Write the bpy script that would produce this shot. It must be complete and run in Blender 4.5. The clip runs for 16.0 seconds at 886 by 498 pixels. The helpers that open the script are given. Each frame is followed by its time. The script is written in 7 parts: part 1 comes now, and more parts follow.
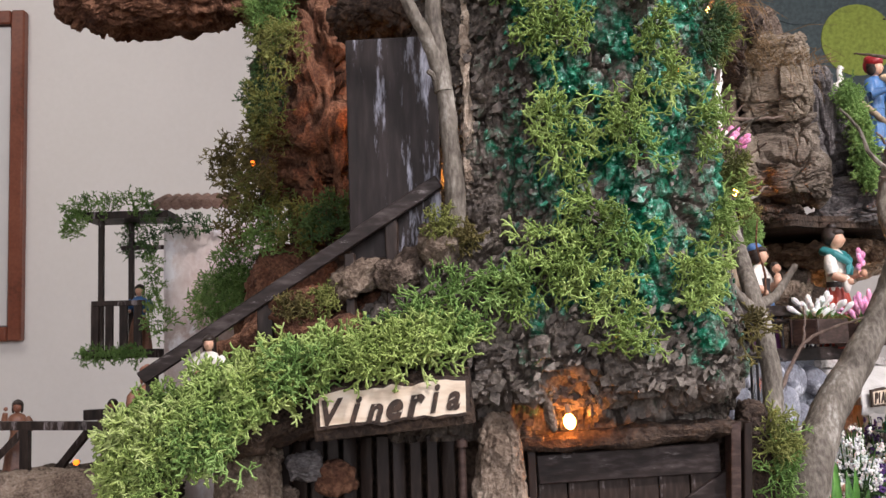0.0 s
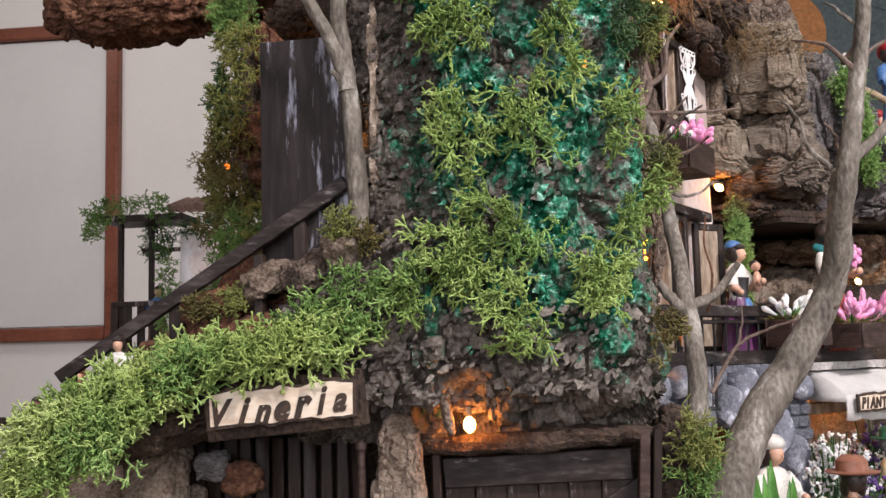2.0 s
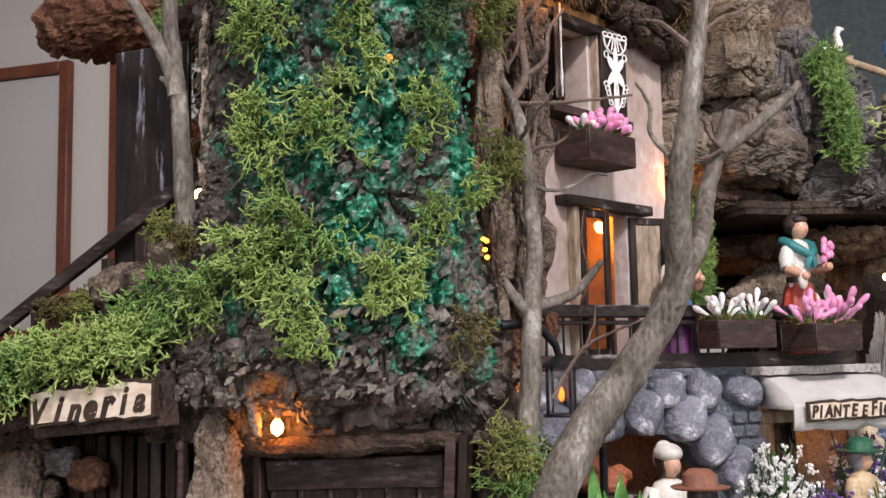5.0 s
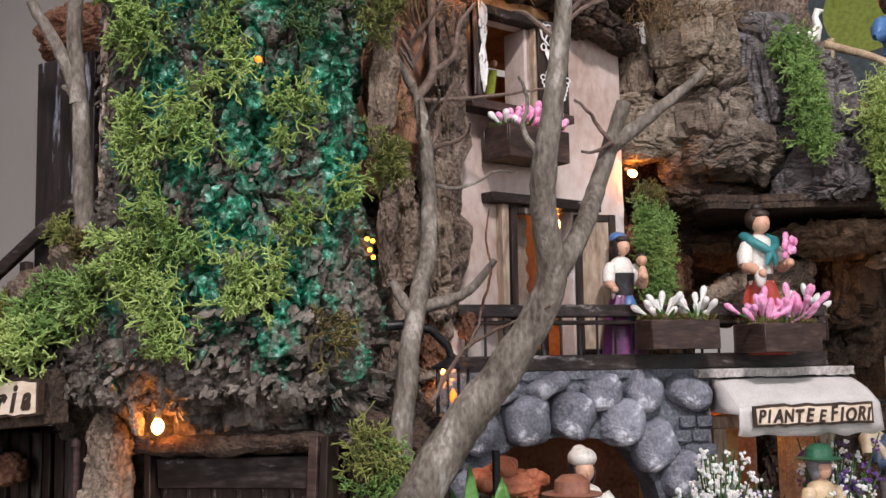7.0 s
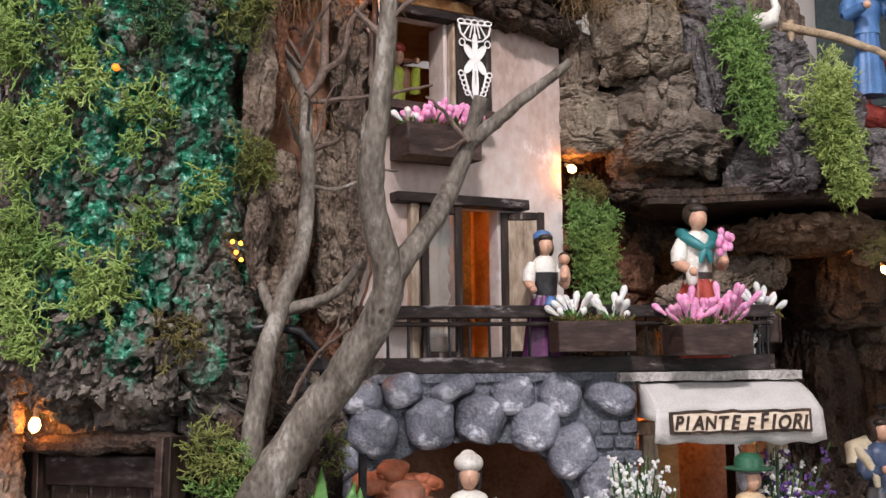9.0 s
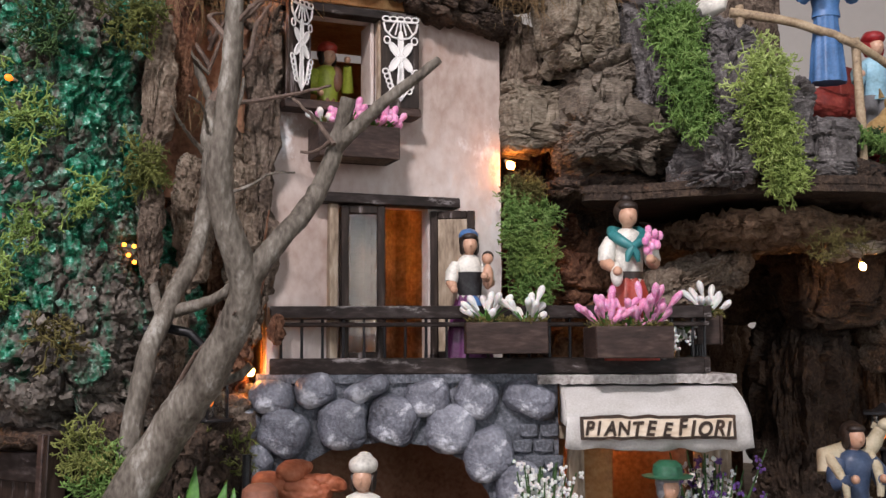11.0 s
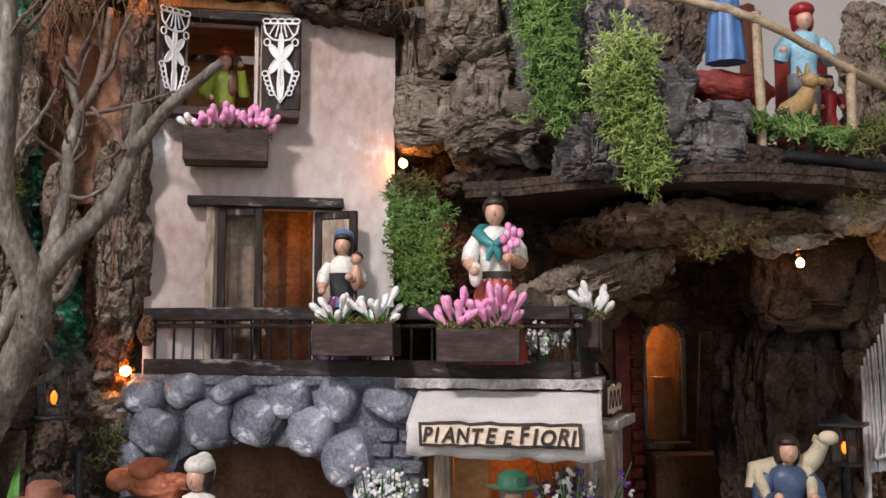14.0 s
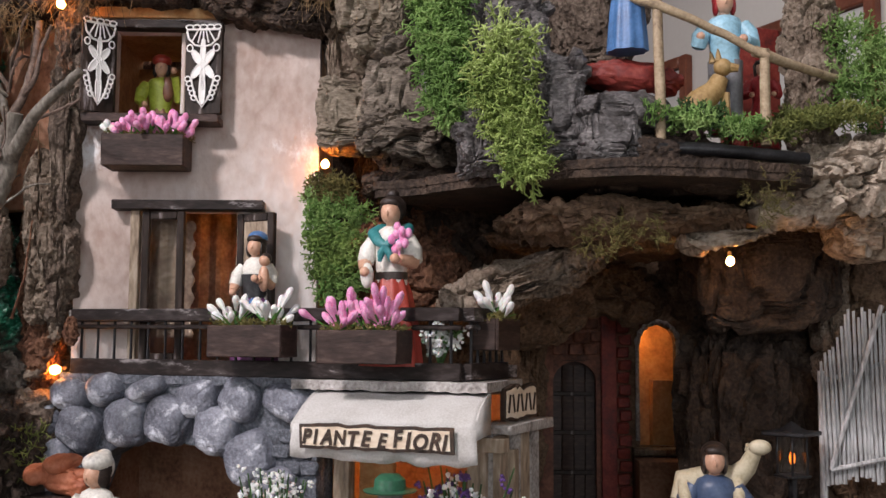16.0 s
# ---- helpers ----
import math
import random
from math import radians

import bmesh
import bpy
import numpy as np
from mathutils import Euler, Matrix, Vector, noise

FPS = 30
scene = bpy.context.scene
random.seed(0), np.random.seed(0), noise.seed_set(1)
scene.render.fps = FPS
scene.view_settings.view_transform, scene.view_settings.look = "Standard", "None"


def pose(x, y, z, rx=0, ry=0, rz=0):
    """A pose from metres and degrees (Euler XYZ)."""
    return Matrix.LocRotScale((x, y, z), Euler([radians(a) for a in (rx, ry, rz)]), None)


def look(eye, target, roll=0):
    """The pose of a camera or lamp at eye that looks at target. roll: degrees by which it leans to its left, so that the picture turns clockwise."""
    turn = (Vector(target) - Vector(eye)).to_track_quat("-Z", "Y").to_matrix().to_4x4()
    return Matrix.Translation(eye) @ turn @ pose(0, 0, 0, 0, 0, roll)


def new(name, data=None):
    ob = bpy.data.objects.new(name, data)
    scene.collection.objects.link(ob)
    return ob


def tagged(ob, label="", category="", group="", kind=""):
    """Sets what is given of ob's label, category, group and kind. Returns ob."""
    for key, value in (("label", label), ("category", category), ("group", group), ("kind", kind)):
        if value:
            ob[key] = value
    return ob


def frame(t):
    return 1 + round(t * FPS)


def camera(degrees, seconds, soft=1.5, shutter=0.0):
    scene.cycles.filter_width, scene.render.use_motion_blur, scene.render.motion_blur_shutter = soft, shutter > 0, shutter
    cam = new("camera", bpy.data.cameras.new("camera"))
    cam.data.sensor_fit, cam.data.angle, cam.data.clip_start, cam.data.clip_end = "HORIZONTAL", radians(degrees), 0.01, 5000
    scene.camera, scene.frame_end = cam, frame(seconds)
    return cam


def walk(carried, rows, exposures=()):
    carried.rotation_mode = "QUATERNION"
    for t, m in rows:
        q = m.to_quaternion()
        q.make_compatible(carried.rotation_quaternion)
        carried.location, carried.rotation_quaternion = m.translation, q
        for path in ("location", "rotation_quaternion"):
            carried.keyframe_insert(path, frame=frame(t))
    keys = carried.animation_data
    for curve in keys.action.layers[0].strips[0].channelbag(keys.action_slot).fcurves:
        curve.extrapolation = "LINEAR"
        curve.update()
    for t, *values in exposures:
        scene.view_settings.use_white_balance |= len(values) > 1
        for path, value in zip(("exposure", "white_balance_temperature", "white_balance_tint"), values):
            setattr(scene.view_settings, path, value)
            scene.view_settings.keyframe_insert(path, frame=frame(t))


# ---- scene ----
cam = camera(46.7, 16.0)
METRES, EYE = 1.2, 1.1
ROWS = [
    (0.0, 0.0, 0.0, 0.0, 0.15, 5.61, 1.56),
    (0.5, 0.0244, 0.0014, -0.0005, 1.71, 5.64, 1.51),
    (1.0, 0.0557, 0.0045, -0.0008, 3.7, 5.66, 1.46),
    (1.5, 0.0789, 0.0075, -0.0011, 5.18, 5.68, 1.42),
    (2.0, 0.1012, 0.0111, -0.0015, 6.59, 5.73, 1.37),
    (2.5, 0.125, 0.0156, -0.0008, 8.14, 5.65, 1.32),
    (3.0, 0.1663, 0.0247, -0.0014, 10.82, 5.7, 1.24),
    (3.5, 0.1957, 0.0323, -0.0019, 12.74, 5.73, 1.19),
    (6.0, 0.3409, 0.0866, -0.0034, 22.53, 5.86, 0.96),
    (6.5, 0.3682, 0.1001, -0.0036, 24.45, 5.86, 0.94),
    (7.0, 0.391, 0.112, -0.004, 26.07, 5.89, 0.88),
    (7.5, 0.421, 0.1294, -0.0039, 28.23, 5.9, 0.83),
    (8.0, 0.4433, 0.1436, -0.0041, 29.9, 5.94, 0.79),
    (8.5, 0.4693, 0.1609, -0.0032, 31.83, 5.85, 0.68),
    (9.0, 0.5066, 0.1882, -0.0028, 34.67, 5.8, 0.62),
    (11.5, 0.6198, 0.29, 0.0029, 44.12, 5.24, 0.17),
    (12.0, 0.6441, 0.3168, 0.0029, 46.38, 5.27, 0.12),
    (12.5, 0.6622, 0.3386, 0.0031, 48.16, 5.25, 0.04),
    (13.0, 0.6851, 0.3686, 0.0039, 50.52, 5.19, -0.02),
    (13.5, 0.7002, 0.3903, 0.0037, 52.14, 5.23, -0.07),
    (14.0, 0.719, 0.4186, 0.0051, 54.28, 5.12, -0.11),
    (14.5, 0.7374, 0.4482, 0.0052, 56.45, 5.14, -0.16),
    (15.0, 0.754, 0.4778, 0.0052, 58.55, 5.16, -0.24),
    (15.5, 0.7695, 0.5079, 0.0058, 60.69, 5.12, -0.29),
    (16.0, 0.7837, 0.5382, 0.0066, 62.79, 5.07, -0.35),
]
walk(cam, [(t, pose(METRES * x, METRES * y, EYE + METRES * z, 90 + pitch, roll, yaw)) for t, x, y, z, yaw, pitch, roll in ROWS],
     exposures=[(0.0, 0.2), (3.5, 0.07), (7.0, -0.12), (9.0, -0.16), (12.0, -0.31), (13.5, -0.25), (16.0, -0.2)])

# ---- light: a closed room, unseen fill panels behind the camera's path, unseen overhead lamps ----
world = bpy.data.worlds.new("world")
world.use_nodes = True
scene.world = world
wn, wl = world.node_tree.nodes, world.node_tree.links
sky = wn.new("ShaderNodeTexSky")
sky.sky_type, sky.sun_disc, sky.sun_elevation, sky.sun_rotation = "NISHITA", False, radians(35), radians(200)
wl.new(sky.outputs[0], wn["Background"].inputs[0])
wn["Background"].inputs[1].default_value = 0.1


def area_lamp(name, eye, target, width, height, watts, colour):
    data = bpy.data.lights.new(name, "AREA")
    data.shape, data.size, data.size_y, data.energy, data.color = "RECTANGLE", width, height, watts, colour
    ob = new(name, data)
    ob.matrix_world = look(eye, target)
    return ob


# two added fill panels, south and east, brighten the sides the camera sees
area_lamp("unseen_fill", (0.2, -2.4, 1.75), (0.2, 1.0, 1.2), 2.3, 1.3, 36.0, (0.97, 0.895, 0.99))
area_lamp("unseen_fill", (3.45, -0.3, 1.75), (0.3, 1.0, 1.1), 1.9, 1.3, 28.0, (0.92, 0.95, 1.0))
# key lamp out of view, placed by the way the window box's shadow falls
area_lamp("unseen_overhead_lamp", (1.0, -0.4, 2.38), (0.2, 0.85, 1.1), 0.2, 0.14, 38.0, (1.0, 0.91, 0.93))
# added fill lamp, no known source: lifts the north wall's brightness
area_lamp("unseen_overhead_lamp", (-1.6, 2.3, 2.82), (-1.6, 2.9, 0.0), 0.8, 0.5, 9.0, (1.0, 0.95, 0.9))

# ---- materials ----
def material(name, colours, scales=(60.0, 420.0), mix=0.45, rough=0.8, rvar=0.1, bump=0.4, depth=0.0008, stretch=(1, 1, 1),
             cells=0.0, metal=0.0, rand=0.0, subsurf=0.0, spec=0.5, scuff=None, scuffs=(60.0, 0.66)):
    """Colours spread over two scales of noise, with relief; cells adds a cracked pattern of that scale."""
    m = bpy.data.materials.new(name)
    m.use_nodes = True
    n, l = m.node_tree.nodes, m.node_tree.links
    b = n["Principled BSDF"]
    tc, mp = n.new("ShaderNodeTexCoord"), n.new("ShaderNodeMapping")
    mp.inputs["Scale"].default_value = stretch
    l.new(tc.outputs["Object"], mp.inputs["Vector"])
    big, fine = n.new("ShaderNodeTexNoise"), n.new("ShaderNodeTexNoise")
    for node, s, d in ((big, scales[0], 4.0), (fine, scales[1], 6.0)):
        node.inputs["Scale"].default_value, node.inputs["Detail"].default_value = s, d
        l.new(mp.outputs[0], node.inputs["Vector"])
    blend = n.new("ShaderNodeMix")
    blend.inputs[0].default_value = mix
    l.new(big.outputs[0], blend.inputs[2])
    l.new(fine.outputs[0], blend.inputs[3])
    value = blend.outputs[0]
    if rand:
        info, add = n.new("ShaderNodeObjectInfo"), n.new("ShaderNodeMath")
        add.operation = "MULTIPLY_ADD"
        add.inputs[1].default_value = rand
        l.new(info.outputs["Random"], add.inputs[0])
        l.new(value, add.inputs[2])
        sub = n.new("ShaderNodeMath")
        sub.operation = "SUBTRACT"
        sub.inputs[1].default_value = rand / 2
        l.new(add.outputs[0], sub.inputs[0])
        value = sub.outputs[0]
    ramp = n.new("ShaderNodeValToRGB")
    l.new(value, ramp.inputs[0])
    els = ramp.color_ramp.elements
    for i, c in enumerate(colours):
        at = 0.33 + 0.34 * i / max(1, len(colours) - 1)
        e = els[i] if i < 2 else els.new(at)
        e.position, e.color = at, (*c, 1)
    tint = ramp.outputs[0]
    if scuff:
        # sparse worn streaks along the grain
        sn, sm, sx = n.new("ShaderNodeTexNoise"), n.new("ShaderNodeMapRange"), n.new("ShaderNodeMix")
        sn.inputs["Scale"].default_value, sn.inputs["Detail"].default_value, sn.inputs["Roughness"].default_value = scuffs[0], 7.0, 0.7
        l.new(mp.outputs[0], sn.inputs["Vector"])
        sm.inputs["From Min"].default_value, sm.inputs["From Max"].default_value = scuffs[1], scuffs[1] + 0.08
        l.new(sn.outputs[0], sm.inputs["Value"])
        sx.data_type = "RGBA"
        l.new(sm.outputs[0], sx.inputs[0])
        l.new(tint, sx.inputs[6])
        sx.inputs[7].default_value = (*scuff, 1)
        tint = sx.outputs[2]
    l.new(tint, b.inputs["Base Color"])
    b.inputs["Specular IOR Level"].default_value = spec
    height = fine.outputs[0]
    if cells:
        # fissures: a warped ridged noise that sets both relief and how dark the cork is
        warp, scl, addv, ridge = n.new("ShaderNodeTexNoise"), n.new("ShaderNodeVectorMath"), n.new("ShaderNodeVectorMath"), n.new("ShaderNodeTexNoise")
        warp.inputs["Scale"].default_value = cells * 0.6
        l.new(mp.outputs[0], warp.inputs["Vector"])
        scl.operation, scl.inputs["Scale"].default_value = "SCALE", 0.7 / cells
        l.new(warp.outputs["Color"], scl.inputs[0])
        l.new(mp.outputs[0], addv.inputs[0])
        l.new(scl.outputs[0], addv.inputs[1])
        ridge.noise_type = "RIDGED_MULTIFRACTAL"
        ridge.inputs["Scale"].default_value, ridge.inputs["Detail"].default_value = cells * 0.42, 5.0
        l.new(addv.outputs[0], ridge.inputs["Vector"])
        flat = n.new("ShaderNodeMapRange")
        flat.inputs["From Min"].default_value, flat.inputs["From Max"].default_value = 1.55, 0.55
        l.new(ridge.outputs[0], flat.inputs["Value"])
        sumh, shade = n.new("ShaderNodeMath"), n.new("ShaderNodeMath")
        sumh.operation, shade.operation = "ADD", "MULTIPLY_ADD"
        l.new(flat.outputs[0], sumh.inputs[0])
        l.new(fine.outputs[0], sumh.inputs[1])
        height = sumh.outputs[0]
        shade.inputs[1].default_value = 0.22
        l.new(flat.outputs[0], shade.inputs[0])
        low = n.new("ShaderNodeMath")
        low.operation = "SUBTRACT"
        low.inputs[1].default_value = 0.19
        l.new(value, low.inputs[0])
        l.new(low.outputs[0], shade.inputs[2])
        l.new(shade.outputs[0], ramp.inputs[0])
    bp = n.new("ShaderNodeBump")
    bp.inputs["Strength"].default_value, bp.inputs["Distance"].default_value = bump, depth
    l.new(height, bp.inputs["Height"])
    l.new(bp.outputs[0], b.inputs["Normal"])
    rr = n.new("ShaderNodeMapRange")
    rr.inputs["To Min"].default_value, rr.inputs["To Max"].default_value = max(0.03, rough - rvar), min(1, rough + rvar)
    l.new(big.outputs[0], rr.inputs["Value"])
    l.new(rr.outputs[0], b.inputs["Roughness"])
    b.inputs["Metallic"].default_value = metal
    b.inputs["Subsurface Weight"].default_value = subsurf
    b.inputs["Subsurface Scale"].default_value = 0.001
    return m


def glow(name, colour, strength):
    m = bpy.data.materials.new(name)
    m.use_nodes = True
    b = m.node_tree.nodes["Principled BSDF"]
    b.inputs["Base Color"].default_value = (*colour, 1)
    b.inputs["Emission Color"].default_value = (*colour, 1)
    b.inputs["Emission Strength"].default_value = strength
    return m


BARK = material("cork_bark", [(0.018, 0.012, 0.009), (0.075, 0.054, 0.041), (0.155, 0.118, 0.091), (0.26, 0.21, 0.168)], (50, 420), 0.5, 0.85, 0.1, 1.0, 0.0028, cells=130, spec=0.3)
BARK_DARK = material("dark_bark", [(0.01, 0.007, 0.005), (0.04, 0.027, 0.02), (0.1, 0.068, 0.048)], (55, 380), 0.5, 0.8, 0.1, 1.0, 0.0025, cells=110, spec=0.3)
BARK_PALE = material("pale_cork_bark", [(0.025, 0.017, 0.012), (0.115, 0.083, 0.06), (0.22, 0.172, 0.13), (0.32, 0.265, 0.21)], (55, 420), 0.5, 0.85, 0.1, 1.0, 0.0022, cells=150, spec=0.3)
BARK_STRIPE = material("ridged_bark", [(0.04, 0.029, 0.021), (0.22, 0.168, 0.122), (0.45, 0.37, 0.29), (0.6, 0.52, 0.43)], (70, 300), 0.45, 0.85, 0.1, 1.0, 0.0035, cells=120)
CORK_RED = material("reddish_cork", [(0.03, 0.012, 0.008), (0.12, 0.055, 0.032), (0.26, 0.135, 0.08)], (60, 400), 0.5, 0.9, 0.08, 1.0, 0.0025, cells=120, spec=0.3)
BARK_CAVE = material("brown_cave_cork", [(0.03, 0.018, 0.011), (0.125, 0.076, 0.046), (0.25, 0.165, 0.105)], (55, 380), 0.5, 0.75, 0.1, 1.0, 0.0018, cells=110, spec=0.3)
BOULDER = material("brown_grey_boulder_cork", [(0.025, 0.02, 0.016), (0.105, 0.085, 0.067), (0.175, 0.146, 0.115), (0.29, 0.25, 0.205)], (40, 300), 0.5, 0.8, 0.1, 0.9, 0.0014, stretch=(1, 1, 3.0), spec=0.3)
BOULDER_PALE = material("pale_layered_cork", [(0.04, 0.03, 0.022), (0.15, 0.12, 0.088), (0.25, 0.21, 0.158), (0.36, 0.31, 0.25)], (40, 300), 0.5, 0.8, 0.1, 0.9, 0.0012, stretch=(1, 1, 2.2), spec=0.3)
ROCK_GREY = material("grey_painted_cork", [(0.02, 0.0175, 0.017), (0.07, 0.063, 0.062), (0.13, 0.12, 0.118), (0.28, 0.265, 0.26)], (60, 380), 0.55, 0.5, 0.2, 0.9, 0.0014, stretch=(1, 1, 1.8))
STONE = material("blue_grey_stone", [(0.055, 0.057, 0.07), (0.14, 0.147, 0.178), (0.23, 0.242, 0.285), (0.36, 0.375, 0.42)], (30, 520), 0.36, 0.5, 0.12, 0.7, 0.0014, rand=0.12, scuff=(0.62, 0.64, 0.7), scuffs=(48.0, 0.535))
MORTAR = material("slate_blocks", [(0.03, 0.032, 0.04), (0.1, 0.11, 0.13), (0.25, 0.26, 0.3)], (60, 500), 0.5, 0.7, 0.15, 0.8, 0.0015)
WOOD = material("dark_stained_wood", [(0.008, 0.005, 0.004), (0.026, 0.017, 0.013), (0.075, 0.053, 0.043)], (60, 300), 0.5, 0.5, 0.14, 0.5, 0.0006, stretch=(1, 1, 0.2), spec=0.22, scuff=(0.26, 0.23, 0.23), scuffs=(80.0, 0.575))
WOOD_X = material("dark_stained_boards", [(0.008, 0.006, 0.005), (0.025, 0.018, 0.016), (0.085, 0.07, 0.067)], (60, 320), 0.5, 0.5, 0.15, 0.5, 0.0006, stretch=(0.3, 0.3, 1), spec=0.2, scuff=(0.28, 0.26, 0.26), scuffs=(80.0, 0.575))
WOOD_LEAF = material("scuffed_black_board", [(0.01, 0.008, 0.0075), (0.022, 0.017, 0.016), (0.042, 0.033, 0.033)], (50, 260), 0.5, 0.5, 0.12, 0.4, 0.0005, stretch=(1, 1, 0.16), spec=0.2, scuff=(0.4, 0.42, 0.5), scuffs=(46.0, 0.532))
WOOD_BOX = material("brown_planter_wood", [(0.015, 0.009, 0.007), (0.045, 0.027, 0.022), (0.1, 0.067, 0.056)], (70, 350), 0.5, 0.55, 0.12, 0.5, 0.0005, stretch=(0.35, 0.35, 1.4), spec=0.3)
WOOD_PALE = material("pale_weathered_wood", [(0.13, 0.09, 0.06), (0.36, 0.28, 0.2), (0.58, 0.5, 0.4)], (70, 350), 0.5, 0.75, 0.1, 0.6, 0.0007, stretch=(1, 1, 0.25))
STICK = material("peeled_stick", [(0.16, 0.11, 0.07), (0.36, 0.27, 0.17), (0.5, 0.4, 0.27)], (90, 500), 0.5, 0.6, 0.1, 0.5, 0.0005)
REED = material("silvery_reed", [(0.1, 0.095, 0.09), (0.45, 0.45, 0.45), (0.78, 0.78, 0.79)], (130, 600), 0.5, 0.55, 0.1, 0.5, 0.0005, stretch=(1, 1, 0.15))
PLASTER = material("pinkish_plaster", [(0.34, 0.235, 0.19), (0.5, 0.405, 0.36), (0.62, 0.55, 0.515), (0.72, 0.685, 0.665)], (9, 160), 0.22, 0.7, 0.12, 0.9, 0.0016, stretch=(1, 1, 0.7), scuff=(0.76, 0.75, 0.75), scuffs=(15.0, 0.545))
PLASTER_TERRA = material("terracotta_plaster", [(0.14, 0.06, 0.035), (0.34, 0.17, 0.1), (0.45, 0.27, 0.18)], (40, 300), 0.4, 0.85, 0.08, 0.5, 0.001)
PLASTER_WARM = material("ochre_plaster", [(0.4, 0.19, 0.07), (0.62, 0.33, 0.13), (0.75, 0.48, 0.24)], (50, 300), 0.4, 0.85, 0.08, 0.7, 0.0012)
LEDGE = material("weathered_whitewash", [(0.14, 0.125, 0.11), (0.36, 0.335, 0.315), (0.6, 0.58, 0.56)], (60, 400), 0.5, 0.8, 0.1, 0.9, 0.0015)
CLOTH = material("white_canvas", [(0.43, 0.41, 0.38), (0.54, 0.525, 0.5), (0.63, 0.62, 0.6)], (40, 900), 0.5, 0.9, 0.05, 0.4, 0.0004)
LACE = material("white_lace_thread", [(0.72, 0.71, 0.68), (0.82, 0.81, 0.79), (0.88, 0.87, 0.86)], (200, 2500), 0.5, 0.85, 0.05, 0.5, 0.0003)
SIGN = material("pale_sign_wood", [(0.55, 0.42, 0.29), (0.74, 0.63, 0.49), (0.83, 0.75, 0.63)], (60, 260), 0.4, 0.6, 0.1, 0.4, 0.0004, stretch=(0.5, 0.5, 1.5))
BURNT = material("burnt_edge", [(0.012, 0.007, 0.004), (0.035, 0.02, 0.012), (0.09, 0.05, 0.03)], (120, 600), 0.5, 0.7, 0.1, 0.5, 0.0004)
IRON = material("black_iron", [(0.008, 0.008, 0.009), (0.018, 0.018, 0.02), (0.04, 0.04, 0.042)], (120, 700), 0.5, 0.4, 0.12, 0.3, 0.0003, metal=0.4)
TREE = material("grey_twig_bark", [(0.04, 0.032, 0.024), (0.11, 0.094, 0.075), (0.185, 0.165, 0.136), (0.32, 0.3, 0.26)], (70, 420), 0.5, 0.75, 0.1, 1.0, 0.0012, stretch=(1, 1, 0.45), scuff=(0.36, 0.345, 0.31), scuffs=(70.0, 0.58))
TWIG = material("brown_twig_bark", [(0.05, 0.033, 0.025), (0.13, 0.09, 0.07), (0.22, 0.17, 0.14)], (80, 400), 0.5, 0.75, 0.1, 0.6, 0.0006)
STRAW = material("brown_straw", [(0.06, 0.035, 0.015), (0.17, 0.11, 0.05), (0.3, 0.2, 0.1)], (100, 700), 0.4, 0.85, 0.08, 0.3, 0.0004)
MOSS_LIGHT = material("yellow_green_moss", [(0.085, 0.15, 0.028), (0.235, 0.345, 0.085), (0.42, 0.54, 0.18)], (45, 400), 0.4, 0.85, 0.08, 0.3, 0.0004, rand=0.16)
MOSS_MID = material("bright_green_moss", [(0.06, 0.13, 0.025), (0.165, 0.29, 0.07), (0.31, 0.45, 0.15)], (45, 400), 0.4, 0.85, 0.08, 0.3, 0.0004, rand=0.12)
MOSS_DARK = material("deep_green_moss", [(0.015, 0.04, 0.012), (0.05, 0.11, 0.03), (0.11, 0.19, 0.05)], (45, 400), 0.4, 0.85, 0.08, 0.3, 0.0004, rand=0.1)
MOSS_OLIVE = material("olive_dry_moss", [(0.045, 0.035, 0.01), (0.13, 0.11, 0.03), (0.22, 0.19, 0.06)], (45, 400), 0.4, 0.85, 0.08, 0.3, 0.0004, rand=0.1)
LEAF = material("glossy_green_leaf", [(0.03, 0.1, 0.02), (0.08, 0.22, 0.04), (0.14, 0.32, 0.07)], (80, 300), 0.4, 0.4, 0.08, 0.2, 0.0003)
PINK = material("pink_glitter_bud", [(0.68, 0.15, 0.42), (0.82, 0.34, 0.58), (0.88, 0.64, 0.78)], (220, 1500), 0.5, 0.4, 0.1, 0.8, 0.0006, subsurf=0.1)
WHITE_BUD = material("white_glitter_bud", [(0.66, 0.66, 0.62), (0.8, 0.8, 0.78), (0.88, 0.88, 0.87)], (220, 1500), 0.5, 0.4, 0.1, 0.6, 0.0004, subsurf=0.1)
PURPLE = material("purple_bud", [(0.04, 0.015, 0.08), (0.1, 0.04, 0.2), (0.2, 0.1, 0.36)], (220, 1500), 0.5, 0.45, 0.1, 0.4, 0.0003)
SKIN = material("painted_terracotta_skin", [(0.42, 0.22, 0.14), (0.58, 0.34, 0.23), (0.66, 0.42, 0.3)], (60, 400), 0.4, 0.38, 0.08, 0.15, 0.0003)
HAIR = material("dark_painted_hair", [(0.012, 0.008, 0.006), (0.025, 0.016, 0.012), (0.05, 0.035, 0.028)], (150, 700), 0.5, 0.5, 0.1, 0.4, 0.0003)
HAT_BROWN = material("brown_painted_hat", [(0.13, 0.05, 0.03), (0.22, 0.09, 0.055), (0.3, 0.14, 0.09)], (60, 400), 0.4, 0.45, 0.1, 0.2, 0.0003)
POT = material("orange_terracotta", [(0.28, 0.07, 0.03), (0.42, 0.13, 0.06), (0.52, 0.2, 0.11)], (70, 400), 0.4, 0.6, 0.1, 0.3, 0.0004)
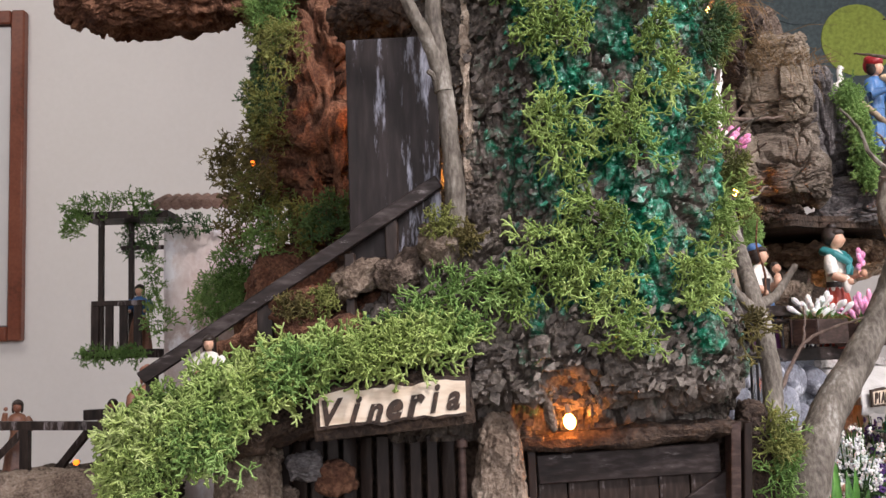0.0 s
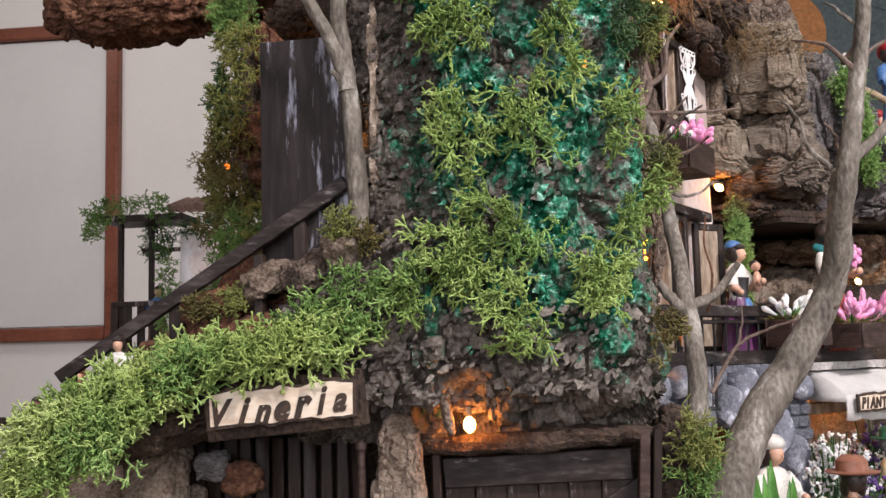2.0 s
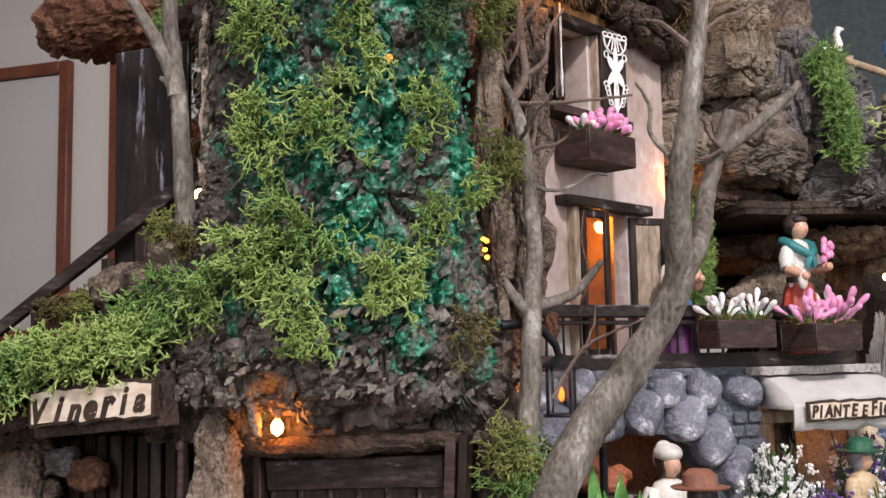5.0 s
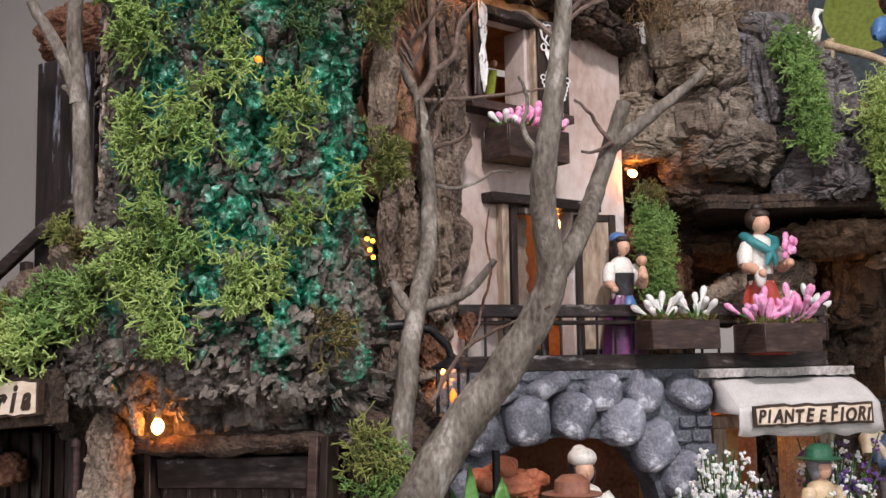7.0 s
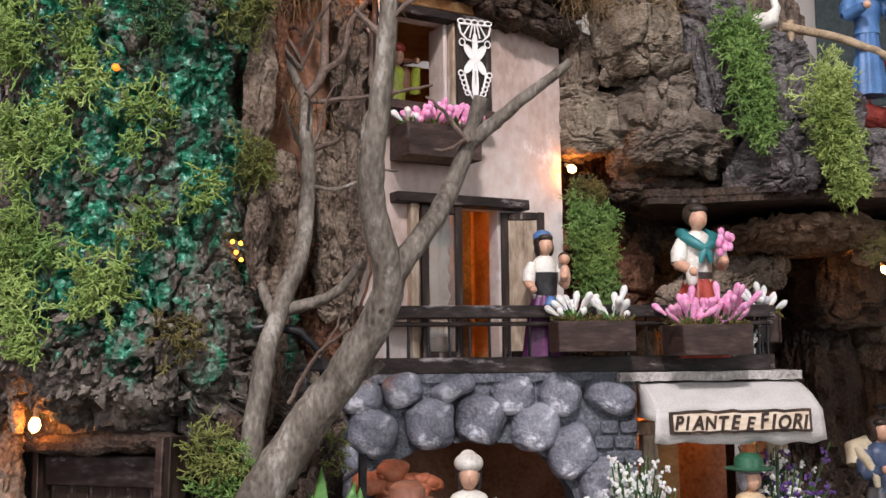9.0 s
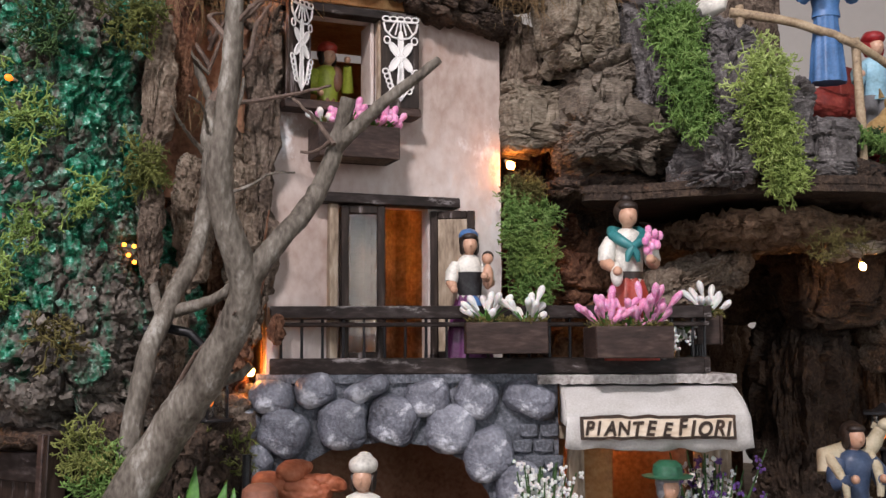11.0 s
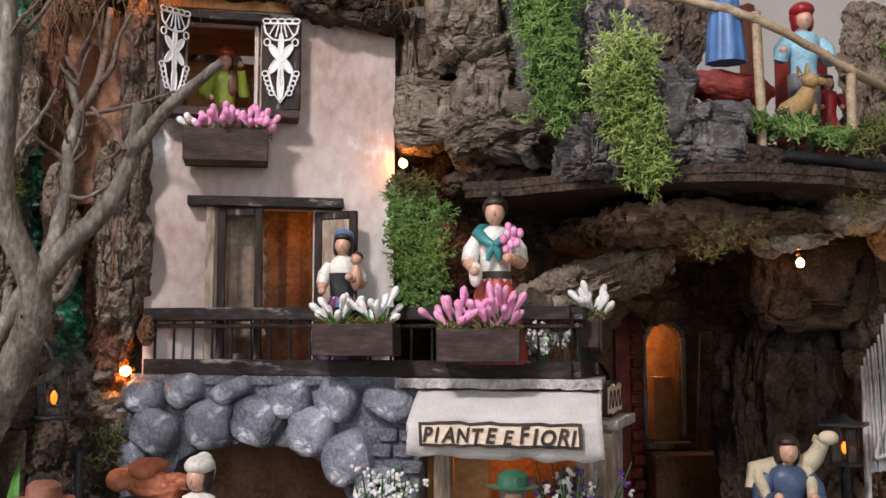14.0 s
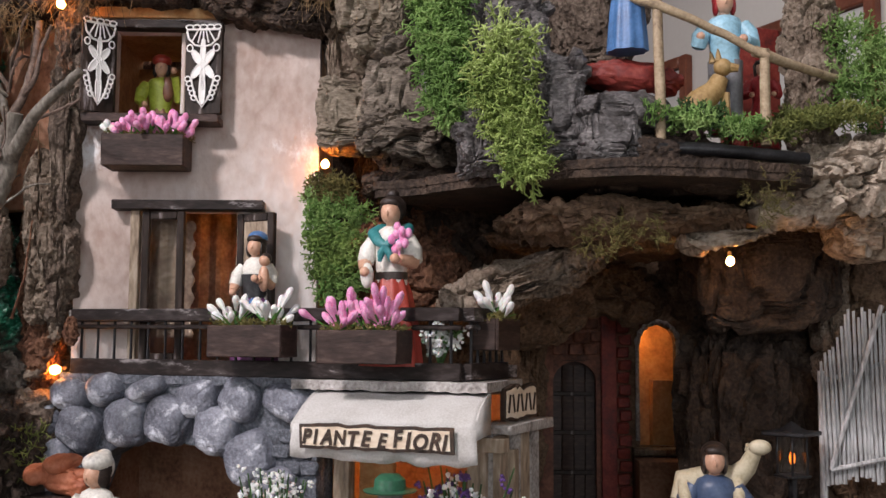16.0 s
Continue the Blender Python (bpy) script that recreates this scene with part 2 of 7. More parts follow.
BRICK = material("red_painted_brick", [(0.07, 0.008, 0.006), (0.2, 0.02, 0.014), (0.3, 0.06, 0.04)], (70, 400), 0.4, 0.6, 0.1, 0.6, 0.0008)
WOOL = material("cream_painted_lamb", [(0.36, 0.3, 0.19), (0.52, 0.46, 0.32), (0.62, 0.56, 0.42)], (90, 500), 0.4, 0.55, 0.1, 0.5, 0.0006)
DOG_FUR = material("tan_painted_dog", [(0.2, 0.115, 0.04), (0.35, 0.225, 0.085), (0.46, 0.32, 0.15)], (90, 500), 0.4, 0.55, 0.1, 0.5, 0.0006)
RED_WALL = material("smoky_red_plaster", [(0.045, 0.016, 0.01), (0.17, 0.063, 0.038), (0.3, 0.135, 0.085)], (45, 300), 0.4, 0.7, 0.12, 0.8, 0.0012)
TILE = material("brown_roof_tile", [(0.08, 0.045, 0.035), (0.2, 0.12, 0.09), (0.3, 0.2, 0.16)], (80, 400), 0.4, 0.75, 0.1, 0.5, 0.0005)


def paint(name, c, rough=0.42):
    return material(name, [tuple(v * 0.6 for v in c), c, tuple(min(0.9, v * 1.25 + 0.02) for v in c)], (70, 500), 0.4, rough, 0.08, 0.2, 0.0003)


P_WHITE, P_RED, P_BLUE = paint("white_figure_paint", (0.68, 0.66, 0.6)), paint("red_figure_paint", (0.33, 0.04, 0.025)), paint("blue_figure_paint", (0.06, 0.16, 0.36))
P_BLACK, P_TEAL, P_VIOLET = paint("black_figure_paint", (0.02, 0.02, 0.022)), paint("teal_figure_paint", (0.03, 0.2, 0.21)), paint("violet_figure_paint", (0.13, 0.03, 0.12))
P_SKY, P_GREY, P_GREEN = paint("sky_figure_paint", (0.28, 0.5, 0.62)), paint("grey_figure_paint", (0.17, 0.17, 0.18)), paint("green_figure_paint", (0.03, 0.13, 0.07))
P_LIME, P_BROWN, P_NAVY = paint("lime_figure_paint", (0.3, 0.36, 0.04)), paint("brown_figure_paint", (0.22, 0.1, 0.06)), paint("navy_figure_paint", (0.05, 0.08, 0.15))
P_CREAM, P_CRIMSON = paint("cream_figure_paint", (0.55, 0.42, 0.26)), paint("crimson_figure_paint", (0.3, 0.012, 0.016))
BULB = glow("warm_bulb_glass", (1.0, 0.3, 0.045), 110.0)
BULB_CAVE = glow("bright_bulb_glass", (1.0, 0.42, 0.11), 210.0)
BULB_AMBER = glow("yellow_bulb_glass", (1.0, 0.33, 0.03), 7.0)
BULB_DIM = glow("amber_bulb_glass", (1.0, 0.2, 0.015), 2.2)
BULB_LOW = glow("faint_bulb_glass", (1.0, 0.34, 0.06), 8.0)
BULB_IN = glow("inner_bulb_glass", (1.0, 0.38, 0.07), 95.0)


def cliff_paint():
    """Dark cork with teal, aqua and deep green paint brushed over its middle."""
    m = material("painted_cork_cliff", [(0.022, 0.0175, 0.014), (0.085, 0.07, 0.057), (0.23, 0.2, 0.17)], (55, 380), 0.5, 0.6, 0.2, 0.9, 0.0016)
    n, l = m.node_tree.nodes, m.node_tree.links
    b = n["Principled BSDF"]
    tc = n.new("ShaderNodeTexCoord")
    zone, hue, xyz = n.new("ShaderNodeTexNoise"), n.new("ShaderNodeTexNoise"), n.new("ShaderNodeSeparateXYZ")
    for node, s, d in ((zone, 42, 8), (hue, 190, 8)):
        node.inputs["Scale"].default_value, node.inputs["Detail"].default_value = s, d
        node.inputs["Roughness"].default_value = 0.72
        l.new(tc.outputs["Object"], node.inputs["Vector"])
    # brushed downwards: long in z
    down = n.new("ShaderNodeMapping")
    down.inputs["Scale"].default_value = (1, 1, 0.5)
    l.new(tc.outputs["Object"], down.inputs["Vector"])
    l.new(down.outputs[0], zone.inputs["Vector"])
    l.new(n.new("ShaderNodeNewGeometry").outputs["Position"], xyz.inputs[0])
    # the paint thins out to the plain cork at the cliff's left and foot
    spread = []
    for out, a, c in ((xyz.outputs["X"], 0.0, 0.07), (xyz.outputs["Z"], 1.03, 1.15)):
        r = n.new("ShaderNodeMapRange")
        r.interpolation_type = "SMOOTHSTEP"
        r.inputs["From Min"].default_value, r.inputs["From Max"].default_value = a, c
        l.new(out, r.inputs["Value"])
        spread.append(r.outputs[0])
    both = n.new("ShaderNodeMath")
    both.operation = "MULTIPLY"
    l.new(spread[0], both.inputs[0])
    l.new(spread[1], both.inputs[1])
    s = n.new("ShaderNodeMath")
    s.operation = "MULTIPLY_ADD"
    s.inputs[1].default_value = 0.2
    l.new(both.outputs[0], s.inputs[0])
    l.new(zone.outputs[0], s.inputs[2])
    mask = n.new("ShaderNodeMapRange")
    mask.inputs["From Min"].default_value, mask.inputs["From Max"].default_value = 0.635, 0.735
    l.new(s.outputs[0], mask.inputs["Value"])
    ramp = n.new("ShaderNodeValToRGB")
    for i, (at, c) in enumerate(((0.3, (0.005, 0.022, 0.012)), (0.43, (0.005, 0.06, 0.028)), (0.51, (0.008, 0.15, 0.075)), (0.575, (0.04, 0.31, 0.2)), (0.635, (0.42, 0.64, 0.56)))):
        e = ramp.color_ramp.elements[i] if i < 2 else ramp.color_ramp.elements.new(at)
        e.position, e.color = at, (*c, 1)
    l.new(hue.outputs[0], ramp.inputs[0])
    mixc = n.new("ShaderNodeMix")
    mixc.data_type = "RGBA"
    l.new(mask.outputs[0], mixc.inputs[0])
    base = b.inputs["Base Color"].links[0].from_socket
    l.new(base, mixc.inputs[6])
    l.new(ramp.outputs[0], mixc.inputs[7])
    l.new(mixc.outputs[2], b.inputs["Base Color"])
    mr = n.new("ShaderNodeMix")
    l.new(mask.outputs[0], mr.inputs[0])
    l.new(b.inputs["Roughness"].links[0].from_socket, mr.inputs[2])
    mr.inputs[3].default_value = 0.28
    l.new(mr.outputs[0], b.inputs["Roughness"])
    return m


CLIFF = cliff_paint()


def glass():
    m = bpy.data.materials.new("clear_glass")
    m.use_nodes = True
    b = m.node_tree.nodes["Principled BSDF"]
    b.inputs["Base Color"].default_value = (0.95, 0.97, 0.96, 1)
    b.inputs["Roughness"].default_value = 0.06
    b.inputs["Transmission Weight"].default_value = 1.0
    b.inputs["IOR"].default_value = 1.3
    return m


GLASS = glass()

# ---- mesh tools ----
V = Vector
UP = V((0, 0, 1))


class Shape:
    """Gathers points and faces, each face with a material, for one mesh."""

    def __init__(self):
        self.v, self.f, self.m = [], [], []

    def add(self, pts, faces, mi=0):
        o = len(self.v)
        self.v.extend(pts)
        self.f.extend([tuple(i + o for i in f) for f in faces])
        self.m.extend([mi] * len(faces))

    def tube(self, path, radii, sides=8, mi=0, cap=True, closed=False):
        path = [V(p) for p in path]
        k = len(path)
        radii = radii if isinstance(radii, (list, tuple)) else [radii] * k
        pts, side = [], None
        for i, p in enumerate(path):
            a = path[i - 1] if i or closed else p
            c = path[(i + 1) % k] if i < k - 1 or closed else p
            d = (c - a).normalized()
            if side is None:
                side = d.orthogonal().normalized()
            side = (side - d * side.dot(d)).normalized()
            up = d.cross(side)
            for j in range(sides):
                t = 2 * math.pi * j / sides
                pts.append(p + (side * math.cos(t) + up * math.sin(t)) * radii[i])
        faces = []
        for i in range(k if closed else k - 1):
            for j in range(sides):
                a, b = i * sides + j, i * sides + (j + 1) % sides
                n = ((i + 1) % k) * sides
                faces.append((a, b, n + (j + 1) % sides, n + j))
        if cap and not closed:
            faces += [tuple(reversed(range(sides))), tuple(range((k - 1) * sides, k * sides))]
        self.add(pts, faces, mi)

    def ball(self, c, r, mi=0, seg=14, rings=9, turn=None, power=1.0):
        r = r if isinstance(r, (list, tuple)) else (r, r, r)
        m = turn.to_3x3() if turn else Matrix.Identity(3)
        pts = []
        for i in range(rings + 1):
            th = math.pi * i / rings
            for j in range(seg):
                ph = 2 * math.pi * j / seg
                q = [math.sin(th) * math.cos(ph), math.sin(th) * math.sin(ph), math.cos(th)]
                if power != 1.0:
                    q = [math.copysign(abs(x) ** power, x) for x in q]
                pts.append(V(c) + m @ V((q[0] * r[0], q[1] * r[1], q[2] * r[2])))
        faces = [(i * seg + j, (i + 1) * seg + j, (i + 1) * seg + (j + 1) % seg, i * seg + (j + 1) % seg) for i in range(rings) for j in range(seg)]
        self.add(pts, faces, mi)

    def lathe(self, c, profile, mi=0, seg=16, squash=1.0, wave=0.0, waves=7, turn=None):
        m = turn.to_3x3() if turn else Matrix.Identity(3)
        pts = []
        for r, z in profile:
            for j in range(seg):
                t = 2 * math.pi * j / seg
                q = r * (1 + wave * math.sin(waves * t))
                pts.append(V(c) + m @ V((q * math.cos(t), q * squash * math.sin(t), z)))
        k = len(profile)
        faces = [(i * seg + j, i * seg + (j + 1) % seg, (i + 1) * seg + (j + 1) % seg, (i + 1) * seg + j) for i in range(k - 1) for j in range(seg)]
        faces += [tuple(reversed(range(seg))), tuple(range((k - 1) * seg, k * seg))]
        self.add(pts, faces, mi)

    def box(self, c, size, turn=None, mi=0, bevel=0.0006, jitter=0.0, seed=0):
        """A block with cut edges; jitter makes it a little hand-cut."""
        m = turn.to_3x3() if turn else Matrix.Identity(3)
        rng = random.Random(seed)
        h = [s / 2 for s in size]
        b = min(bevel, min(h) * 0.6)
        pts, idx = [], {}
        for sx in (-1, 1):
            for sy in (-1, 1):
                for sz in (-1, 1):
                    jit = V([rng.uniform(-jitter, jitter) for _ in range(3)])
                    for ax in range(3):
                        q = [sx * (h[0] - b), sy * (h[1] - b), sz * (h[2] - b)]
                        q[ax] = (sx, sy, sz)[ax] * h[ax]
                        idx[sx, sy, sz, ax] = len(pts)
                        pts.append(V(c) + m @ (V(q) + jit))
        faces = []
        for ax in range(3):
            o = [a for a in range(3) if a != ax]
            for s in (-1, 1):
                ring = []
                for s0, s1 in ((-1, -1), (1, -1), (1, 1), (-1, 1)):
                    k = [0, 0, 0]
                    k[ax], k[o[0]], k[o[1]] = s, s0, s1
                    ring.append(idx[k[0], k[1], k[2], ax])
                faces.append(tuple(ring))
            for s0 in (-1, 1):
                for s1 in (-1, 1):
                    ends = []
                    for s in (-1, 1):
                        k = [0, 0, 0]
                        k[ax], k[o[0]], k[o[1]] = s, s0, s1
                        ends.append((idx[k[0], k[1], k[2], o[0]], idx[k[0], k[1], k[2], o[1]]))
                    faces.append((ends[0][0], ends[0][1], ends[1][1], ends[1][0]))
        for sx in (-1, 1):
            for sy in (-1, 1):
                for sz in (-1, 1):
                    faces.append(tuple(idx[sx, sy, sz, a] for a in range(3)))
        self.add(pts, faces, mi)

    def prism(self, ring, z0, z1, mi=0):
        k = len(ring)
        pts = [V((x, y, z0)) for x, y in ring] + [V((x, y, z1)) for x, y in ring]
        faces = [tuple(reversed(range(k))), tuple(range(k, 2 * k))] + [(i, (i + 1) % k, k + (i + 1) % k, k + i) for i in range(k)]
        self.add(pts, faces, mi)

    def mesh(self, name, mats, smooth=True):
        me = bpy.data.meshes.new(name)
        me.from_pydata([tuple(p) for p in self.v], [], self.f)
        mats = mats if isinstance(mats, (list, tuple)) else [mats]
        for m in mats:
            me.materials.append(m)
        me.polygons.foreach_set("material_index", self.m)
        bm = bmesh.new()
        bm.from_mesh(me)
        bmesh.ops.recalc_face_normals(bm, faces=bm.faces)
        bm.to_mesh(me)
        bm.free()
        me.polygons.foreach_set("use_smooth", [smooth] * len(me.polygons))
        if smooth:
            me.set_sharp_from_angle(angle=radians(42))
        me.update()
        return me


def settle(me):
    """Moves a mesh to its own foot; returns where that foot stands."""
    co = np.empty(len(me.vertices) * 3)
    me.vertices.foreach_get("co", co)
    co = co.reshape(-1, 3)
    lo, hi = co.min(0), co.max(0)
    foot = V(((lo[0] + hi[0]) / 2, (lo[1] + hi[1]) / 2, lo[2]))
    me.transform(Matrix.Translation(-foot))
    return foot


def solid(name, shape, mats, label="", category="", group="", kind="", smooth=True):
    me = shape if isinstance(shape, bpy.types.Mesh) else shape.mesh(name, mats, smooth)
    foot = settle(me)
    ob = new(name, me)
    ob.location = foot
    return tagged(ob, label, category, group, kind)


def thing(name, at, label, category, group="", kind=""):
    ob = new(name)
    ob.empty_display_size = 0.01
    ob.location = at
    return tagged(ob, label, category, group, kind)


def part(name, shape, mats, parent, label="", smooth=True):
    me = shape if isinstance(shape, bpy.types.Mesh) else shape.mesh(name, mats, smooth)
    ob = new(name, me)
    ob.parent = parent
    home = V((0, 0, 0))
    up = parent
    while up:
        home += up.location
        up = up.parent
    foot = settle(me)
    ob.location = foot - home
    return tagged(ob, label)


HO, HU, HN = V((0.180, 0.750, 0)), V((0.434, 0.901, 0)), V((0.901, -0.434, 0))
BO, BU, BN = V((0.180, 0.750, 0)), V((0.723, 0.691, 0)), V((0.691, -0.723, 0))


def hw(u, n, z):
    return HO + HU * u + HN * n + UP * z


def bw(u, n, z):
    return BO + BU * u + BN * n + UP * z


def facing(out):
    """A turn whose x runs along a wall, y into it, z up, for a wall that faces out."""
    y = -V(out).normalized()
    x = y.cross(UP).normalized()
    return Matrix((x, y, x.cross(y))).transposed().to_4x4()


TH, TB, TS = facing(HN), facing(BN), facing((0, -1, 0))


def bark(me, seed, freq, amp, grain=(1, 1, 1), chips=0.6, flake=0.25):
    """Pushes points out and in along their normals: broad lumps, split plates with narrow gaps, grain lines and crumbs."""
    nrm = [v.normal.copy() for v in me.vertices]
    half, off = V((0.5, 0.5, 0.5)), V((seed * 7.3, seed * 3.1, seed * 5.7))
    for v, n in zip(me.vertices, nrm):
        q = V((v.co.x * grain[0], v.co.y * grain[1], v.co.z * grain[2])) * freq + off
        lump = noise.fractal(q * 0.55, 0.8, 2.1, 3)
        w = q * 0.95 + noise.noise_vector(q * 0.9) * 0.8 + noise.noise_vector(q * 3.3) * 0.18
        d, at = noise.voronoi(w)
        gap = d[1] - d[0]
        tilt = (w - at[0]).dot(noise.cell_vector(at[0] * 5.3) - half)
        plate = 1.2 * noise.cell(at[0] * 9.7) + 1.3 * tilt - 1.5 * math.exp(-(gap / 0.07) ** 2) - 0.5
        w2 = q * 3.6 + noise.noise_vector(q * 2.3) * 1.1
        d2, at2 = noise.voronoi(w2)
        crumb = 1.3 * (w2 - at2[0]).dot(noise.cell_vector(at2[0] * 3.7) - half) + 0.8 * (noise.cell(at2[0] * 6.1) - 0.5) - 0.7 * math.exp(-((d2[1] - d2[0]) / 0.1) ** 2)
        v.co += n * amp * (0.8 * lump + 0.75 * chips * plate + 0.75 * flake * crumb)
    me.update()
    return me


def cork(me, seed, freq, amp, grain=(1, 1, 1), chips=1.0, flake=1.0):
    """Cork bark: broad plates at uneven levels parted by narrow cracks, thinner layers across them, and fine fibre lines."""
    nrm = [v.normal.copy() for v in me.vertices]
    half, off = V((0.5, 0.5, 0.5)), V((seed * 5.9, seed * 2.7, seed * 4.3))
    for v, n in zip(me.vertices, nrm):
        q = V((v.co.x * grain[0], v.co.y * grain[1], v.co.z * grain[2])) * freq + off
        w = q * 0.62 + noise.noise_vector(q * 0.7) * 0.45 + noise.noise_vector(q * 2.6) * 0.09
        d, at = noise.voronoi(w)
        gap = d[1] - d[0]
        plate = 1.5 * noise.cell(at[0] * 9.7) + 1.1 * (w - at[0]).dot(noise.cell_vector(at[0] * 5.3) - half) - 1.5 * math.exp(-(gap / 0.055) ** 2) - 0.75
        w2 = V((q.x * 1.7, q.y * 1.7, q.z * 3.1)) + noise.noise_vector(q * 1.9) * 0.7
        d2, at2 = noise.voronoi(w2)
        layer = 0.9 * noise.cell(at2[0] * 6.1) - 0.9 * math.exp(-((d2[1] - d2[0]) / 0.08) ** 2) - 0.3
        fibre = abs(noise.noise(V((q.x * 2.5, q.y * 2.5, q.z * 11.0)))) - abs(noise.noise(q * 7.0)) * 0.8
        v.co += n * amp * (0.7 * noise.fractal(q * 0.4, 0.9, 2.0, 2) + 0.8 * chips * plate + 0.38 * flake * layer + 0.3 * flake * fibre)
    me.update()
    return me


def chunk(name, c, r, mat, label, category="rock", seed=1, freq=55, amp=0.006, turn=None, power=0.75, sub=6, grain=(1, 1, 1), group="", chips=0.6, parent=None, flake=0.25, relief=bark):
    bm = bmesh.new()
    bmesh.ops.create_icosphere(bm, subdivisions=sub, radius=1)
    m = turn.to_3x3() if turn else Matrix.Identity(3)
    for v in bm.verts:
        q = V([math.copysign(abs(x) ** power, x) for x in v.co])
        v.co = V(c) + m @ V((q.x * r[0], q.y * r[1], q.z * r[2]))
    bm.normal_update()
    me = bpy.data.meshes.new(name)
    bm.to_mesh(me)
    bm.free()
    relief(me, seed, freq, amp, grain, chips, flake)
    me.materials.append(mat)
    me.polygons.foreach_set("use_smooth", [True] * len(me.polygons))
    if relief is cork:
        me.set_sharp_from_angle(angle=radians(34))
    if parent:
        return part(name, me, None, parent, label)
    return solid(name, me, None, label, category, group)


def sprig(s, p, d, length, r, depth, rng, spread=0.75, mi=0):
    """A forking, crooked strand of moss, three-sided, with short blunt tips."""
    ring = ((1, 0), (-0.5, 0.87), (-0.5, -0.87))
    side = d.orthogonal().normalized()
    up = d.cross(side)
    mid = p + d * length * 0.5 + (side * rng.uniform(-1, 1) + up * rng.uniform(-1, 1)) * length * 0.16
    q = p + d * length
    o = len(s.v)
    for c, k in ((p, 1.0), (mid, 0.92), (q, 0.88)):
        s.v.extend([c + (side * a + up * b) * r * k for a, b in ring])
    for k in (0, 3):
        s.f.extend([(o + k, o + k + 1, o + k + 4, o + k + 3), (o + k + 1, o + k + 2, o + k + 5, o + k + 4), (o + k + 2, o + k, o + k + 3, o + k + 5)])
    s.m.extend([mi] * 6)
    if depth <= 0:
        s.v.append(q + d * r * 0.9)
        s.f.extend([(o + 6, o + 7, o + 9), (o + 7, o + 8, o + 9), (o + 8, o + 6, o + 9)])
        s.m.extend([mi] * 3)
        return
    for _ in range(2 if rng.random() < 0.5 else 3):
        e = (d + V((rng.gauss(0, 1), rng.gauss(0, 1), rng.gauss(0, 1))) * spread * 0.9).normalized()
        sprig(s, q, e, length * (rng.uniform(0.4, 0.75) if depth == 1 else rng.uniform(0.55, 0.95)), r * 0.95, depth - 1, rng, spread, mi)


def moss(name, spots, mat, label, seed, size=0.006, r=0.00075, depth=3, spread=0.8, category="moss", droop=0.0, group="moss on the cork"):
    """A tuft: forking strands from some of the spots (place, outward way)."""
    s, rng = Shape(), random.Random(seed)
    for k, (p, n) in enumerate(spots):
        if k % 2:
            continue
        d = (V(n).normalized() + V((rng.gauss(0, 0.5), rng.gauss(0, 0.5), rng.gauss(0, 0.5) - droop))).normalized()
        sprig(s, V(p), d, size * 1.5 * rng.uniform(0.65, 1.2), r * 0.95, depth, rng, spread)
    me = bpy.data.meshes.new(name)
    me.from_pydata([tuple(p) for p in s.v], [], s.f)
    me.materials.append(mat)
    me.polygons.foreach_set("use_smooth", [True] * len(me.polygons))
    return solid(name, me, None, label, category, group)


def oval(c, ax, ay, rx, ry, out, count, seed, dome=0.0):
    """Spots over an uneven oval patch with axes ax, ay; the middle bulges out by dome."""
    rng, got = random.Random(seed), []
    while len(got) < count:
        a, b = rng.uniform(-1, 1), rng.uniform(-1, 1)
        k = a * a + b * b
        if k > 1 or k > 0.65 + 0.5 * noise.noise(V((a * 1.7, b * 1.7, seed * 3.3))):
            continue
        n = (V(out) + V(ax) * a * 0.8 + V(ay) * b * 0.8).normalized()
        got.append((V(c) + V(ax) * a * rx + V(ay) * b * ry + V(out) * dome * (1 - k), n))
    return got

# ---- the room ----
WALL = material("off_white_wall_paint", [(0.66, 0.635, 0.61), (0.69, 0.665, 0.645), (0.72, 0.695, 0.675)], (1.5, 60), 0.3, 0.85, 0.05, 0.1, 0.001)
FLOOR = material("beige_floor", [(0.28, 0.24, 0.2), (0.36, 0.31, 0.26), (0.42, 0.37, 0.31)], (3, 60), 0.3, 0.5, 0.1, 0.1, 0.001)
CEIL = material("white_ceiling_paint", [(0.72, 0.71, 0.69), (0.76, 0.75, 0.73), (0.8, 0.79, 0.77)], (2, 60), 0.3, 0.9, 0.05, 0.1, 0.001)
X0, X1, Y0, Y1, ZC = -4.5, 3.5, -2.5, 3.6, 2.9


def slab(name, lo, hi, mat, label, category, extra=()):
    s = Shape()
    for a, b in ((lo, hi), *extra):
        s.box([(p + q) / 2 for p, q in zip(a, b)], [q - p for p, q in zip(a, b)], bevel=0.002)
    return solid(name, s, mat, label, category, kind="structure", smooth=False)


slab("floor", (X0, Y0, -0.1), (X1, Y1, 0), FLOOR, "plain beige room floor", "floor")
slab("ceiling", (X0, Y0, ZC), (X1, Y1, ZC + 0.1), CEIL, "plain white ceiling", "ceiling")
slab("wall_north", (X0, Y1, 0), (X1, Y1 + 0.12, ZC), WALL, "off-white painted plaster room wall", "wall")
slab("wall_west", (X0 - 0.12, Y0, 0), (X0, Y1, ZC), WALL, "off-white painted plaster room wall", "wall")
# both openings are added to go with the fill panels
slab("wall_east", (X1, Y0, 0), (X1 + 0.12, -1.3, ZC), WALL, "unseen off-white painted wall with an opening added behind the fill panel", "wall",
     extra=(((X1, 0.7, 0), (X1 + 0.12, Y1, ZC)), ((X1, -1.3, 0), (X1 + 0.12, 0.7, 1.05)), ((X1, -1.3, 2.45), (X1 + 0.12, 0.7, ZC))))
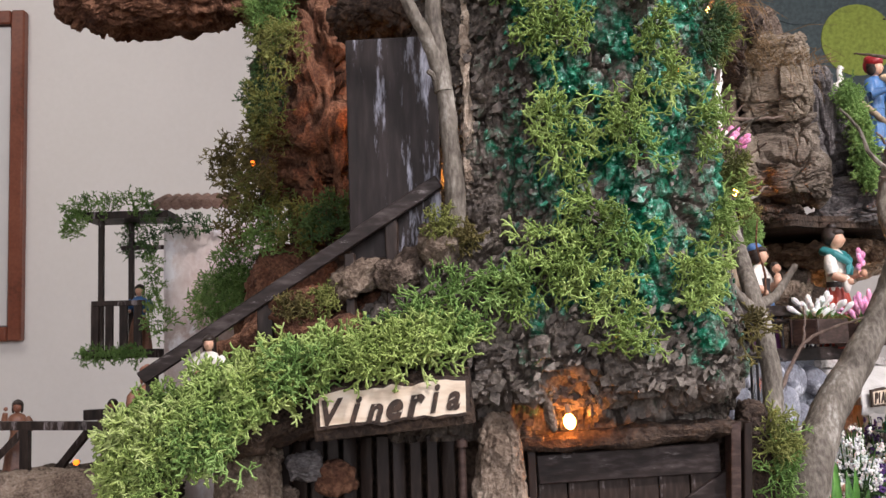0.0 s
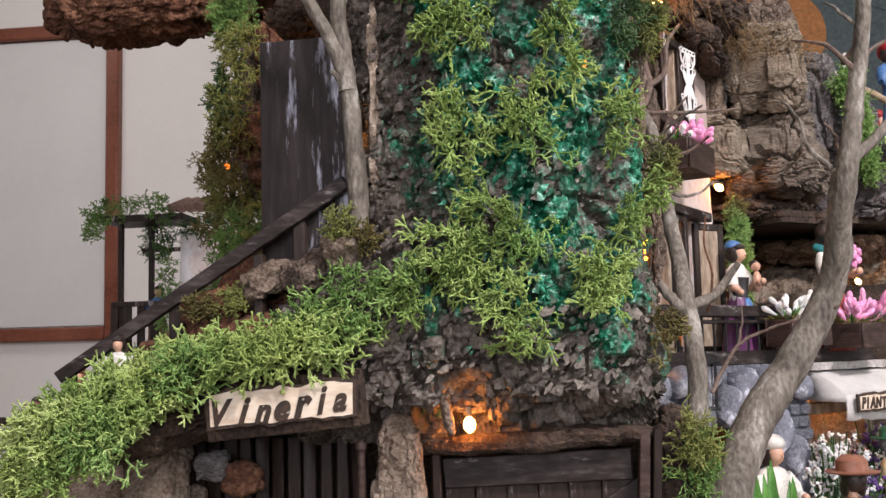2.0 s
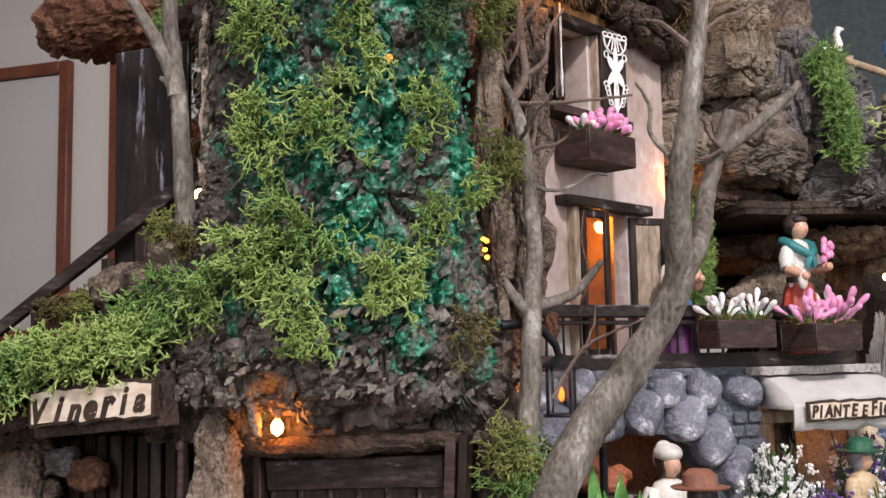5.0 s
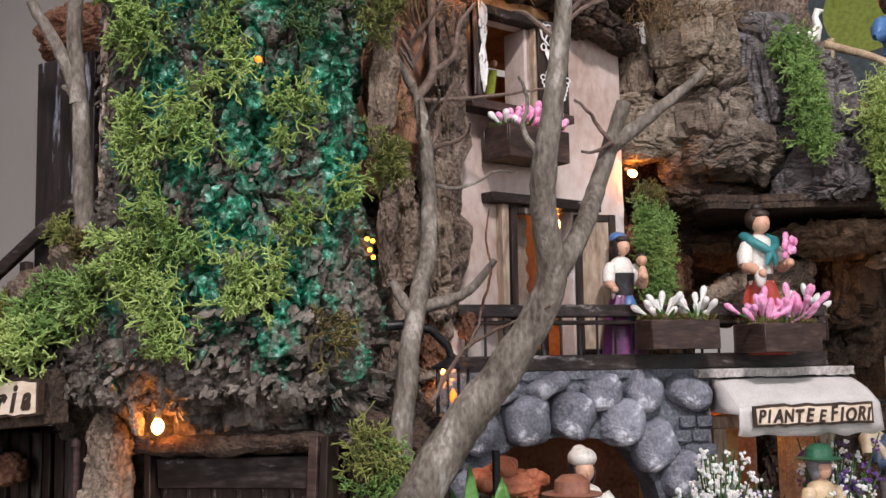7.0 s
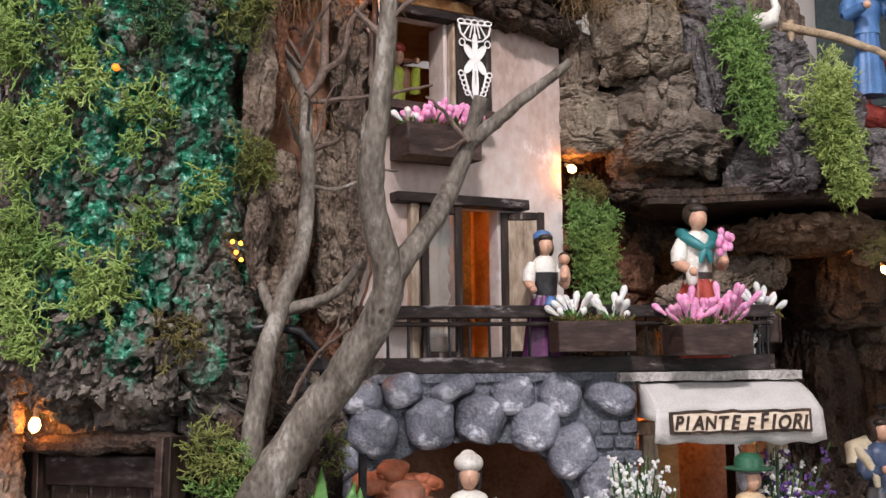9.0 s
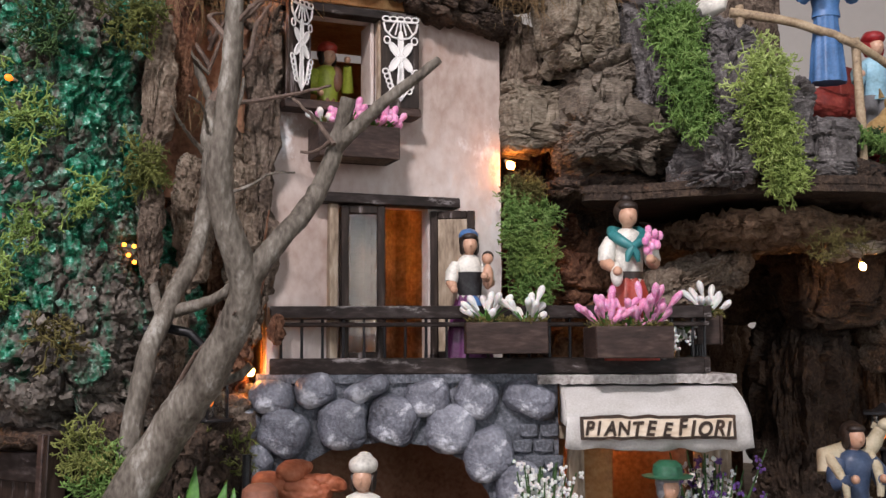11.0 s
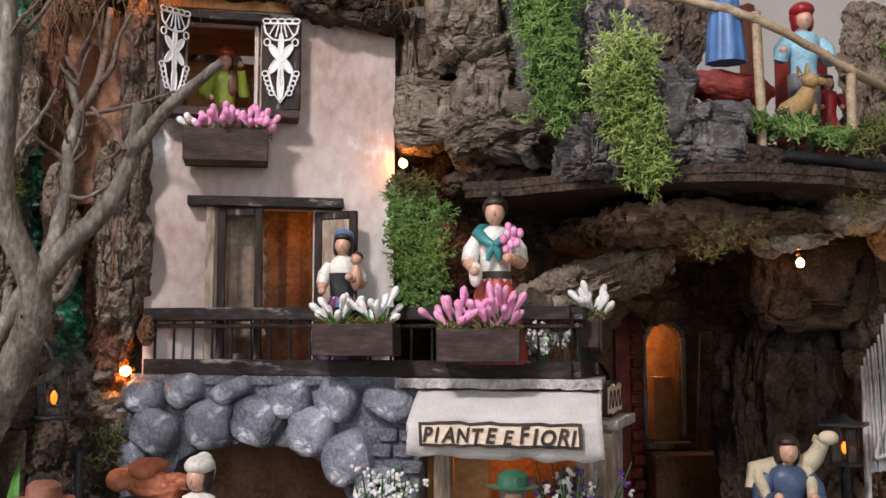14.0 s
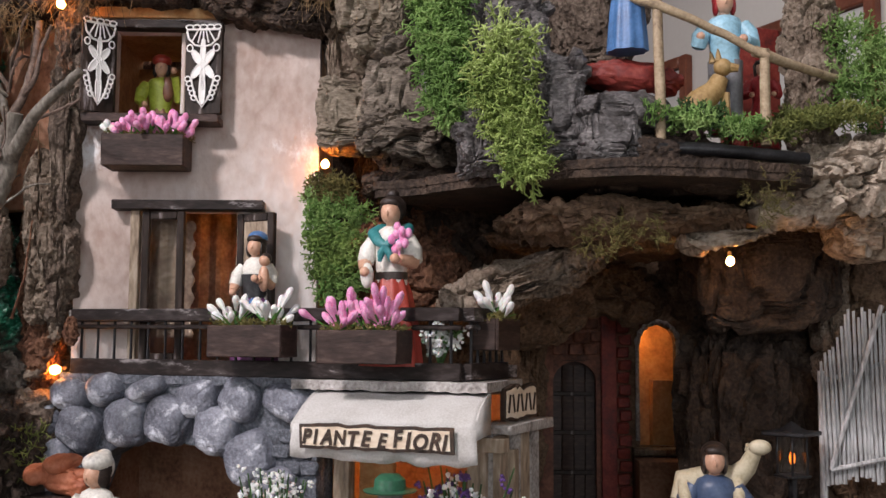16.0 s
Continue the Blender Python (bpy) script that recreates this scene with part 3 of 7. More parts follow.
slab("wall_south", (X0, Y0 - 0.12, 0), (-1.0, Y0, ZC), WALL, "unseen off-white painted wall with a wide opening added behind the fill panel", "wall",
     extra=(((1.4, Y0 - 0.12, 0), (X1, Y0, ZC)), ((-1.0, Y0 - 0.12, 0), (1.4, Y0, 1.05)), ((-1.0, Y0 - 0.12, 2.45), (1.4, Y0, ZC))))

# a large framed picture on the far wall
FRAME = material("red_brown_frame_wood", [(0.1, 0.028, 0.014), (0.17, 0.05, 0.027), (0.22, 0.075, 0.04)], (8, 90), 0.4, 0.4, 0.1, 0.2, 0.001)
PAPER = material("pale_print", [(0.57, 0.56, 0.56), (0.6, 0.59, 0.59), (0.63, 0.62, 0.62)], (3, 40), 0.3, 0.6, 0.05, 0.05, 0.001)
for PX0, PX1 in ((-2.25, -1.47), (-3.3, -2.45)):
    PZ0, PZ1 = 1.17, 2.35
    pic = thing("framed_picture", ((PX0 + PX1) / 2, Y1, PZ0), "tall pale picture in a red-brown wooden frame on the wall", "picture", "framed pictures")
    for a, b in (((PX1 - 0.05, PZ0), (PX1, PZ1)), ((PX0, PZ0), (PX0 + 0.05, PZ1)), ((PX0 + 0.05, PZ0), (PX1 - 0.05, PZ0 + 0.05)), ((PX0 + 0.05, PZ1 - 0.05), (PX1 - 0.05, PZ1))):
        s = Shape()
        s.box(((a[0] + b[0]) / 2, Y1 - 0.02, (a[1] + b[1]) / 2), (b[0] - a[0], 0.04, b[1] - a[1]), bevel=0.006)
        part("frame_bar", s, FRAME, pic, "red-brown wooden bar")
    s = Shape()
    s.box(((PX0 + PX1) / 2, Y1 - 0.01, (PZ0 + PZ1) / 2), (PX1 - PX0 - 0.11, 0.012, PZ1 - PZ0 - 0.11))
    part("print", s, PAPER, pic, "pale print")

# a colourful panel of curved fields
mural = thing("painted_panel", (0.7, Y1, 1.9), "colourful panel painted in green, blue and dark curved fields", "painting")
FIELD = [paint("lime_field", (0.28, 0.36, 0.05), 0.6), paint("slate_field", (0.06, 0.09, 0.1), 0.6), paint("blue_field", (0.12, 0.27, 0.38), 0.6), paint("orange_field", (0.4, 0.16, 0.04), 0.6)]
s = Shape()
s.box((0.72, Y1 - 0.012, 2.3), (1.9, 0.02, 0.9))
part("panel_board", s, FIELD[1], mural, "dark slate board")
for i in range(9):
    s = Shape()
    c, r = (1.5 - 0.2 * i, 2.16 + 0.22 * (i % 3)), 0.13 + 0.03 * (i % 2)
    s.lathe((c[0], Y1 - 0.024 - 0.0015 * (i % 2), c[1]), [(r, -0.002), (r, 0.002)], seg=40, turn=pose(0, 0, 0, 90))
    part("colour_field", s, FIELD[(0, 1, 0, 3)[i % 4]], mural)

# ---- the stand and the ground of the village ----
CX, CY, GZ = -0.06, 1.096, 0.93
s = Shape()
s.lathe((CX, CY, 0), [(0.55, 0), (0.55, 0.82), (0.66, 0.84), (0.66, 0.885)], seg=64)
solid("display_stand", s, P_BROWN, "round brown stand that carries the miniature village", "stand")
EARTH = material("brown_earth", [(0.05, 0.035, 0.025), (0.13, 0.09, 0.06), (0.22, 0.16, 0.11)], (30, 300), 0.5, 0.9, 0.05, 0.8, 0.002)
s = Shape()
s.lathe((CX, CY, 0), [(0.64, 0.885), (0.65, 0.9), (0.65, GZ - 0.004), (0.64, GZ)], seg=96)
solid("ground", s, EARTH, "brown earth ground of the miniature village", "ground", kind="structure")


# ---- the painted cork cliff ----
def smooth(a, b, t):
    t = min(1, max(0, (t - a) / (b - a)))
    return t * t * (3 - 2 * t)


HIGH = [(-0.012, 0.70), (-0.004, 0.64), (0.008, 0.602), (0.035, 0.588), (0.07, 0.580), (0.108, 0.579), (0.143, 0.591), (0.165, 0.615), (0.168, 0.645), (0.152, 0.672), (0.11, 0.71)]
LOW = [(-0.10, 0.70), (-0.075, 0.62), (-0.045, 0.583), (0.0, 0.573), (0.055, 0.568), (0.105, 0.569), (0.148, 0.582), (0.174, 0.606), (0.181, 0.645), (0.172, 0.70), (0.14, 0.77)]


def along(line, t):
    k = t * (len(line) - 1)
    i = min(len(line) - 2, int(k))
    p = [V((*line[max(0, min(len(line) - 1, j))], 0)) for j in (i - 1, i, i + 1, i + 2)]
    f = k - i
    return 0.5 * (2 * p[1] + (p[2] - p[0]) * f + (2 * p[0] - 5 * p[1] + 4 * p[2] - p[3]) * f * f + (3 * p[1] - p[0] - 3 * p[2] + p[3]) * f ** 3)


def cliff_at(t, z):
    k = smooth(1.09, 1.2, z)
    p = along(LOW, t).lerp(along(HIGH, t), k)
    tuck = smooth(1.076, 1.052, z) * 0.034
    hollow = 0.022 * math.exp(-((p.x - 0.069) / 0.013) ** 2) * smooth(1.088, 1.072, z)
    return V((p.x * (1 - tuck), p.y + max(tuck, hollow), z))


def cliff_xz(x, z):
    """The cliff's face at x and z, with its outward way."""
    t = min((abs(cliff_at(k / 200, z).x - x), k / 200) for k in range(20, 150))[1]
    p = cliff_at(t, z)
    d = cliff_at(min(1, t + 0.01), z) - cliff_at(max(0, t - 0.01), z)
    return p, V((d.y, -d.x, 0)).normalized()


NS, NZ = 330, 270
s = Shape()
pts = [cliff_at(i / NS, 1.046 + 0.37 * j / NZ) for j in range(NZ + 1) for i in range(NS + 1)]
s.add(pts, [(j * (NS + 1) + i, j * (NS + 1) + i + 1, (j + 1) * (NS + 1) + i + 1, (j + 1) * (NS + 1) + i) for j in range(NZ) for i in range(NS)])
me = s.mesh("cork_cliff", CLIFF)
cork(me, 2, 75, 0.0058, (1, 1, 0.8), 0.8, 0.9)
me.set_sharp_from_angle(angle=radians(34))
solid("cork_cliff", me, None, "tall cork cliff brushed with teal and green paint", "cliff")

# loose cork flakes stuck over the cliff, and ragged shards thick at its foot
SHARD = material("torn_grey_bark", [(0.04, 0.033, 0.027), (0.13, 0.112, 0.093), (0.27, 0.24, 0.205)], (70, 500), 0.5, 0.7, 0.15, 0.8, 0.001)


def flakes(name, count, z0, z1, small, large, mat, label, seed, curl=0.2, lift=0.0035):
    """Angular chips of bark lying on the cliff at uneven tilts."""
    s, rng = Shape(), random.Random(seed)
    for _ in range(count):
        p, out = cliff_xz(rng.uniform(-0.03, 0.178), rng.uniform(z0, z1))
        p = p + out * rng.uniform(-0.002, lift)
        nn = (out + V((rng.gauss(0, curl), rng.gauss(0, curl), rng.gauss(0.1, curl)))).normalized()
        a = nn.orthogonal().normalized()
        b = nn.cross(a)
        r, k, ph, slim = small + (large - small) * rng.random() ** 2, rng.randrange(4, 8), rng.uniform(0, 6), rng.uniform(0.4, 0.9)
        rim = []
        for j in range(k):
            t = ph + 2 * math.pi * (j + rng.uniform(-0.3, 0.3)) / k
            q = r * rng.uniform(0.45, 1.25)
            rim.append(p + a * math.cos(t) * q + b * math.sin(t) * q * slim + nn * rng.uniform(-0.16, 0.16) * r)
        s.add([v + nn * 0.0006 for v in rim] + [v - nn * 0.0006 for v in rim], [tuple(range(k)), tuple(reversed(range(k, 2 * k)))] + [(j, k + j, k + (j + 1) % k, (j + 1) % k) for j in range(k)])
    return solid(name, s, mat, label, "cork flakes", kind="stuff", smooth=False)


flakes("cork_flakes", 1300, 1.09, 1.36, 0.001, 0.005, CLIFF, "loose cork flakes stuck over the cliff face", 77)
flakes("bark_shards", 260, 1.07, 1.12, 0.001, 0.006, SHARD, "torn grey bark shards thick on the cliff's foot", 78, 0.22, 0.0012)

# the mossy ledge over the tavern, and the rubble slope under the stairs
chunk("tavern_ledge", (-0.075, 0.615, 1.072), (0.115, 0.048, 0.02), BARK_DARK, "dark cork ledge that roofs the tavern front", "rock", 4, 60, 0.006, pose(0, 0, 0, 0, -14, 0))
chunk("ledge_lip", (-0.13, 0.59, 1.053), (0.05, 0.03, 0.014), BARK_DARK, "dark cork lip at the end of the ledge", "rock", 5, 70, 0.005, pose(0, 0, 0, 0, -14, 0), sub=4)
chunk("rubble_slope", (-0.06, 0.66, 1.115), (0.11, 0.045, 0.035), CORK_RED, "reddish cork rubble slope beneath the stairs", "rock", 6, 60, 0.007, pose(0, 0, 0, 0, -26, 0))
for i, (x, y, z, a, b, c) in enumerate(((-0.085, 0.607, 1.125, 0.02, 0.012, 0.016), (-0.05, 0.606, 1.143, 0.018, 0.012, 0.011), (-0.022, 0.602, 1.15, 0.02, 0.014, 0.012), (-0.06, 0.602, 1.112, 0.022, 0.012, 0.012), (0.0, 0.598, 1.16, 0.022, 0.014, 0.014))):
    chunk("rubble_stone", (x, y, z), (a, b, c), (CORK_RED, BARK_PALE, BARK)[i % 3], "rough brown cork piece wedged beside the stairs", "rock", 10 + i, 80, 0.004, pose(0, 0, 0, 5, -25, 20 * i), sub=4, group="cork rubble")

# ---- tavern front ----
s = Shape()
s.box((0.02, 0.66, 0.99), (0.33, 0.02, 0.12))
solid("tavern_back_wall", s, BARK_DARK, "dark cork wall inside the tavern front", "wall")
chunk("cork_pillar", (0.029, 0.592, 0.99), (0.0155, 0.014, 0.075), BARK_PALE, "brown cork pillar between tavern window and door", "pillar", 21, 80, 0.0035, power=0.6, grain=(1, 1, 0.6))
chunk("cork_pillar", (-0.115, 0.60, 0.985), (0.02, 0.016, 0.075), BARK_PALE, "brown cork pillar at the tavern's end", "pillar", 22, 80, 0.0035, power=0.6, grain=(1, 1, 0.6))
chunk("cork_pillar", (0.186, 0.632, 0.985), (0.016, 0.016, 0.08), BARK_DARK, "dark cork pillar beside the tavern door", "pillar", 23, 80, 0.004, power=0.6)
chunk("door_lintel_bark", (0.105, 0.606, 1.0475), (0.07, 0.013, 0.007), BARK_DARK, "split cork lintel over the tavern door", "lintel", 24, 90, 0.003, pose(0, 0, 0, 0, -3, 0), sub=4)

door = thing("tavern_door", (0.105, 0.612, GZ), "dark brown plank door with a top rail and diagonal brace", "door")
for i in range(6):
    s = Shape()
    s.box((0.0605 + 0.0178 * i, 0.614, 0.983), (0.0172, 0.006, 0.106), jitter=0.0004, seed=i)
    part("plank", s, WOOD, door)
s = Shape()
s.box((0.105, 0.609, 1.031), (0.107, 0.005, 0.017), pose(0, 0, 0, 0, -2.2, 0), jitter=0.0005)
part("top_rail", s, WOOD_X, door)
s = Shape()
s.box((0.125, 0.609, 0.995), (0.1, 0.005, 0.013), pose(0, 0, 0, 0, -32, 0), jitter=0.0005)
part("brace", s, WOOD_X, door)
jamb = thing("door_frame", (0.163, 0.6, GZ), "brown wooden jamb of the tavern door", "door frame")
for x, w, m in ((0.1625, 0.006, WOOD_BOX), (0.1695, 0.005, WOOD)):
    s = Shape()
    s.box((x, 0.603, 0.99), (w, 0.012, 0.128), pose(0, 0, 0, 0, 3, 0), jitter=0.0005, seed=3)
    part("jamb", s, m, jamb)
s = Shape()
s.box((0.048, 0.607, 0.985), (0.005, 0.01, 0.11))
part("jamb", s, WOOD, jamb)

bars = thing("tavern_window", (-0.045, 0.615, GZ), "barred tavern window of dark upright slats", "window")
for i in range(11):
    s = Shape()
    s.box((-0.098 + 0.0098 * i, 0.622 - 0.0012 * (i % 2), 0.99), (0.0075, 0.006, 0.12), jitter=0.0005, seed=i)
    part("slat", s, WOOD, bars)
s = Shape()
s.box((-0.045, 0.617, 0.965), (0.11, 0.004, 0.01))
part("cross_rail", s, WOOD_X, bars)
pole = Shape()
pole.tube([(0.007, 0.588, GZ), (0.0075, 0.588, 1.0), (0.0075, 0.588, 1.05)], [0.0024, 0.0026, 0.0022], 9)
pole.lathe((0.0075, 0.588, 1.045), [(0.0034, 0), (0.0034, 0.004)])
solid("slim_post", pole, WOOD_BOX, "slim glossy brown post in front of the tavern window", "post")
for i, (x, y, z, r) in enumerate(((-0.083, 0.600, 1.035, 0.012), (-0.066, 0.603, 1.028, 0.014), (-0.095, 0.604, 1.018, 0.01))):
    chunk("lichen_stone", (x, y, z), (r, r * 0.7, r * 0.8), (ROCK_GREY, CORK_RED, BARK)[i], "mottled lichen-grey cork lump hanging under the ledge", "rock", 30 + i, 90, 0.003, sub=4)


def strip_sign(name, ring, thick, turn, at, label, mat=SIGN, edge=BURNT):
    """A ragged-edged board, upright, with a burnt rim."""
    root, board = thing(name, at, label, "sign"), None
    for nm, grow, y0, m in (("burnt_rim", 1.0, 0.0, edge), ("board", 0.94, -0.0006, mat)):
        s, k = Shape(), len(ring)
        cx, cz = sum(p[0] for p in ring) / k, sum(p[1] for p in ring) / k
        w, h = max(p[0] for p in ring) - min(p[0] for p in ring), max(p[1] for p in ring) - min(p[1] for p in ring)
        inset = 0.0 if grow == 1.0 else 0.0021
        pts = []
        for y in (y0 - thick, y0):
            for x, z in ring:
                fx, fz = (x - cx) * (1 - 2 * inset / w), (z - cz) * (1 - 2 * inset / h)
                pts.append(V(at) + turn.to_3x3() @ V((cx + fx, y, cz + fz)))
        s.add(pts, [tuple(range(k)), tuple(reversed(range(k, 2 * k)))] + [(i, k + i, k + (i + 1) % k, (i + 1) % k) for i in range(k)])
        board = part(nm, s, m, root, smooth=False)
    return board


def ragged(w, h, steps, amp, seed, rise=0.0):
    rng, ring = random.Random(seed), []
    for i in range(steps + 1):
        x = -w / 2 + w * i / steps
        ring.append((x, -h / 2 + rise * (x / w) + rng.uniform(-amp, amp)))
    for i in range(steps + 1):
        x = w / 2 - w * i / steps
        ring.append((x + rng.uniform(-amp, amp), h / 2 + rise * (x / w) + rng.uniform(-amp, amp) * 1.3))
    return ring


def lettering(text, height, turn, at, parent, mat, shear=0.0, squeeze=1.0, roll=0.0, wild=5.0, bold=0.03):
    """Hand-burnt letters, each a little turned, raised and resized."""
    rng, s, x = random.Random(len(text)), Shape(), 0.0
    for ch in text:
        if ch == " ":
            x += height * 0.26
            continue
        cu = bpy.data.curves.new("letter", "FONT")
        cu.body, cu.size, cu.extrude, cu.shear, cu.offset, cu.resolution_u = ch, height * rng.uniform(0.93, 1.1), 0.0003, shear, height * bold * rng.uniform(0.7, 1.4), 4
        tmp = bpy.data.objects.new("letter", cu)
        me = bpy.data.meshes.new_from_object(tmp)
        bpy.data.objects.remove(tmp)
        xs = [v.co.x for v in me.vertices]
        tw = pose(0, 0, 0, 0, 0, rng.uniform(-wild, wild)).to_3x3()
        up = rng.uniform(-0.04, 0.04) * height
        s.add([tw @ v.co + V((x - min(xs), up, 0)) for v in me.vertices], [tuple(p.vertices) for p in me.polygons])
        x += max(xs) - min(xs) + height * 0.075
        bpy.data.meshes.remove(me)
    put = Matrix.Translation(at) @ turn @ pose(0, 0, 0, 90, 0, 0) @ pose(0, 0, 0, 0, 0, roll) @ Matrix.Diagonal((squeeze, 1, 1, 1)) @ Matrix.Translation((-x / 2, -height * 0.36, 0))
    s.v = [put @ p for p in s.v]
    return part("lettering", s, mat, parent, "burnt dark brown lettering", smooth=False)


vin = strip_sign("tavern_sign", ragged(0.082, 0.021, 14, 0.0011, 5, 0.007), 0.004, TS, (-0.029, 0.5585, 1.0725), "pale ragged wooden sign with burnt lettering above the tavern")
lettering("Vineria", 0.0195, TS, (-0.029, 0.5535, 1.0722), vin, BURNT, 0.42, 0.86, 5.5, 4.0, 0.042)
s = Shape()
s.box((-0.03, 0.567, 1.071), (0.088, 0.012, 0.03), pose(0, 0, 0, 0, -5, 0), jitter=0.001)
solid("sign_backing", s, BARK_DARK, "dark bark strip behind the tavern sign", "board")


def bulb(at, aim=(0, 0, -1), mat=BULB, r=0.0032, label="small glowing warm fairy-light bulb on the cork", cap=True):
    root = thing("fairy_light", at, label, "light bulb", "fairy lights")
    s = Shape()
    q = V(aim).to_track_quat("Z", "Y").to_matrix().to_4x4()
    s.lathe(at, [(r * 0.45, -r * 1.3), (r * 0.9, -r * 0.6), (r, 0), (r * 0.85, r * 0.65), (r * 0.35, r * 1.15), (0.0001, r * 1.3)], seg=16, turn=q)
    part("bulb", s, mat, root, "glowing glass bulb")
    if cap:
        s = Shape()
        s.lathe(V(at) - V(aim).normalized() * r * 1.7, [(r * 0.5, -r * 1.2), (r * 0.55, 0), (r * 0.5, r * 0.5)], seg=12, turn=q)
        part("socket", s, STICK, root, "small brown socket")
    return root


bulb((0.069, 0.587, 1.0575), (0.1, -0.25, -1), r=0.0034)
chunk("bark_flake", (0.0575, 0.583, 1.064), (0.0034, 0.006, 0.012), BARK_PALE, "torn cork flake beside a bulb", "bark", 41, 120, 0.002, pose(0, 0, 0, 0, -12, 0), sub=3)
bulb((0.139, 0.5845, 1.258), (0.2, -1, 0.1), BULB_DIM, 0.002)
for k, (dy, dz) in enumerate(((0.0, 0.0), (0.0035, 0.0055), (-0.003, 0.006), (0.004, -0.004))):
    bulb((0.174, 0.644 + dy, 1.156 + dz), (0.8, -0.5, 0), BULB_AMBER, 0.0013, cap=False)
bulb((0.2595, 0.9008, 1.232), (0.9, -0.4, -0.6), r=0.003)
bulb((0.1725, 0.735, 1.0855), (0.6, -0.7, -0.1), r=0.0033)
bulb((0.4296, 1.12, 1.1605), (0.5, -0.4, -1), BULB_CAVE, 0.0026)
bulb((-0.013, 0.640, 1.20), (0, -1, 0), BULB_IN, 0.004)
bulb((0.1965, 0.7268, 1.34), (0.9, -0.4, 0.1), r=0.003)

# ---- moss over the cliff ----
LABEL = "springy yellow-green reindeer moss tuft glued to the cork cliff"
TUFTS = [(0.067, 1.283, 0.024, 0.024, "L"), (0.062, 1.228, 0.018, 0.014, "L"), (0.072, 1.213, 0.012, 0.012, "L"), (0.104, 1.232, 0.016, 0.017, "L"), (0.112, 1.214, 0.008, 0.008, "M"), (0.122, 1.276, 0.011, 0.02, "L"),
         (0.124, 1.253, 0.007, 0.01, "L"), (0.150, 1.230, 0.013, 0.018, "L"), (0.085, 1.172, 0.02, 0.019, "L"), (0.058, 1.158, 0.018, 0.013, "L"), (0.105, 1.163, 0.015, 0.011, "M"),
         (0.068, 1.144, 0.022, 0.013, "L"), (0.088, 1.131, 0.018, 0.015, "L"), (0.10, 1.110, 0.02, 0.013, "L"), (0.046, 1.133, 0.018, 0.015, "L"), (0.030, 1.136, 0.014, 0.012, "M"), (0.139, 1.146, 0.02, 0.016, "L"),
         (0.138, 1.126, 0.015, 0.012, "L"), (0.155, 1.170, 0.008, 0.012, "L"), (0.0, 1.126, 0.025, 0.014, "M"), (-0.022, 1.116, 0.018, 0.012, "M"), (0.014, 1.118, 0.016, 0.012, "M"), (0.115, 1.315, 0.02, 0.02, "L"),
         (0.05, 1.32, 0.02, 0.02, "M"), (0.155, 1.29, 0.012, 0.018, "D"), (0.168, 1.11, 0.008, 0.012, "O"), (0.166, 1.185, 0.006, 0.01, "L")]
MOSS_GOLD = material("golden_olive_moss", [(0.06, 0.075, 0.015), (0.17, 0.19, 0.045), (0.3, 0.33, 0.1)], (45, 400), 0.4, 0.85, 0.08, 0.3, 0.0004, rand=0.14)
MOSS_BRIGHT = material("pale_lime_moss", [(0.125, 0.19, 0.036), (0.31, 0.41, 0.108), (0.5, 0.6, 0.24)], (45, 400), 0.4, 0.85, 0.08, 0.3, 0.0004, rand=0.16)
MATS = {"B": MOSS_BRIGHT, "G": MOSS_GOLD, "L": MOSS_LIGHT, "M": MOSS_MID, "D": MOSS_DARK, "O": MOSS_OLIVE}
for i, (x, z, rx, rz, k) in enumerate(TUFTS):
    p, out = cliff_xz(x, z)
    tang = V((-out.y, out.x, 0))
    n = int(20 + rx * rz * 1.5e5)
    moss("moss_tuft", oval(p + out * 0.001, tang, UP, rx * 0.82, rz * 0.82, out, int(n * 0.85), 50 + i, 0.006), MATS[k], LABEL if k == "L" else "green moss tuft on the cork cliff", 100 + i, 0.0048, 0.0007, 3, 0.85, droop=0.25)

# the bank along the ledge, down to its left end
BANK = [(0.002, 0.560, 1.104, 0.02), (-0.02, 0.556, 1.1, 0.02), (-0.04, 0.553, 1.097, 0.02), (-0.06, 0.552, 1.094, 0.019), (-0.08, 0.551, 1.088, 0.02), (-0.098, 0.550, 1.08, 0.021), (-0.115, 0.548, 1.072, 0.022),
        (-0.13, 0.547, 1.062, 0.023), (-0.145, 0.547, 1.056, 0.024), (-0.158, 0.549, 1.046, 0.024), (-0.148, 0.543, 1.038, 0.02), (-0.125, 0.541, 1.052, 0.018), (-0.168, 0.562, 1.055, 0.02), (-0.155, 0.57, 1.066, 0.02), (-0.12, 0.566, 1.08, 0.02), (-0.09, 0.568, 1.092, 0.018), (-0.165, 0.553, 1.03, 0.018)]
for i, (x, y, z, r) in enumerate(BANK):
    out = V((-0.1, -0.75, 0.6)).normalized()
    k = ("L", "B", "B", "L", "M", "B", "L")[i % 7]
    moss("moss_tuft", oval((x, y + 0.012, z - 0.004), V((1, 0, 0)), V((0, 0.6, 0.8)), r, r * 0.75, out, 105, 150 + i, 0.012), MATS[k], "thick bright moss cushion along the tavern ledge", 190 + i, 0.0044, 0.0008, 3, 0.85)

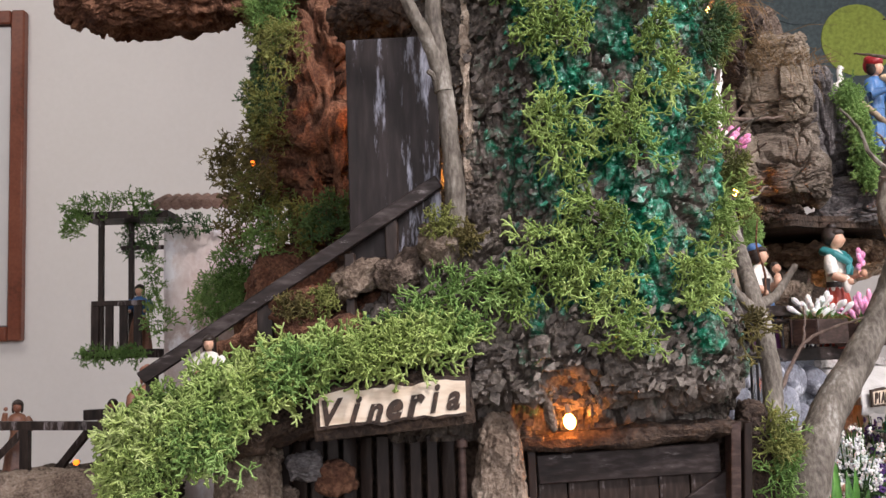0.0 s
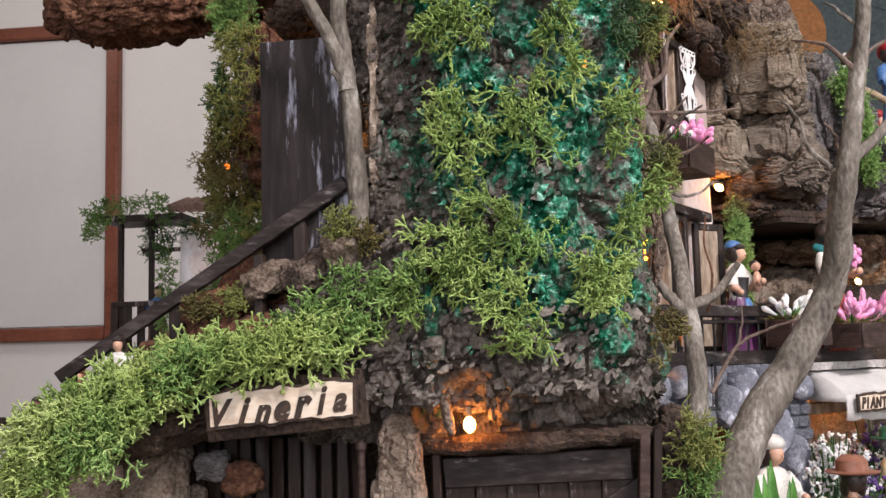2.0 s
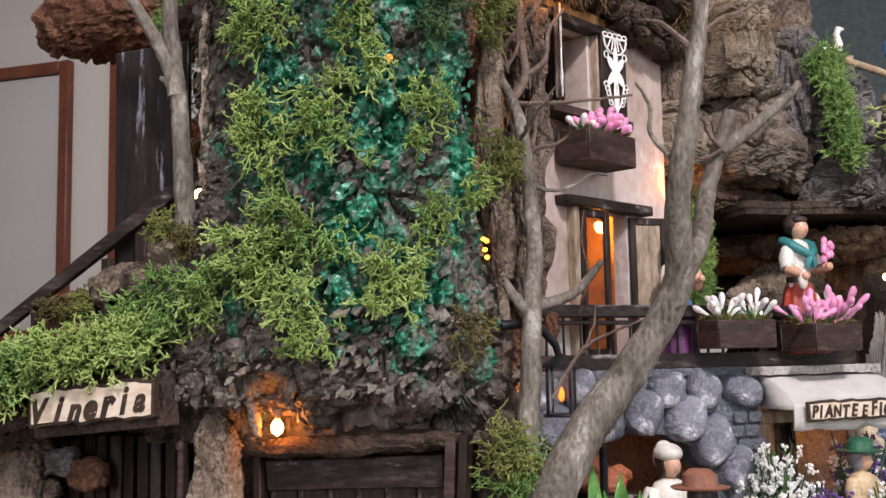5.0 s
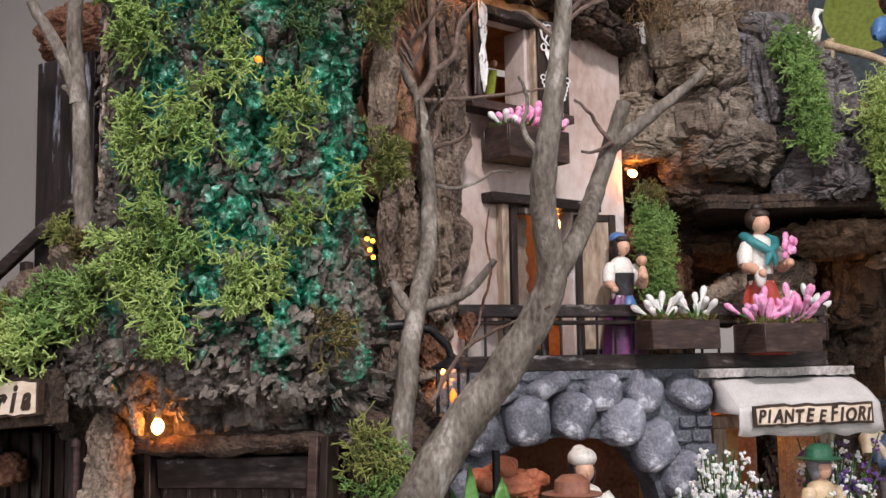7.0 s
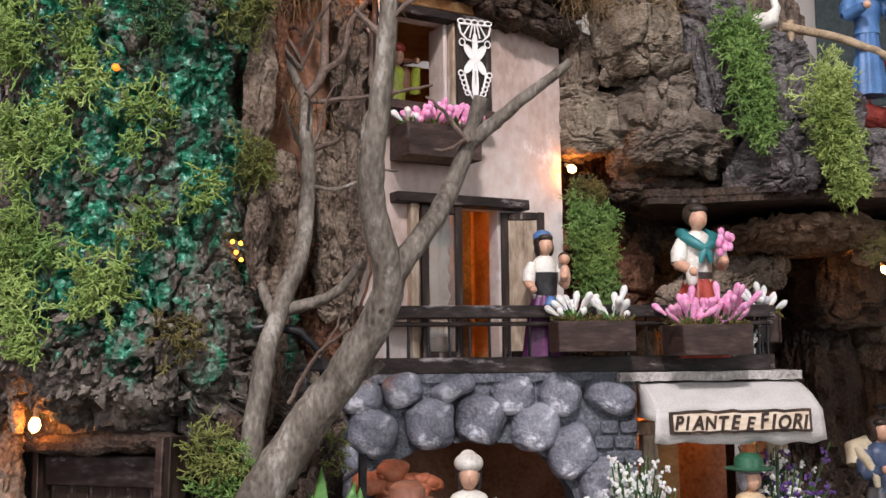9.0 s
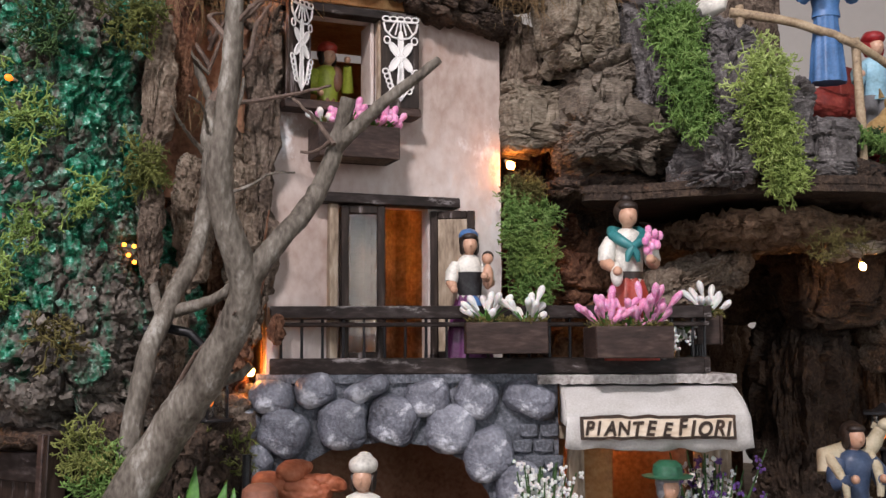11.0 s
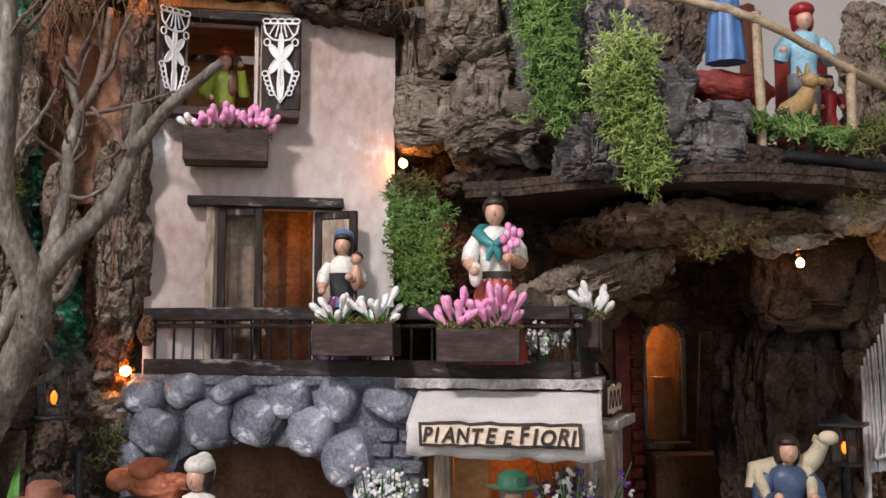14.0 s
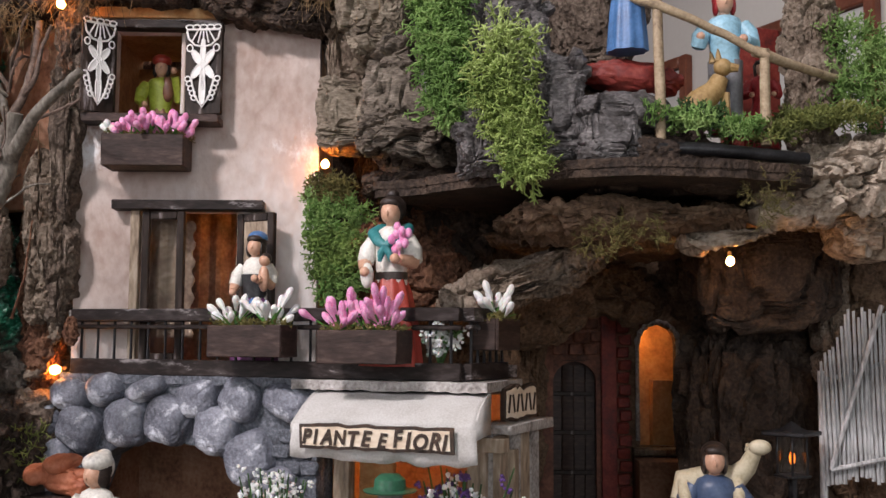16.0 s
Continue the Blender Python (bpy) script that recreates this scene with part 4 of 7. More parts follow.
# moss and dry straw at the cliff's far flank
for i, (p, out, r, k) in enumerate((((0.176, 0.648, 1.21), (1, -0.2, 0), 0.006, "G"), ((0.174, 0.64, 1.3), (1, -0.2, 0), 0.013, "G"),
                                    ((0.192, 0.622, 1.025), (0.8, -0.6, 0.2), 0.015, "M"), ((0.198, 0.618, 0.995), (0.8, -0.6, 0.2), 0.018, "M"), ((0.187, 0.614, 1.04), (0.7, -0.7, 0.3), 0.01, "G"),
                                    ((0.168, 0.708, 1.035), (0.9, -0.3, 0.3), 0.014, "G"))):
    o = V(out).normalized()
    t = V((-o.y, o.x, 0)).normalized()
    moss("moss_tuft", oval(p, t, UP, r, r, o, 90, 230 + i, 0.004), MATS[k], "dry tangled moss on the cliff's flank", 260 + i, 0.005, 0.00055, 3, 0.9, droop=0.3)

# ---- stairs to the upper door ----
stair = thing("stairs", (-0.09, 0.625, 1.07), "dark wooden stairs with a slanting handrail", "stairs")
SL = math.atan2(0.112, 0.178)
for i in range(11):
    k = i / 10
    s = Shape()
    s.box((-0.165 + 0.16 * k, 0.632, 1.067 + 0.105 * k), (0.02, 0.05, 0.01), jitter=0.0008, seed=i)
    part("tread", s, BARK_DARK, stair)
for nm, dz, w, y in (("handrail", 0.0, 0.008, 0.599),):
    s = Shape()
    s.box((-0.089, y, 1.1435 + dz), (0.208 - (0.03 if dz else 0), 0.005, w), pose(0, 0, 0, 0, -math.degrees(SL), 0), jitter=0.0006)
    part(nm, s, WOOD_X, stair)
for x, z0, z1, w in ((-0.105, 1.09, 1.133, 0.0095), (-0.138, 1.08, 1.11, 0.006), (-0.03, 1.12, 1.178, 0.0075), (-0.055, 1.11, 1.158, 0.006), (-0.172, 1.06, 1.094, 0.006)):
    s = Shape()
    s.box((x, 0.6035, (z0 + z1) / 2), (w, 0.006, z1 - z0), jitter=0.0005)
    part("newel_post", s, WOOD, stair)

leafd = thing("upper_door_leaf", (-0.027, 0.607, 1.15), "tall scuffed black wooden door leaf standing open", "door")
s = Shape()
s.box((-0.0278, 0.6093, 1.216), (0.0556, 0.006, 0.146), pose(0, 0, 0, 0, 0, -6), jitter=0.0005, seed=2)
part("board", s, WOOD_LEAF, leafd)
s = Shape()
s.box((-0.027, 0.613, 1.281), (0.054, 0.005, 0.007), pose(0, 0, 0, 0, 0, -6))
part("crossbar", s, WOOD_LEAF, leafd)


def branch(s, pts, r0, r1, sides=9, seed=0, wob=0.0012):
    """A knotty limb through the given points, smoothed."""
    rng = random.Random(seed)
    P = [V(p) for p in pts]
    out, n = [], len(P)
    for i in range(n - 1):
        a, b, c, d = P[max(0, i - 1)], P[i], P[i + 1], P[min(n - 1, i + 2)]
        for k in range(5):
            f = k / 5
            out.append(0.5 * (2 * b + (c - a) * f + (2 * a - 5 * b + 4 * c - d) * f * f + (3 * b - a - 3 * c + d) * f ** 3))
    out.append(P[-1])
    m = len(out) - 1
    out = [p + V([rng.gauss(0, wob * 0.18) for _ in range(3)]) if 0 < i < m else p for i, p in enumerate(out)]
    rad = [(r0 + (r1 - r0) * i / m) * (1 + 0.02 * math.sin(i * 0.7 + seed) + rng.uniform(-0.014, 0.014) + (0.07 if rng.random() < 0.05 else 0)) for i in range(m + 1)]
    s.tube(out, rad, sides)


twig = thing("bare_twig", (0.006, 0.588, 1.17), "bare grey forked twig beside the upper door leaf", "tree")
s = Shape()
branch(s, [(0.007, 0.590, 1.165), (0.008, 0.589, 1.19), (0.006, 0.589, 1.22), (0.003, 0.588, 1.255), (-0.004, 0.584, 1.276), (-0.012, 0.58, 1.292), (-0.024, 0.574, 1.315)], 0.0066, 0.0032, 10, 3)
part("trunk", s, TREE, twig)
s = Shape()
branch(s, [(0.003, 0.588, 1.250), (0.0, 0.588, 1.275), (-0.002, 0.588, 1.295), (-0.001, 0.588, 1.33)], 0.0058, 0.0045, 9, 4)
part("limb", s, TREE, twig)
s = Shape()
branch(s, [(0.001, 0.587, 1.256), (-0.006, 0.584, 1.262)], 0.0025, 0.0014, 7, 5)
part("limb", s, TREE, twig)
chunk("bark_strip", (0.0165, 0.599, 1.25), (0.0045, 0.006, 0.07), BARK_STRIPE, "pale pinkish bark strip at the cliff's edge", "bark", 44, 90, 0.0025, power=0.7, grain=(1, 1, 0.5), relief=cork, flake=0.9)

# ---- the bare tree in front of the house ----
tree = thing("bare_tree", (0.222, 0.638, GZ), "bare grey branching tree before the house", "tree")


def limb(name, pts, r0, r1, seed, mat=TREE, sides=12):
    s = Shape()
    branch(s, pts, r0 * 0.79, r1 * 0.8, sides, seed)
    return part(name, s, mat, tree)


limb("trunk", [(0.205, 0.615, GZ - 0.005), (0.207, 0.618, 0.985), (0.215, 0.622, 1.02), (0.231, 0.634, 1.052), (0.242, 0.638, 1.068), (0.254, 0.643, 1.083), (0.264, 0.645, 1.098), (0.274, 0.648, 1.114), (0.282, 0.648, 1.131), (0.2845, 0.641, 1.148), (0.285, 0.632, 1.168),
               (0.288, 0.626, 1.190), (0.293, 0.626, 1.215), (0.297, 0.626, 1.242), (0.302, 0.624, 1.275), (0.306, 0.622, 1.31), (0.308, 0.62, 1.345)], 0.0168, 0.0042, 1, TREE, 16)
limb("limb", [(0.28, 0.646, 1.128), (0.288, 0.651, 1.143), (0.294, 0.659, 1.156), (0.296, 0.674, 1.172), (0.298, 0.685, 1.188), (0.302, 0.690, 1.204), (0.308, 0.692, 1.222), (0.313, 0.692, 1.236)], 0.0082, 0.0052, 3)
limb("limb", [(0.302, 0.690, 1.208), (0.316, 0.695, 1.220), (0.330, 0.700, 1.231), (0.342, 0.710, 1.243), (0.352, 0.722, 1.256)], 0.0058, 0.003, 4)
limb("limb", [(0.214, 0.623, 1.012), (0.2, 0.631, 1.04), (0.200, 0.636, 1.07), (0.200, 0.643, 1.1), (0.198, 0.658, 1.128), (0.196, 0.674, 1.155), (0.193, 0.683, 1.182), (0.19, 0.688, 1.206), (0.186, 0.690, 1.236), (0.178, 0.698, 1.258)], 0.0088, 0.0046, 5)
limb("limb", [(0.197, 0.653, 1.12), (0.187, 0.655, 1.13), (0.180, 0.657, 1.142)], 0.005, 0.003, 6)
limb("limb", [(0.198, 0.658, 1.122), (0.215, 0.672, 1.128), (0.224, 0.680, 1.136), (0.235, 0.684, 1.15)], 0.005, 0.0025, 7)
limb("limb", [(0.179, 0.697, 1.256), (0.172, 0.694, 1.272), (0.168, 0.690, 1.285)], 0.0042, 0.003, 8)
limb("limb", [(0.179, 0.697, 1.257), (0.186, 0.706, 1.275), (0.182, 0.712, 1.30), (0.18, 0.715, 1.33)], 0.0042, 0.003, 9, TWIG)
limb("twig", [(0.18, 0.698, 1.255), (0.20, 0.712, 1.256), (0.225, 0.725, 1.259), (0.25, 0.735, 1.262)], 0.0022, 0.001, 10, TWIG, 7)
limb("twig", [(0.309, 0.685, 1.21), (0.300, 0.682, 1.222), (0.298, 0.676, 1.228), (0.290, 0.672, 1.236)], 0.0018, 0.0009, 11, TWIG, 7)
limb("twig", [(0.308, 0.684, 1.212), (0.298, 0.681, 1.207), (0.292, 0.676, 1.207)], 0.0016, 0.0009, 12, TWIG, 7)
limb("twig", [(0.243, 0.645, 1.078), (0.255, 0.662, 1.085), (0.262, 0.668, 1.092)], 0.0034, 0.0028, 13, TREE, 8)
limb("twig", [(0.21, 0.65, 1.07), (0.225, 0.655, 1.095), (0.24, 0.655, 1.105), (0.26, 0.648, 1.112), (0.285, 0.64, 1.12)], 0.0018, 0.0007, 14, TWIG, 7)
limb("twig", [(0.227, 0.656, 1.095), (0.232, 0.664, 1.11), (0.233, 0.668, 1.122)], 0.0013, 0.0006, 15, TWIG, 6)
limb("twig", [(0.186, 0.705, 1.274), (0.198, 0.712, 1.285), (0.2, 0.715, 1.305), (0.21, 0.72, 1.32)], 0.0028, 0.0013, 16, TWIG, 7)
limb("twig", [(0.182, 0.712, 1.296), (0.17, 0.712, 1.31), (0.165, 0.715, 1.335)], 0.0026, 0.0013, 17, TWIG, 7)
limb("twig", [(0.283, 0.63, 1.20), (0.272, 0.64, 1.215), (0.27, 0.652, 1.235), (0.262, 0.66, 1.25)], 0.0022, 0.001, 18, TREE, 7)
limb("twig", [(0.292, 0.628, 1.262), (0.305, 0.64, 1.28), (0.312, 0.65, 1.3)], 0.0022, 0.001, 19, TWIG, 7)
limb("twig", [(0.217, 0.702, 1.12), (0.222, 0.708, 1.145), (0.218, 0.71, 1.165), (0.22, 0.712, 1.185)], 0.0013, 0.0006, 20, CORK_RED, 6)

rng = random.Random(91)
for i in range(16):
    a = V((0.193, 0.685, 1.19)).lerp(V((0.172, 0.7, 1.3)), rng.random()) if i < 11 else V((0.3, 0.625, 1.25)).lerp(V((0.307, 0.621, 1.33)), rng.random())
    d = V((rng.gauss(0.1, 0.7), rng.gauss(0.1, 0.7), rng.uniform(0.2, 1.1))).normalized()
    ln = rng.uniform(0.03, 0.06)
    pts = [a]
    for _ in range(4):
        d = (d + V((rng.gauss(0, 0.3), rng.gauss(0, 0.3), rng.gauss(0.08, 0.3)))).normalized()
        pts.append(pts[-1] + d * ln / 4)
    limb("twig", pts, rng.uniform(0.0016, 0.0026), 0.0007, 30 + i, TWIG if i % 3 else TREE, 6)

# ---- the plastered house ----
def wall_with_holes(name, u0, u1, z0, z1, thick, holes, at, turn, mat, label, step=0.006):
    """A wall face cut into a grid that leaves the holes open, with thickness; edges a little uneven."""
    us = sorted({u0, u1, *[h[0] for h in holes], *[h[1] for h in holes]})
    zs = sorted({z0, z1, *[h[2] for h in holes], *[h[3] for h in holes]})

    def fine(vals):
        out = []
        for a, b in zip(vals, vals[1:]):
            k = max(1, round((b - a) / step))
            out += [a + (b - a) * i / k for i in range(k)]
        return out + [vals[-1]]
    us, zs = fine(us), fine(zs)
    m = turn.to_3x3()
    s, ids = Shape(), {}
    pts, faces = [], []

    def inside(i, j):
        cu, cz = (us[i] + us[i + 1]) / 2, (zs[j] + zs[j + 1]) / 2
        return 0 <= i < len(us) - 1 and 0 <= j < len(zs) - 1 and not any(h[0] < cu < h[1] and h[2] < cz < h[3] for h in holes)

    def vid(i, j, y):
        if (i, j, y) not in ids:
            ids[i, j, y] = len(pts)
            rough = 0.0012 * noise.noise(V((us[i] * 70, zs[j] * 70, 3.0))) if not y else 0
            pts.append(V(at) + m @ V((us[i], y * thick + rough, zs[j])))
        return ids[i, j, y]
    solid_at = lambda i, j: 0 <= i < len(us) - 1 and 0 <= j < len(zs) - 1 and inside(i, j)
    for i in range(len(us) - 1):
        for j in range(len(zs) - 1):
            if not inside(i, j):
                continue
            q = ((i, j), (i + 1, j), (i + 1, j + 1), (i, j + 1))
            faces.append(tuple(vid(a, b, 0) for a, b in q))
            faces.append(tuple(vid(a, b, 1) for a, b in reversed(q)))
            for (a, b), (di, dj) in zip(((q[0], q[1]), (q[1], q[2]), (q[2], q[3]), (q[3], q[0])), ((0, -1), (1, 0), (0, 1), (-1, 0))):
                if not solid_at(i + di, j + dj):
                    faces.append((vid(*a, 0), vid(*a, 1), vid(*b, 1), vid(*b, 0)))
    s.add(pts, faces)
    return s


house = thing("plaster_house", hw(0.085, -0.05, 1.06), "small house of weathered pinkish-white plaster with open shutters", "house")
DOOR = (0.043, 0.108, 1.09, 1.198)
WIN = (0.018, 0.069, 1.268, 1.329)
part("front_wall", wall_with_holes("front_wall", -0.006, 0.165, 1.06, 1.338, 0.012, [DOOR, WIN], HO, TH, PLASTER, ""), PLASTER, house, "weathered pinkish-white plaster")
for nm, c, sz in (("side_wall", (-0.001, 0.067, 1.205), (0.012, 0.11, 0.29)), ("side_wall", (0.16, 0.067, 1.195), (0.01, 0.11, 0.27)), ("back_wall", (0.08, 0.115, 1.195), (0.16, 0.01, 0.27)),
                  ("inner_floor", (0.08, 0.06, 1.2315), (0.149, 0.098, 0.006)), ("inner_floor", (0.08, 0.06, 1.084), (0.149, 0.098, 0.006)), ("inner_roof", (0.08, 0.06, 1.343), (0.165, 0.12, 0.008))):
    s = Shape()
    s.box(HO + TH.to_3x3() @ V(c), sz, TH)
    part(nm, s, PLASTER_WARM, house, "ochre plaster")
bulb(hw(0.138, -0.045, 1.195), (0.9, -0.4, -1), BULB_IN, 0.0042, "warm bulb glowing inside the house's lower room")
bulb(hw(0.135, -0.05, 1.30), (0.9, -0.4, -1), BULB_DIM, 0.0038, "dim bulb glowing inside the house's upper room")


def bar(parent, name, a, b, w, d, mat, turn, jitter=0.0003, label=""):
    """A squared timber from a to b (wall coordinates: along, out, up)."""
    a, b = V(a), V(b)
    s = Shape()
    c = (a + b) / 2
    ln = (b - a).length
    ang = math.degrees(math.atan2(b.z - a.z, b.x - a.x))
    s.box(HO + turn.to_3x3() @ V((c.x, -c.y, c.z)), (ln, d, w), turn @ pose(0, 0, 0, 0, -ang, 0), jitter=jitter, seed=int(ln * 1e5))
    return part(name, s, mat, parent, label)


# lower door: lintel, pale post, a closed glazed leaf and one swung out
bdoor = thing("balcony_door", hw(0.08, 0, 1.09), "dark wooden balcony door, one leaf ajar, with a scalloped curtain", "door")
bar(bdoor, "lintel", (0.022, 0.005, 1.2015), (0.128, 0.005, 1.2015), 0.007, 0.013, WOOD_X, TH)
bar(bdoor, "post", (0.0375, 0.003, 1.09), (0.0375, 0.003, 1.198), 0.006, 0.008, WOOD_PALE, TH, label="pale bare wood post")


def framed_leaf(parent, name, u0, u1, z0, z1, swing, hinge, depth=0.004, pane=None, rail=0.0055):
    """A framed leaf hinged at the given side and swung out by degrees."""
    w = u1 - u0
    piv = HO + TH.to_3x3() @ V((u0 if hinge < 0 else u1, -0.003, 0))
    rot = TH @ pose(0, 0, 0, 0, 0, swing)
    k = 1 if hinge < 0 else -1
    for nm, c, sz in (("stile", (rail / 2, (z0 + z1) / 2), (rail, z1 - z0)), ("stile", (w - rail / 2, (z0 + z1) / 2), (rail, z1 - z0)), ("rail", (w / 2, z1 - rail / 2), (w - 2 * rail, rail)), ("rail", (w / 2, z0 + rail / 2), (w - 2 * rail, rail))):
        s = Shape()
        s.box(piv + rot.to_3x3() @ V((k * c[0], -0.002, c[1])), (sz[0], depth, sz[1]), rot, jitter=0.0002)
        part(nm, s, WOOD, parent)
    if pane:
        s = Shape()
        s.box(piv + rot.to_3x3() @ V((k * w / 2, -0.0015, (z0 + z1) / 2)), (w - 2 * rail, 0.0012, z1 - z0 - 2 * rail), rot)
        ob = part("pane", s, pane, parent)
        ob.visible_shadow = pane is not GLASS
    return piv, rot


framed_leaf(bdoor, "leaf", 0.043, 0.0735, 1.092, 1.197, -6, -1, pane=GLASS)
framed_leaf(bdoor, "leaf", 0.077, 0.1085, 1.092, 1.196, 152, 1, pane=WOOD_PALE)
# the curtain with a wavy hem
CURT = material("dusty_curtain", [(0.1, 0.065, 0.045), (0.2, 0.145, 0.105), (0.36, 0.29, 0.23)], (50, 300), 0.4, 0.9, 0.05, 0.5, 0.001)
for u0, u1 in ((0.046, 0.075),):
    s, pts, k = Shape(), [], 26
    for j in range(k + 1):
        z = 1.108 + 0.085 * j / k
        for i in range(7):
            f = i / 6
            uu = u0 + (u1 - u0) * f + (0.0015 * math.sin(j * 1.6) if i == 6 else 0)
            pts.append(hw(uu, -0.014 + 0.0015 * math.sin(i * 2.1), z))
    s.add(pts, [(j * 7 + i, j * 7 + i + 1, (j + 1) * 7 + i + 1, (j + 1) * 7 + i) for j in range(k) for i in range(6)])
    cu = part("curtain", s, CURT, bdoor, "dusty brown curtain")
    mod = cu.modifiers.new("thick", "SOLIDIFY")
    mod.thickness = 0.0008

# added brown sheet: its colour stands in for the dimness away from the bulb
s, k = Shape(), 40
pts = [hw(0.008 + 0.135 * i / k, -0.098 + 0.003 * math.sin(i * 1.3), z) for z in (1.0875, 1.15, 1.226) for i in range(k + 1)]
s.add(pts, [(j * (k + 1) + i, j * (k + 1) + i + 1, (j + 1) * (k + 1) + i + 1, (j + 1) * (k + 1) + i) for j in range(2) for i in range(k)])
part("inner_hanging", s, CURT, bdoor, "brown sheet added to keep the unlit back of the room dark").modifiers.new("thick", "SOLIDIFY").thickness = 0.001

# upper window with lace on its shutters
uw = thing("upper_window", hw(0.045, 0, 1.26), "upper window with dark shutters hung with white lace", "window")
bar(uw, "head", (-0.004, 0.004, 1.3325), (0.096, 0.004, 1.331), 0.006, 0.012, WOOD_X, TH)
bar(uw, "sill", (0.0, 0.008, 1.262), (0.096, 0.008, 1.262), 0.006, 0.02, WOOD_BOX, TH)
bar(uw, "jamb", (0.0165, 0.002, 1.266), (0.0165, 0.002, 1.329), 0.004, 0.008, WOOD, TH)
bar(uw, "jamb", (0.071, 0.002, 1.266), (0.071, 0.002, 1.329), 0.004, 0.008, WOOD_PALE, TH)


s = Shape()
s.box(HO + TH.to_3x3() @ V((0.0665, 0.011, 1.2985)), (0.003, 0.022, 0.06), TH)
part("inner_reveal", s, PLASTER, uw, "whitewashed inner reveal")


def lace(parent, piv, rot, sgn, w, z0, z1):
    """A strip of needle lace: a fan above, a flower, a leaf below, and a looped border."""
    s = Shape()
    h = z1 - z0
    at = lambda x, z: piv + rot.to_3x3() @ V((sgn * (w / 2 + x * w / 2), -0.0048, z0 + h * z))
    ring = lambda pts, r=0.00055: s.tube([at(x, z) for x, z in pts], r, 5, closed=True)
    line = lambda pts, r=0.00055: s.tube([at(x, z) for x, z in pts], r, 5)

    def circle(x, z, rx, rz, r=0.00055, n=14):
        ring([(x + rx * math.cos(t), z + rz * math.sin(t)) for t in [2 * math.pi * i / n for i in range(n)]], r)

    def petal(x, z, ang, ln, wd):
        pts = []
        for i in range(12):
            t = 2 * math.pi * i / 12
            a, b = ln * (0.5 - 0.5 * math.cos(t)), wd * math.sin(t)
            pts.append((x + (a * math.cos(ang) - b * math.sin(ang)), z + (a * math.sin(ang) + b * math.cos(ang)) * w / h))
        ring(pts, 0.0006)
        c = sum((V((p[0], p[1], 0)) for p in pts), V((0, 0, 0))) / 12
        o = len(pts)
        P = [at(*p) for p in pts] + [at(c.x, c.y)]
        s.add(P, [(i, (i + 1) % o, o) for i in range(o)])
    for i in range(5):
        circle(-0.76 + 0.38 * i, 0.965, 0.2, 0.026)
    line([(-0.9, 0.92 - 0.0), (-0.8, 0.83), (-0.45, 0.755), (0, 0.735), (0.45, 0.755), (0.8, 0.83), (0.9, 0.92)], 0.0008)
    line([(-0.9, 0.935), (0.9, 0.935)], 0.0008)
    for x in (-0.55, -0.25, 0.0, 0.25, 0.55):
        line([(x * 0.5, 0.935), (x * 1.15, 0.765 + 0.06 * abs(x))], 0.0006)
    for i in range(6):
        petal(0, 0.53, radians(90 + 60 * i), 0.7, 0.12)
    circle(0, 0.53, 0.16, 0.035, 0.0008)
    for sx in (-1, 1):
        circle(sx * 0.72, 0.72, 0.16, 0.04)
        for i in range(5):
            circle(sx * (0.8 - 0.09 * i), 0.36 - 0.055 * i, 0.15, 0.03)
    petal(0, 0.06, radians(90), 0.8, 0.16)
    line([(-0.62, 0.36), (-0.4, 0.16), (0, 0.03), (0.4, 0.16), (0.62, 0.36)], 0.0008)
    return part("lace", s, LACE, parent, "white openwork lace")




def shutter(u_hinge, direction, z0, z1, w, swing):
    piv = HO + TH.to_3x3() @ V((u_hinge, -0.006, 0))
    rot = TH @ pose(0, 0, 0, 0, 0, swing)
    s = Shape()
    s.box(piv + rot.to_3x3() @ V((direction * w / 2, -0.002, (z0 + z1) / 2)), (w, 0.003, z1 - z0), rot, jitter=0.0003)
    ob = part("shutter", s, WOOD, uw, "dark wooden shutter")
    lace(ob, piv, rot, direction, w, z0 + 0.003, z1 + 0.002)
    return ob


shutter(0.0185, -1, 1.266, 1.331, 0.024, 36)
shutter(0.0705, 1, 1.266, 1.329, 0.027, -8)


def buds(parent, at, count, spread, length, mat, seed, lean=0.72, r=0.0024):
    """A spray of bead-like buds on short stalks."""
    rng = random.Random(seed)
    for i in range(int(count * 1.15)):
        d = V((rng.gauss(0, lean), rng.gauss(0, lean), 1)).normalized()
        p = V(at) + V((rng.uniform(-1, 1) * spread * 0.3, rng.uniform(-1, 1) * spread * 0.3, 0)) + d * length * rng.uniform(0.4, 1.05)
        s = Shape()
        q = d.to_track_quat("Z", "Y").to_matrix().to_4x4()
        ln = length * rng.uniform(0.42, 0.6)
        s.lathe(p, [(r * 0.3, -ln * 0.6), (r * 0.55, -ln * 0.25), (r * 0.95, ln * 0.1), (r, ln * 0.28), (r * 0.7, ln * 0.45), (r * 0.1, ln * 0.55)], seg=8, turn=q)
        s.tube([V(at), p - d * ln * 0.5], 0.0006, 5, 1)
        part("bud", s, [mat, LEAF], parent)


